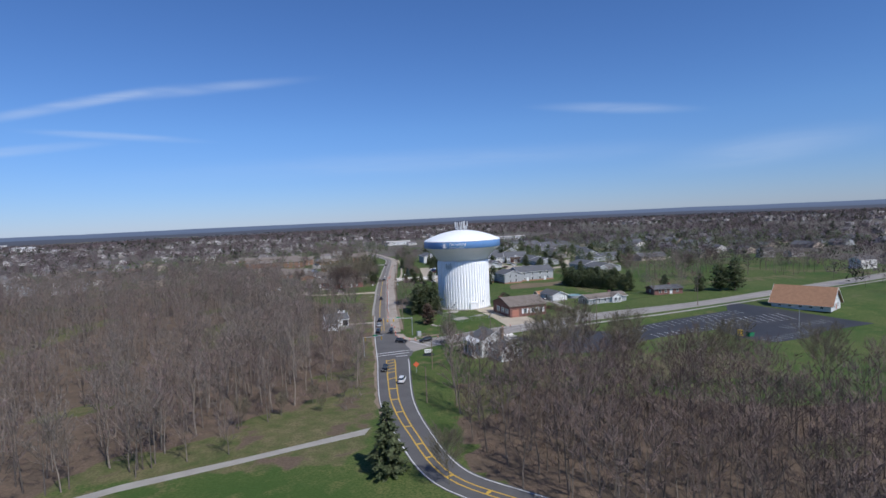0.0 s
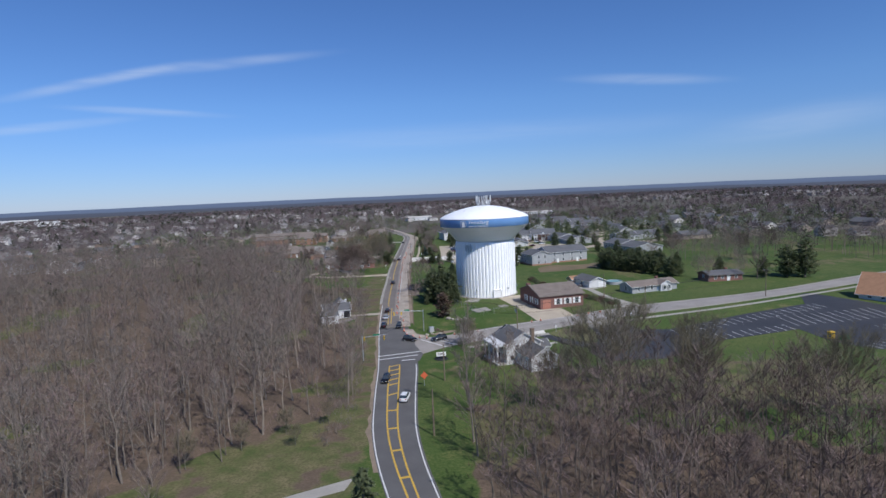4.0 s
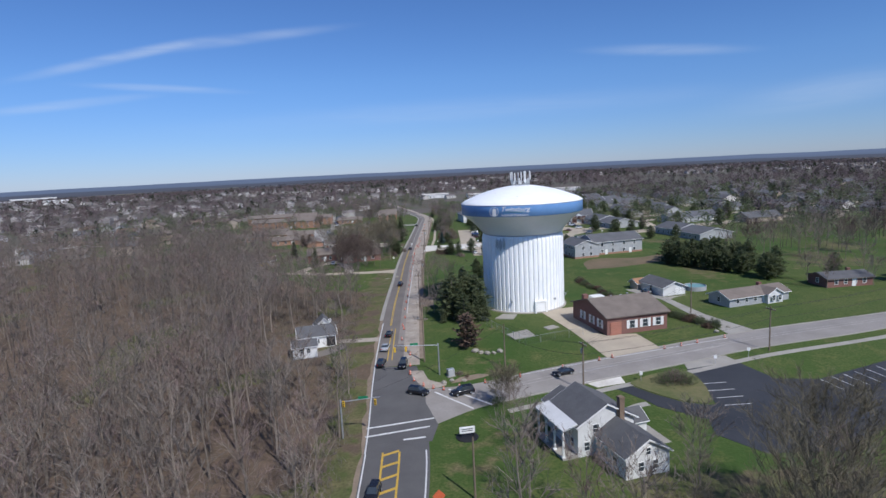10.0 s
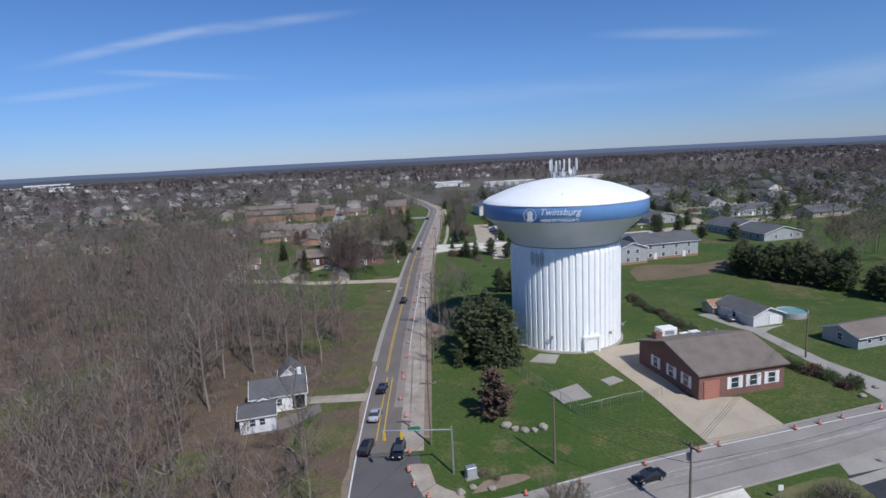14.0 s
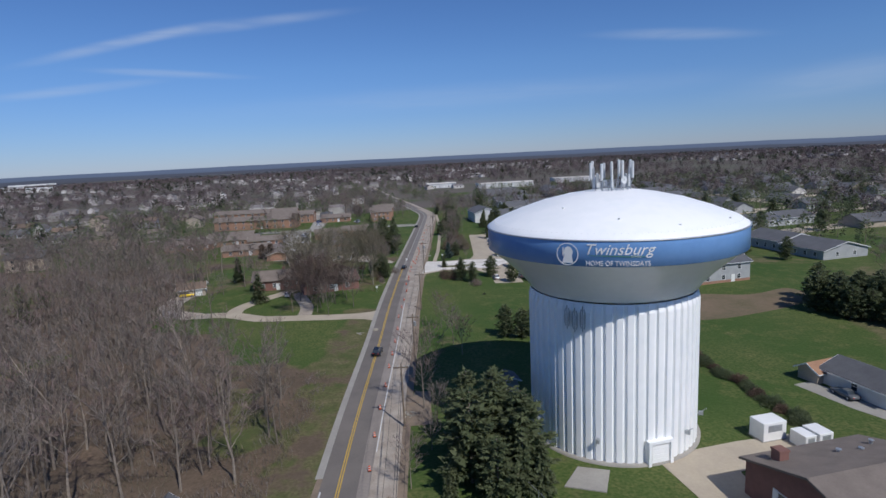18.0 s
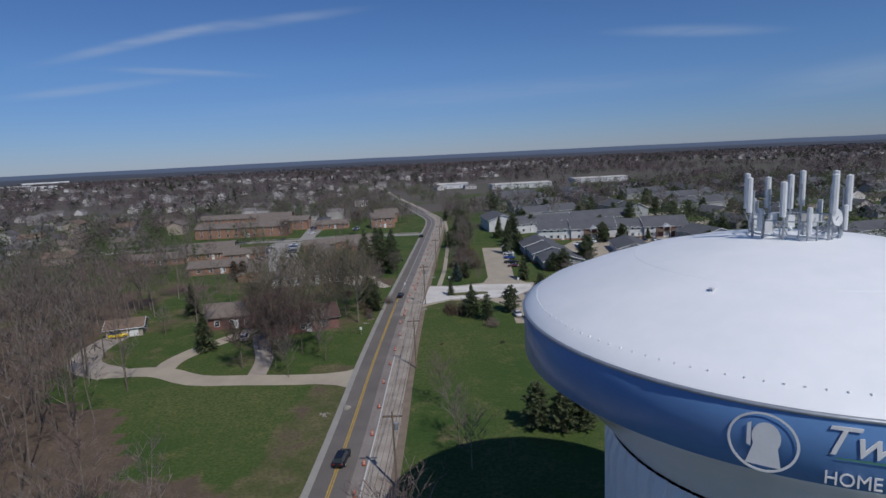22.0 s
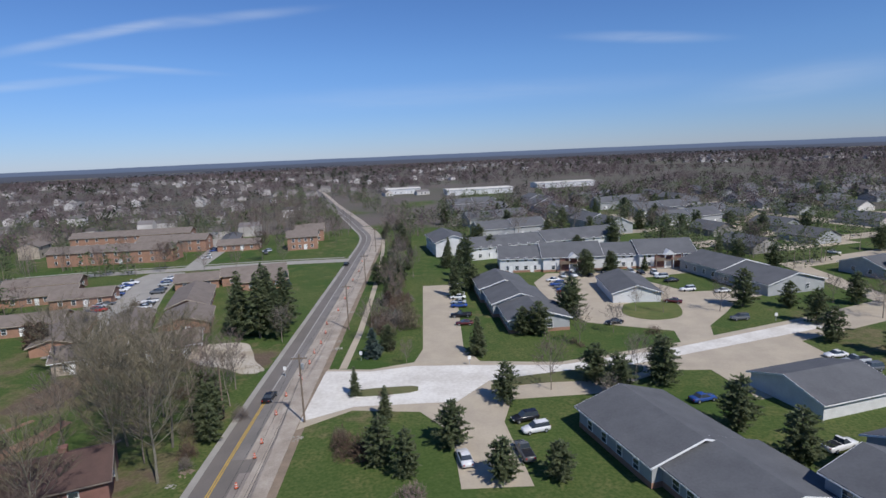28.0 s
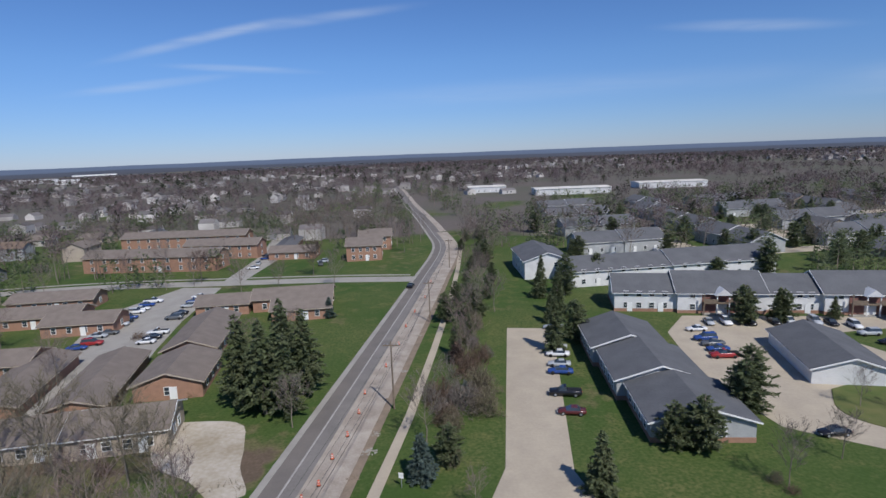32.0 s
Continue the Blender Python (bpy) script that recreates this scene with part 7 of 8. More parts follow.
def estate_trees(seed, x0, x1, y0, y1, count, blocks, keep=lambda x, y: True, green=0.7):
    r = random.Random(seed)
    b = Build()
    done = 0
    while done < count:
        x, y = r.uniform(x0, x1), r.uniform(y0, y1)
        if any((x - a) ** 2 + (y - c) ** 2 < k * k for a, c, k in blocks) or not keep(x, y):
            done += 1
            continue
        done += 1
        h, k = r.uniform(7, 11), (0 if r.random() < green else 1)
        rad = h * r.uniform(0.26, 0.36)
        o = Vector((x, y, 0))
        b.add([o + Vector((-0.15, 0, -0.3)), o + Vector((0.15, 0, -0.3)), o + Vector((0, 0, h * 0.9))], [(0, 1, 2)], 2)
        for _ in range(130):
            a, q = r.uniform(0, 6.28), r.random()
            z = h * (0.1 + 0.9 * q)
            w = rad * math.sqrt(max(0.02, 1 - q ** 2.2)) * r.uniform(0.45, 1.1)
            c = o + Vector((math.cos(a) * w, math.sin(a) * w, z))
            d = Vector((math.cos(a) + r.uniform(-0.8, 0.8), math.sin(a) + r.uniform(-0.8, 0.8), r.uniform(-0.4, 0.9))).normalized() * r.uniform(0.8, 1.5)
            s = d.cross(Vector((r.uniform(-1, 1), r.uniform(-1, 1), r.uniform(-1, 1)))).normalized() * (0.24 if k == 0 else 0.06)
            b.add([c - s, c + s, c + d], [(0, 1, 2)], k)
    return tagged(new("estate_trees", b.mesh("estate_trees", [NEEDLE, TWIG, BARK])), "scattered dark evergreens and bare trees between far houses", "trees", "", "stuff")


blocks = [(a, c, 12) for a, c in homes] + [(20 + i * 44 - j * 4, 292 + j * 44 + i * 6, 19) for j in range(4) for i in range(3)] + [(24, 247, 34), (22, 215, 34), (68, 215, 12), (73, 188, 22), (98, 124, 22), (121, 190, 20), (36, 178, 14)]
estate_trees(5, 55, 400, 205, 520, 800, blocks)
estate_trees(6, -15, 60, 262, 480, 170, blocks)
estate_trees(7, 84, 200, 110, 215, 90, blocks)
estate_trees(8, -300, -125, 150, 400, 420, blocks + [(-164, 268, 26), (-169, 312, 32), (-146, 290, 20), (-138, 196, 16), (-120, 192, 14), (-156, 186, 15), (-146, 212, 15), (-118, 305, 18), (-120, 165, 14), (-112, 200, 14)])



def by_far_road(x, y):
    d = x - west_edge(y)
    return -45 < d < -6 or 19 < d < 45


estate_trees(9, -330, -20, 300, 680, 1500, blocks, by_far_road, 0.3)
# far shops
for x, y, w, d in ((-1200, 1318, 90, 26), (-985, 1165, 50, 20), (-1290, 1640, 80, 26), (-2675, 3300, 240, 40), (-1650, 2100, 90, 26)):
    simple_house("warehouse", "long white flat-roofed warehouse in the distance", "warehouse", x, y, 40, w, d, 9, 0.8, TRIM, TRIM, "x", (0, 0, 0, 0), 1, group="far warehouses")
for x, y, w in ((22, 565, 62), (112, 612, 60), (-52, 610, 34)):
    simple_house("shop_building", "long pale flat shop building far off", "shop", x, y, 8, w, 24, 5.0, 0.6, SIDING, PALECONCRETE, "x", (6, 0, 0, 0), 1, group="far shops")

# ---- cars ----
PAINTS = {n: mat("car_paint_" + n, c, tuple(k * 0.9 for k in c), 2.0, 0.25, spec=0.6) for n, c in dict(black=(0.015, 0.015, 0.018), white=(0.72, 0.72, 0.72), silver=(0.42, 0.44, 0.46), blue=(0.03, 0.07, 0.25), red=(0.30, 0.03, 0.03), grey=(0.12, 0.125, 0.13), maroon=(0.10, 0.025, 0.025), yellow=(0.75, 0.55, 0.03)).items()}
HEADLIGHT = mat("headlight_glass", (0.7, 0.7, 0.68), None, 4, 0.15, spec=0.7)
TAILLIGHT = mat("taillight_red", (0.35, 0.02, 0.02), None, 4, 0.3)


def car(colour, shape, near=True):
    words = {"sedan": "sedan", "suv": "sport utility car", "pickup": "pickup truck"}[shape]
    t = thing("car", colour + " " + words + " standing on the pavement", "car", "cars")
    hi = {"sedan": 1.42, "suv": 1.75, "pickup": 1.78}[shape]
    ln = {"sedan": 4.7, "suv": 4.7, "pickup": 5.5}[shape] / 2
    belt = {"sedan": 0.92, "suv": 1.08, "pickup": 1.1}[shape]
    b = Build()
    secs = [(-ln, 0.74, 0.42, belt - 0.12), (-ln + 0.15, 0.86, 0.3, belt - 0.02), (-ln * 0.5, 0.9, 0.26, belt), (0, 0.91, 0.26, belt), (ln * 0.42, 0.9, 0.26, belt - 0.02), (ln - 0.2, 0.84, 0.3, belt - 0.2), (ln, 0.68, 0.42, belt - 0.34)]
    v = []
    for x, w, z0, z1 in secs:
        v += [(x, -w, z0 + 0.1), (x, -w, z1 - 0.12), (x, -w + 0.14, z1), (x, w - 0.14, z1), (x, w, z1 - 0.12), (x, w, z0 + 0.1), (x, w - 0.1, z0), (x, -w + 0.1, z0)]
    f = [(i * 8 + k, i * 8 + (k + 1) % 8, i * 8 + 8 + (k + 1) % 8, i * 8 + 8 + k) for i in range(len(secs) - 1) for k in range(8)]
    b.add(v, f + [tuple(range(7, -1, -1)), tuple(range(len(v) - 8, len(v)))])
    body = part("body", b, PAINTS[colour], t, "", True)
    rear = {"sedan": -ln * 0.62, "suv": -ln * 0.94, "pickup": -ln * 0.12}[shape]
    front = ln * 0.42
    r0, r1 = rear + (0.55 if shape == "sedan" else 0.2), front - 0.85
    cab = Build().add([(rear, -0.80, belt - 0.03), (front, -0.80, belt - 0.03), (front, 0.80, belt - 0.03), (rear, 0.80, belt - 0.03), (r0, -0.62, hi - 0.04), (r1, -0.62, hi - 0.04), (r1, 0.62, hi - 0.04), (r0, 0.62, hi - 0.04)], [(4, 5, 6, 7), (0, 1, 5, 4), (1, 2, 6, 5), (2, 3, 7, 6), (3, 0, 4, 7)])
    part("cabin_glass", cab, GLASS, t, "dark car windows")
    top = Build().add([(r0 - 0.04, -0.64, hi - 0.06), (r1 + 0.04, -0.64, hi - 0.06), (r1 + 0.04, 0.64, hi - 0.06), (r0 - 0.04, 0.64, hi - 0.06), (r0 + 0.1, -0.52, hi), (r1 - 0.1, -0.52, hi), (r1 - 0.1, 0.52, hi), (r0 + 0.1, 0.52, hi)], [(4, 5, 6, 7), (0, 1, 5, 4), (1, 2, 6, 5), (2, 3, 7, 6), (3, 0, 4, 7), (3, 2, 1, 0)])
    part("roof", top, PAINTS[colour], t)
    if shape == "pickup":
        part("bed", Build().box(-ln + 0.15, -0.72, belt - 0.02, rear - 0.1, 0.72, belt + 0.02), DARK, t, "open dark load bed")
    wheel = Build().lathe([(0.0, -0.11), (0.30, -0.11), (0.34, -0.07), (0.34, 0.07), (0.30, 0.11), (0, 0.11)], 14).mesh("wheel", RUBBER, True)
    rim = Build().lathe([(0.0, 0.115), (0.2, 0.12), (0.21, 0.1)], 10).mesh("rim", STEEL)
    for x in (-ln * 0.62, ln * 0.6):
        for s in (-1, 1):
            w = part("wheel", wheel, RUBBER, t)
            w.matrix_basis = pose(x, s * 0.84, 0.34, -90 * s)
            if near:
                part("rim", rim, STEEL, w)
    for s in (-1, 1) if near else ():
        part("headlight", Build().box(ln - 0.12, s * 0.52 - 0.16, belt - 0.46, ln + 0.02, s * 0.52 + 0.16, belt - 0.32), HEADLIGHT, t)
        part("taillight", Build().box(-ln - 0.02, s * 0.6 - 0.13, belt - 0.3, -ln + 0.1, s * 0.6 + 0.13, belt - 0.12), TAILLIGHT, t)
    return t


CARS = {}


def park(colour, shape, x, y, heading):
    """heading: degrees from east, anticlockwise, in which the car points."""
    m = pose(x, y, 0.06, 0, 0, heading) @ Matrix.Scale(0.94, 4)
    near = y < 170
    if (colour, shape, near) in CARS:
        return copy_thing(CARS[colour, shape, near], m)
    c = CARS[colour, shape, near] = car(colour, shape, near)
    c.matrix_basis = m
    return c


for row in [("black", "suv", -19.4, -63.2, 200), ("black", "sedan", 0.5, -56.5, 202), ("black", "suv", -27.7, -62.6, -20), ("black", "suv", -36.5, -49, 88), ("silver", "sedan", -36.8, -40, 89), ("black", "sedan", -37.2, -30, 89), ("black", "suv", -31.8, -50, 268), ("black", "suv", -31.5, -95, 265), ("white", "suv", -26.3, -107, 82), ("black", "suv", -40.5, 30, 88), ("black", "sedan", -44.5, 118, 88), ("black", "sedan", -50, 234, 88),
            ("white", "suv", -2, 103, 195), ("black", "suv", -3, 106.5, 195), ("white", "sedan", -12.5, 96, 100), ("grey", "pickup", -4.5, 97, 100), ("blue", "sedan", 25.5, 110.5, 15), ("white", "pickup", 36, 95, 20), ("black", "sedan", 24, 151, 190), ("maroon", "sedan", 43.5, 166, 150), ("yellow", "suv", -109, 87, 20), ("silver", "suv", 40.5, 2, 100), ("grey", "sedan", 36.5, 4, 100), ("white", "suv", -76, 83, 100), ("grey", "pickup", -74, 141, 15)]:
    park(*row)
tones = ["white", "silver", "blue", "black", "grey", "silver", "blue", "red", "white", "maroon"]
shapes = ["sedan", "suv", "sedan", "sedan", "pickup", "suv"]
for n, (x, y) in enumerate([(-10.5, 195.5), (-10.5, 190), (-10.5, 183), (-10.5, 179), (-10.5, 174), (-10.5, 170.5), (-10.3, 161.5), (-9.8, 155)]):
    park(("silver", "black", "silver", "white", "silver", "blue", "black", "maroon")[n], "pickup" if n == 6 else "sedan", x, y, 178)
for n, (x, y) in enumerate([(23, 200), (26.5, 200), (31.5, 200), (36.5, 200.5), (39.5, 200.5), (44.5, 200.5), (47.5, 200), (51, 198)]):
    park(("silver", "white", "black", "black", "white", "silver", "black", "white")[n], shapes[n % 6] if n != 4 else "suv", x, y, 270)
for n, (x, y) in enumerate([(19, 195), (19, 189), (19.5, 186), (19.5, 183), (19.5, 179.5), (51, 193), (52, 188), (52, 177), (60, 174), (57, 126), (58, 122.5), (58, 119), (59, 114), (52, 150)]):
    park(("white", "blue", "grey", "blue", "red", "silver", "black", "white", "white", "white", "silver", "grey", "black", "grey")[n], shapes[n % 6], x, y, 185)
for n, (x, y) in enumerate([(-112, 178.5), (-110.8, 181.5), (-113.5, 186.5), (-112.5, 189), (-115, 195), (-115.6, 198), (-116.4, 201), (-118, 206), (-118.7, 209), (-120, 213), (-120.5, 216.5)]):
    park(("blue", "red", "silver", "grey", "silver", "black", "blue", "white", "white", "blue", "white")[n], shapes[n % 6], x, y, 15)
for n, (x, y) in enumerate([(-99, 183), (-99.6, 186), (-100.5, 189.5), (-104, 201), (-105, 205), (-107, 212), (-108.5, 217), (-110, 222)]):
    park(("white", "black", "white", "grey", "black", "silver", "blue", "white")[n], shapes[(n + 2) % 6], x, y, 195)
for n, (x, y) in enumerate([(-113, 262), (-115, 270), (-117, 280), (-119, 286), (-90, 268), (-91, 273), (60, 276), (75, 300), (110, 310), (95, 306), (120, 218), (180, 232), (150, 222), (20, 338), (60, 347), (100, 356)]):
    park(tones[n % 10], shapes[n % 6], x, y, 20 + 90 * (n % 3))

# ---- poles, wires and signals ----
def utility_pole(x, y, h=10.5, arm=True, turn=0.0, transformer=False):
    t = thing("utility_pole", "weathered wooden utility pole with a crossarm", "utility pole", "utility poles", "", pose(x, y, 0, 0, 0, turn))
    part("pole", Build().tube([(0, 0, -0.3), (0, 0, h)], [0.17, 0.11], 8), WOODPOLE, t)
    if arm:
        a = part("crossarm", Build().box(-1.2, -0.08, h - 0.75, 1.2, 0.08, h - 0.55), WOODPOLE, t)
        for k in (-1.05, -0.5, 0.5, 1.05):
            part("insulator", Build().lathe([(0.05, 0), (0.07, 0.05), (0.03, 0.16), (0, 0.18)], 8), STEEL, a).matrix_basis = pose(k, 0, h - 0.55)
    if transformer:
        part("transformer", Build().lathe([(0, 0), (0.26, 0.02), (0.26, 0.85), (0.1, 0.95), (0, 0.97)], 12), STEEL, t).matrix_basis = pose(0.36, 0, h - 2.4)
    return t


EAST_LINE = [(-27.4, -48), (-31.5, -2), (-32.2, 24), (-34, 63), (-36.5, 109), (-36.8, 155), (-38.5, 200), (-42, 262)]
for n, (x, y) in enumerate(EAST_LINE):
    utility_pole(x, y, 10 if n not in (4, 5) else 11, True, 3, n in (2, 4))
CROSS_LINE = [(-10.6, -52.9), (3, -63.5), (44.5, -49), (92, -31)]
for n, (x, y) in enumerate(CROSS_LINE):
    utility_pole(x, y, 9.5, n > 0, 110, n == 1)
for x, y in ((40, -20), (-50, 112), (-20, -125), (-18, -96)):
    utility_pole(x, y, 8.5, False, 30)


def wire(p, q, sag=0.6, r=0.018):
    pts = [(p[0] + (q[0] - p[0]) * k / 8, p[1] + (q[1] - p[1]) * k / 8, p[2] + (q[2] - p[2]) * k / 8 - sag * 4 * (k / 8) * (1 - k / 8)) for k in range(9)]
    return solid("overhead_wire", Build().tube(pts, [r] * 9, 4, cap=False), BLACKCABLE, "thin black overhead wire hanging between poles", "wire", "", "overhead wires")


for line, h in ((EAST_LINE, 9.6), (CROSS_LINE, 9.1)):
    for (x0, y0), (x1, y1) in zip(line, line[1:]):
        for o in (-1.0, 0.0, 1.0):
            wire((x0 + o, y0, h), (x1 + o, y1, h))
        wire((x0, y0, h - 2.2), (x1, y1, h - 2.2), 0.8, 0.03)
for k in range(3):
    wire((3, -63.5, 9 - k * 0.5), (40, -20, 8.2 - k * 0.5))
wire((-10.6, -52.9, 9), (-39, -78, 6), 0.9)
wire((-24.5, -54, 7.6), (-39, -78, 6.2), 0.5)


def street_lamp(x, y, turn):
    t = thing("street_lamp", "tall grey street lamp with a curved arm", "street lamp", "street lamps", "", pose(x, y, 0, 0, 0, turn))
    part("pole", Build().tube([(0, 0, -0.2), (0, 0, 8.6)], [0.11, 0.07], 8), STEEL, t)
    part("arm", Build().tube([(0, 0, 8.4), (0.8, 0, 8.9), (1.8, 0, 9.0)], [0.05, 0.045, 0.04], 6), STEEL, t)
    part("lamp_head", Build().bevel_box(1.6, -0.16, 8.88, 2.4, 0.16, 9.06, 0.05), ANTENNA, t)
    return t


for x, y, a0 in ((101.3, -79.2, 120),):
    street_lamp(x, y, a0)


def signal_mast(x, y, turn, reach, heads):
    t = thing("traffic_signal", "traffic signal mast with yellow heads over the road", "traffic light", "traffic signals", "", pose(x, y, 0, 0, 0, turn))
    part("mast", Build().tube([(0, 0, -0.2), (0, 0, 6.6)], [0.16, 0.12], 10), STEEL, t)
    part("arm", Build().tube([(0, 0, 6.2), (reach, 0, 6.7)], [0.10, 0.05], 8), STEEL, t)
    for k in heads:
        hd = part("signal_head", Build().bevel_box(k - 0.18, -0.15, 5.35, k + 0.18, 0.15, 6.35, 0.04), YELLOWPAINT, t, "yellow three-lens signal head")
        for n in range(3):
            part("lens", Build().lathe([(0.12, 0), (0.11, 0.05), (0, 0.03)], 10), DARK, hd).matrix_basis = pose(k, -0.15, 5.52 + n * 0.32, 90)
    part("street_sign", Build().box(reach * 0.45, -0.03, 6.5, reach * 0.45 + 1.6, 0.03, 6.95), SIGNGREEN, t)
    return t


signal_mast(-24, -54.5, 186, 9, (6.5, 8.7))
signal_mast(-39, -78, 4, 6.4, (0.5, 5.6))


def barrel(x, y):
    t = thing("traffic_barrel", "orange traffic barrel with white bands on the gravel", "traffic barrel", "traffic barrels")
    b = part("drum", Build().lathe([(0, 0), (0.32, 0), (0.30, 0.3), (0.27, 0.32), (0.25, 0.68), (0.23, 0.7), (0.2, 1.0), (0, 1.02)], 12), ORANGE, t)
    part("base", Build().lathe([(0.4, 0), (0.4, 0.08), (0.3, 0.12)], 10), RUBBER, t)
    for z, r in ((0.38, 0.275), (0.76, 0.235)):
        part("band", Build().lathe([(r, z), (r - 0.01, z + 0.14)], 12), LINE_W, b)
    return t


first = None
spots = [(-30, -54), (-29, -57), (-27, -59.3), (-25, -60.5), (-23, -61.3), (-20, -60.5), (-15, -59), (-8, -57), (1, -53.5), (9, -50.7), (12, -49.6), (24, -46), (28, -44.8), (32, -43.4), (39, -41), (-30.3, -50), (-30.8, -44), (-32, -40)]
spots += [(west_edge(y) + 5.7 + rnd.uniform(-0.3, 0.5), y) for y in (-34, -25, -22, -14, -5, 4, 13, 22, 29, 37, 46, 56, 65, 73, 83, 92, 99, 103, 112, 119)]
spots += [(west_edge(y) + 6.0 + rnd.uniform(-0.6, 0.8), y) for y in (126, 128, 131, 134, 140, 146, 153, 160, 172, 184, 196, 208, 222, 240)]
for x, y in spots:
    if first is None:
        first = barrel(x, y)
        first.matrix_basis = pose(x, y, 0.04) @ Matrix.Scale(0.85, 4)
    else:
        copy_thing(first, pose(x, y, 0.04, 0, 0, rnd.uniform(0, 90)) @ Matrix.Scale(0.85, 4))


def road_sign(x, y, turn, material, diamond=True, h=2.4, s=0.6):
    t = thing("road_sign", "orange diamond road works sign on a post" if diamond else "small white sign on a steel post", "road sign", "road signs", "", pose(x, y, 0, 0, 0, turn))
    part("post", Build().box(-0.04, -0.03, -0.2, 0.04, 0.03, h), STEEL, t)
    b = Build()
    if diamond:
        c = [(0, -s), (s, 0), (0, s), (-s, 0)]
    else:
        c = [(-s / 2, -s * 0.6), (s / 2, -s * 0.6), (s / 2, s * 0.6), (-s / 2, s * 0.6)]
    b.add([(u, yy, h + w) for yy in (-0.06, -0.03) for u, w in c], [(0, 1, 2, 3), (7, 6, 5, 4), (0, 4, 5, 1), (1, 5, 6, 2), (2, 6, 7, 3), (3, 7, 4, 0)])
    part("panel", b, material, t)
    return t


road_sign(-22.5, -99, 8, ORANGE, True, 2.4, 0.85)
board = thing("monument_sign", "low white sign board on dark posts on the lawn", "sign", "", "", pose(-18.8, -79, 0, 0, 0, 12))
part("panel", Build().bevel_box(-1.25, -0.12, 0.7, 1.25, 0.12, 1.75, 0.04), TRIM, board)
for k in (-1.0, 1.0):
    part("post", Build().box(k - 0.1, -0.1, -0.2, k + 0.1, 0.1, 0.7), DARK, board)
part("bed", Build().lathe([(1.9, -0.1), (1.8, 0.12), (0, 0.18)], 16), DARK, board, "dark mulch bed")
for k in (1.05, 1.35):
    part("text_bar", Build().box(-0.9, -0.135, k, 0.9, -0.12, k + 0.12), DARK, board)
for x, y in ((14.5, -60.5), (31, -54.5), (39, -51.5), (-49, 84), (-44.5, 128), (-31.2, 134.5), (-10, 129.5), (59, 148)):
    road_sign(x, y, rnd.uniform(-15, 15), TRIM, False, 1.6, 0.6)

# ---- clutter of the road works ----
def rubble_heap(x, y, s, seed, material, label):
    r = random.Random(seed)
    b = Build()
    for k in range(16):
        a, d = r.uniform(0, 6.28), r.uniform(0, 1) ** 0.6 * s
        w, l_, h = r.uniform(0.08, 0.3) * s * 0.6, r.uniform(0.1, 0.4) * s * 0.6, r.uniform(0.1, 0.28) * s * 0.7
        t = pose(x + math.cos(a) * d, y + math.sin(a) * d, 0, r.uniform(-18, 18), r.uniform(-18, 18), r.uniform(0, 180))
        b.box(-w, -l_, -0.1, w, l_, h * (1.3 - d / s), turn=t)
    return solid("rubble_heap", b, material, label, "rubble", "", "rubble heaps")


for n, (u, y, s) in enumerate([(8.8, -48, 0.9), (9.6, -44, 0.7), (9.2, -37, 0.8), (10, -30, 0.7), (9.4, -20, 0.6), (10.2, -8, 0.9), (11.4, 2, 1.2), (11.8, 6, 1.0), (10, 18, 0.6), (10.2, 40, 0.7), (10.6, 66, 0.8), (10, 84, 0.7), (11.2, 104, 1.0), (11, 136, 0.9), (11.6, 142, 1.1), (11.2, 147, 0.8), (10.4, 158, 0.8), (11, 170, 0.8), (10.6, 190, 0.9), (-1.6, 96, 1.1), (-2.4, 93, 0.8), (-2, 44, 0.9)]):
    rubble_heap(west_edge(y) + u - 0.8, y, s, n, (STONE, DIRT, CONCRETE)[n % 3], ("broken stone and concrete rubble on the dirt verge", "clods of brown earth on the dirt verge", "broken concrete pieces on the dirt verge")[n % 3])
sub_box = thing("utility_box", "grey-green steel utility box on the corner lawn", "utility box", "", "", pose(-21.7, -55.3, 0.0, 0, 0, 20))
part("body", Build().bevel_box(-0.7, -0.5, 0.1, 0.7, 0.5, 1.5, 0.05), STEEL, sub_box)
part("plinth", Build().box(-0.85, -0.65, -0.2, 0.85, 0.65, 0.12), CONCRETE, sub_box)
part("door", Build().box(-0.6, -0.53, 0.2, 0.6, -0.5, 1.4), GREYSIDING, sub_box)

# ---- tower grounds ----
fence = thing("chain_link_fence", "grey chain-link fence with pipe posts round the tower lot", "fence")
fpts = [(-15, -20), (-14, -22), (-9.5, -31.5), (-5, -41), (2, -38), (9, -35.5)]
rail = Build()
for (x0, y0), (x1, y1) in zip(fpts, fpts[1:]):
    n = max(1, int(math.hypot(x1 - x0, y1 - y0) / 2.6))
    for k in range(n + 1):
        x, y = x0 + (x1 - x0) * k / n, y0 + (y1 - y0) * k / n
        part("post", Build().tube([(x, y, 0), (x, y, 1.85)], [0.04, 0.04], 6), STEEL, fence)
    rail.tube([(x0, y0, 1.8), (x1, y1, 1.8)], [0.03, 0.03], 5)
    for k in range(int(math.hypot(x1 - x0, y1 - y0) / 0.5)):
        q = k * 0.5 / math.hypot(x1 - x0, y1 - y0)
        x, y = x0 + (x1 - x0) * q, y0 + (y1 - y0) * q
        rail.tube([(x, y, 0.05), (x, y, 1.8)], [0.012, 0.012], 3, cap=False)
part("mesh_and_rail", rail, STEEL, fence)


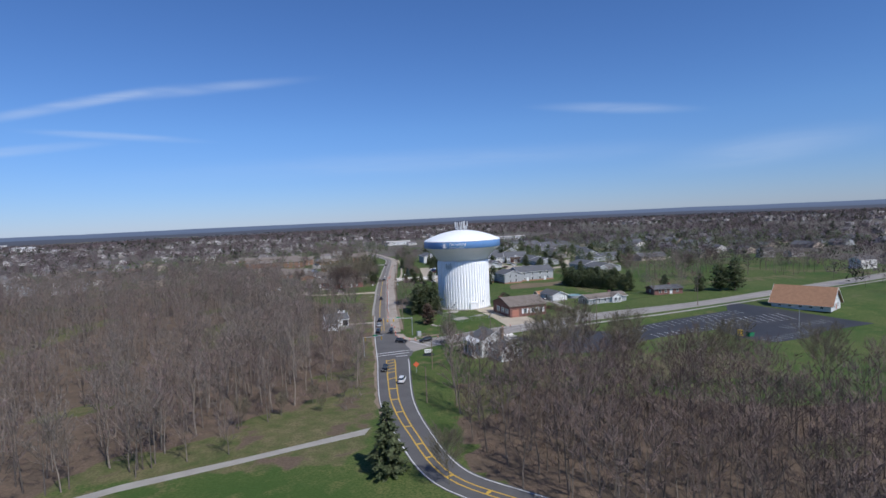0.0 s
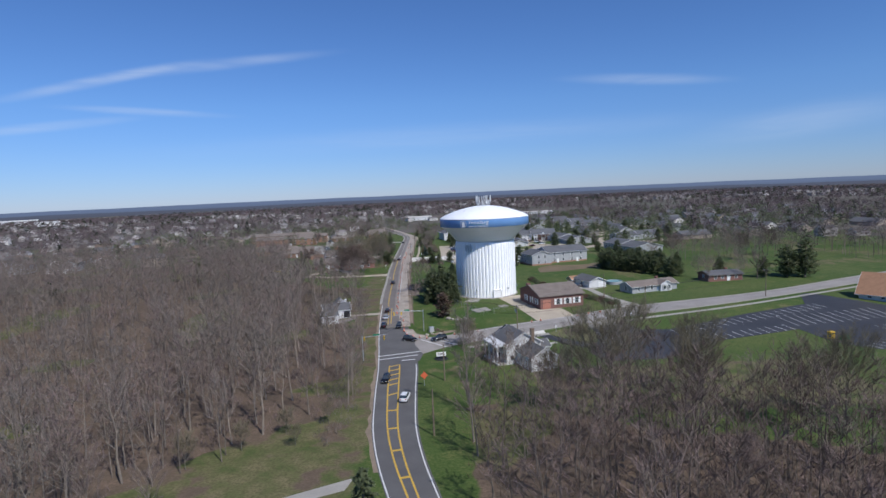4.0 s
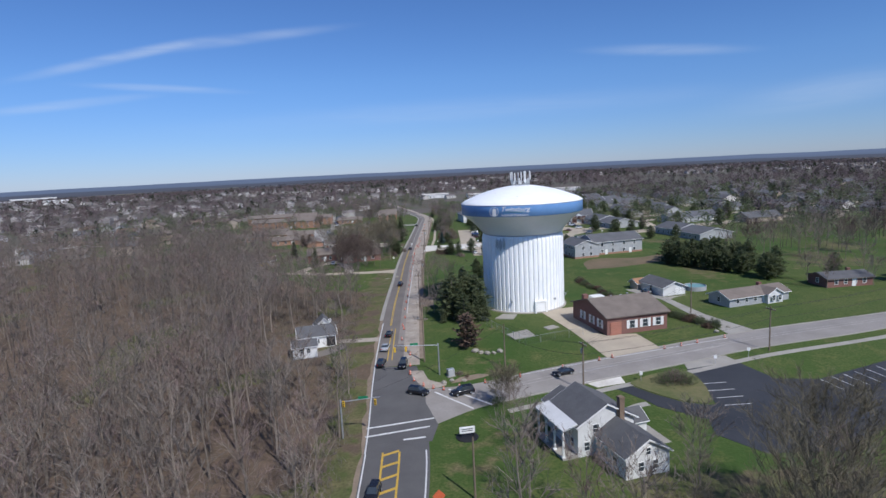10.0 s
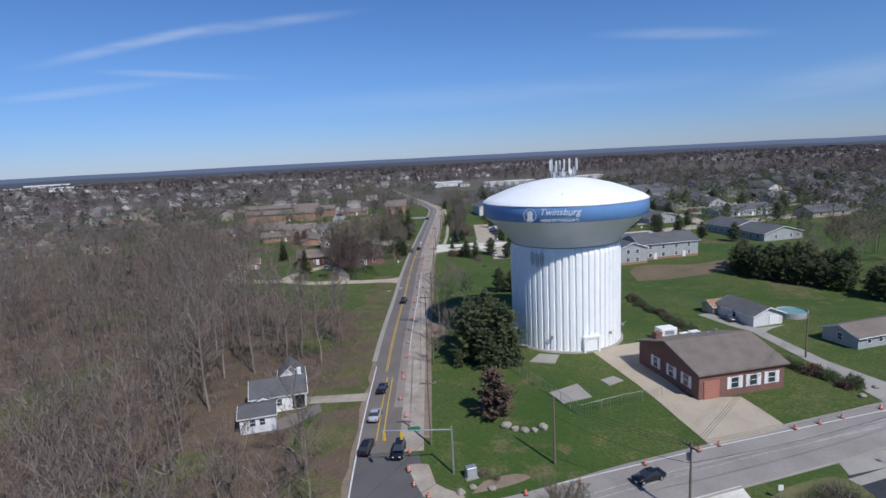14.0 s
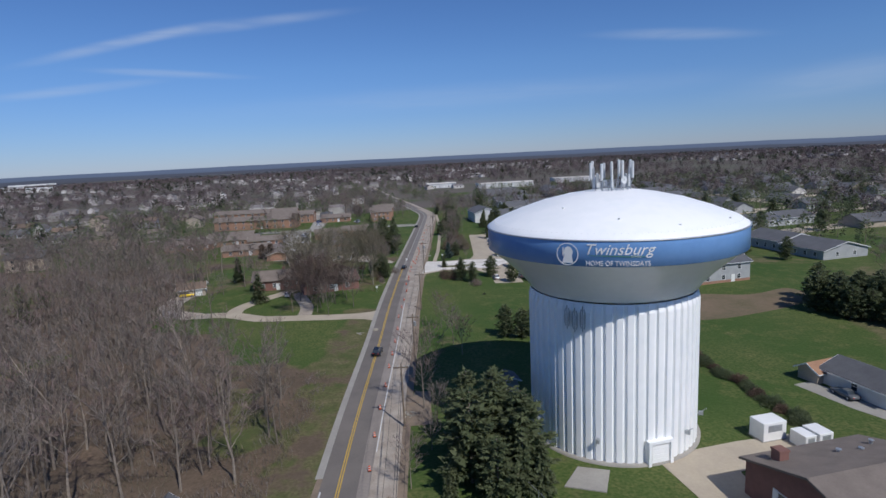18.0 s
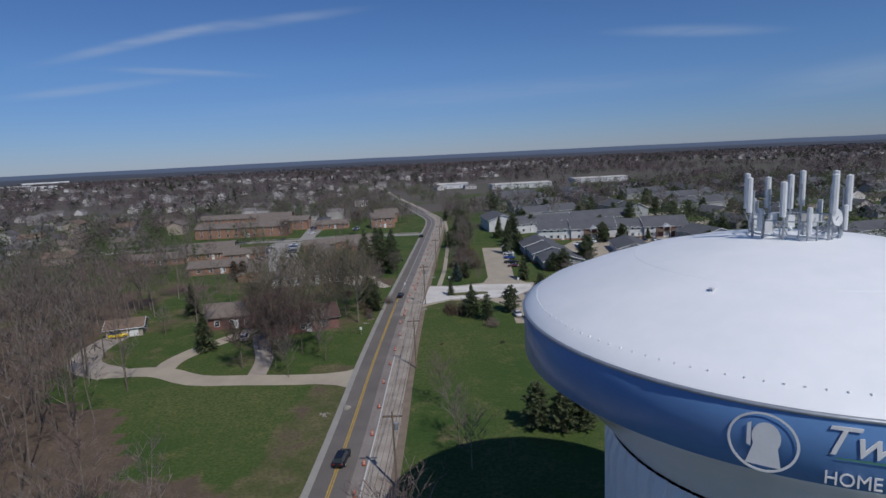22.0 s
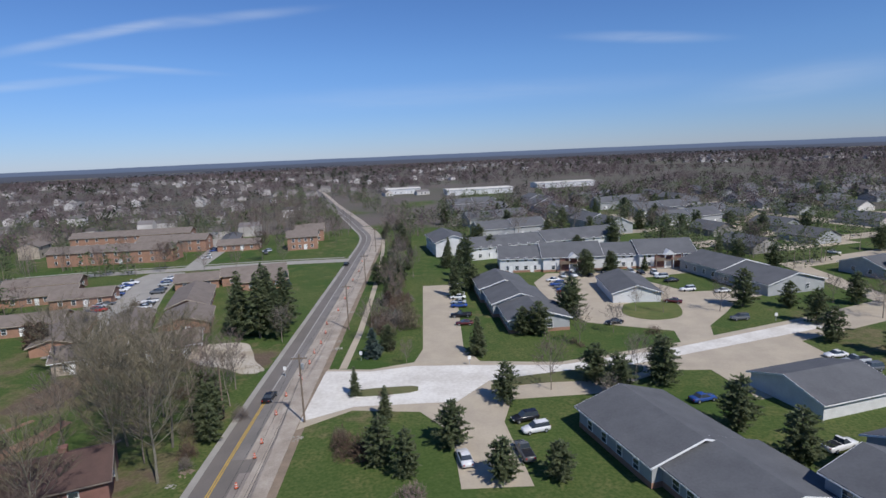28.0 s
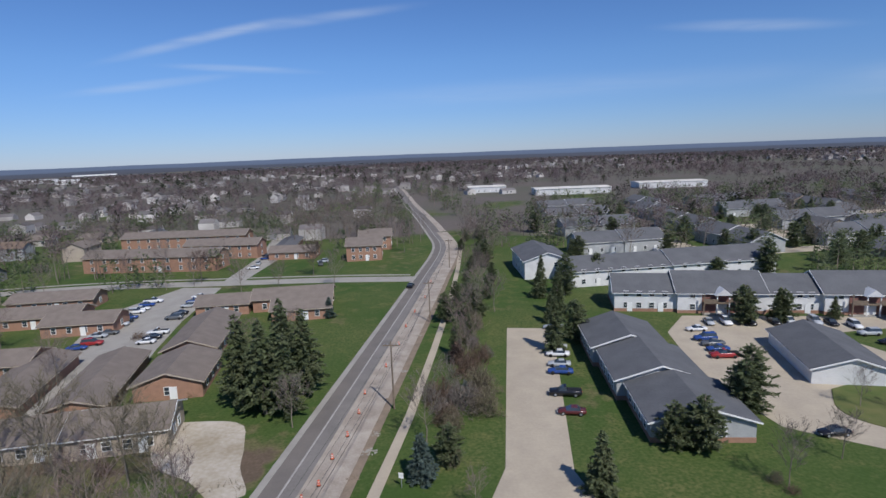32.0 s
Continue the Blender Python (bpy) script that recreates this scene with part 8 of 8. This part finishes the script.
def boulder(x, y, s, seed):
    bm = bmesh.new()
    bmesh.ops.create_icosphere(bm, subdivisions=2, radius=s)
    r = random.Random(seed)
    o = Vector((r.uniform(0, 9), r.uniform(0, 9), 0))
    for v in bm.verts:
        v.co *= 1 + 0.35 * noise.noise(v.co * 1.2 / s + o)
        v.co.z *= 0.62
    me = bpy.data.meshes.new("boulder")
    bm.to_mesh(me)
    bm.free()
    me.materials.append(STONE)
    return solid("boulder", me, STONE, "pale rounded landscape boulder on the lawn", "boulder", "", "boulders", at=pose(x, y, s * 0.3))


for n, (x, y, s) in enumerate([(-16.5, -43.5, 0.8), (-15.2, -44.4, 0.6), (-13.8, -45, 0.7), (-12.4, -44.9, 0.55), (-11, -44.2, 0.75), (-23, -58.5, 0.6), (-21.5, -57.5, 0.5), (-19, -57.8, 0.5), (39, -37, 0.6), (43, -34, 0.5), (-43.5, 46, 0.7)]):
    boulder(x, y, s, n)
for x, y, w, d, h in ((18.8, -7.6, 3.6, 2.6, 2.6), (22, -10.2, 1.7, 2.6, 1.9), (24.2, -9.6, 2.2, 2.8, 2.0)):
    t = thing("equipment_cabinet", "white steel equipment cabinet on the concrete drive", "cabinet", "equipment cabinets", "", pose(x, y, 0.05, 0, 0, 15))
    part("body", Build().bevel_box(-w / 2, -d / 2, 0, w / 2, d / 2, h, 0.06), TRIM, t)
    part("plinth", Build().box(-w / 2 - 0.1, -d / 2 - 0.1, -0.2, w / 2 + 0.1, d / 2 + 0.1, 0.08), CONCRETE, t)
    part("vent", Build().box(-w * 0.3, -d / 2 - 0.02, h * 0.5, w * 0.3, -d / 2, h * 0.85), STEEL, t)
pool = thing("swimming_pool", "round above-ground pool with a green cover", "pool", "", "", pose(51.5, 6, 0))
part("wall", Build().lathe([(3.3, -0.1), (3.3, 1.25), (3.15, 1.28), (3.12, 1.0)], 32), GREYSIDING, pool)
part("cover", Build().lathe([(3.14, 1.02), (2.0, 0.96), (0, 0.94)], 32), POOLBLUE, pool, "sagging green pool cover")
lotm = Build()
# each row: start, end, side on which the lines lie, their length
for (x0, y0), (x1, y1), side, ln in (((46.6, -62.6), (100, -44), -1, 4.8), ((58, -72.8), (80, -67.2), 1, 4.8), ((82, -59.6), (113, -55.4), 1, 4.6), ((82, -59.7), (113, -55.5), -1, 4.6), ((89, -86.6), (112, -76.6), 1, 4.8), ((25.4, -71), (24.6, -60), -1, 4.8), ((102, -66.8), (121, -61.5), -1, 4.6)):
    p, q = Vector((x0, y0)), Vector((x1, y1))
    n = int((q - p).length / 2.8)
    u = (q - p).normalized()
    d = Vector((-u.y, u.x)) * side * ln
    for k in range(n + 1):
        c = p + u * 2.8 * k
        lotm.add([(*e, 0.046) for e in (c - u * 0.08, c + u * 0.08, c + d + u * 0.08, c + d - u * 0.08)], [(0, 1, 2, 3) if side > 0 else (3, 2, 1, 0)])
bin_ = thing("dumpster", "dark green steel dumpster at the edge of the lot", "dumpster", "", "", pose(85.6, -78, 0.05, 0, 0, 20))
part("body", Build().bevel_box(-1.1, -0.8, 0.1, 1.1, 0.8, 1.4, 0.05), SIGNGREEN, bin_)
part("lid", Build().box(-1.12, -0.82, 1.4, 1.12, 0.82, 1.48), DARK, bin_)
box_ = thing("collection_box", "yellow steel collection box at the edge of the lot", "donation box", "", "", pose(83.4, -76.2, 0.05, 0, 0, 20))
part("body", Build().bevel_box(-0.7, -0.6, 0, 0.7, 0.6, 1.9, 0.05), YELLOWPAINT, box_)
part("chute", Build().box(-0.45, -0.7, 1.2, 0.45, -0.6, 1.6), DARK, box_)
solid("stall_lines", lotm, LINE_W, "white stall lines on sealed blacktop", "road marking", "structure")


# ---- set everything on the land ----
def drape(me):
    """Cuts a flat sheet along the land's folds and lays it on the slope."""
    bm = bmesh.new()
    bm.from_mesh(me)
    for i in range(70, 88):
        y = -290 + 3 * i
        lo, hi = min(v.co.y for v in bm.verts), max(v.co.y for v in bm.verts)
        if lo < y < hi:
            bmesh.ops.bisect_plane(bm, geom=bm.verts[:] + bm.edges[:] + bm.faces[:], plane_co=(0, y, 0), plane_no=(0, 1, 0))
    for v in bm.verts:
        v.co.z += land(v.co.x, v.co.y)
    bm.to_mesh(me)
    bm.free()


def settle():
    for ob in list(scene.objects):
        if ob.parent or ob.type not in ("MESH", "EMPTY") or ob.name == "ground" or ob.name.startswith("backdrop"):
            continue
        if ob.type == "MESH" and ob.matrix_basis == Matrix.Identity(4):
            drape(ob.data)
        elif ob.name.startswith("chain_link_fence"):
            for c in ob.children:
                for v in c.data.vertices:
                    v.co.z += land(v.co.x, v.co.y)
        else:
            ob.location.z += land(ob.location.x, ob.location.y)


settle()
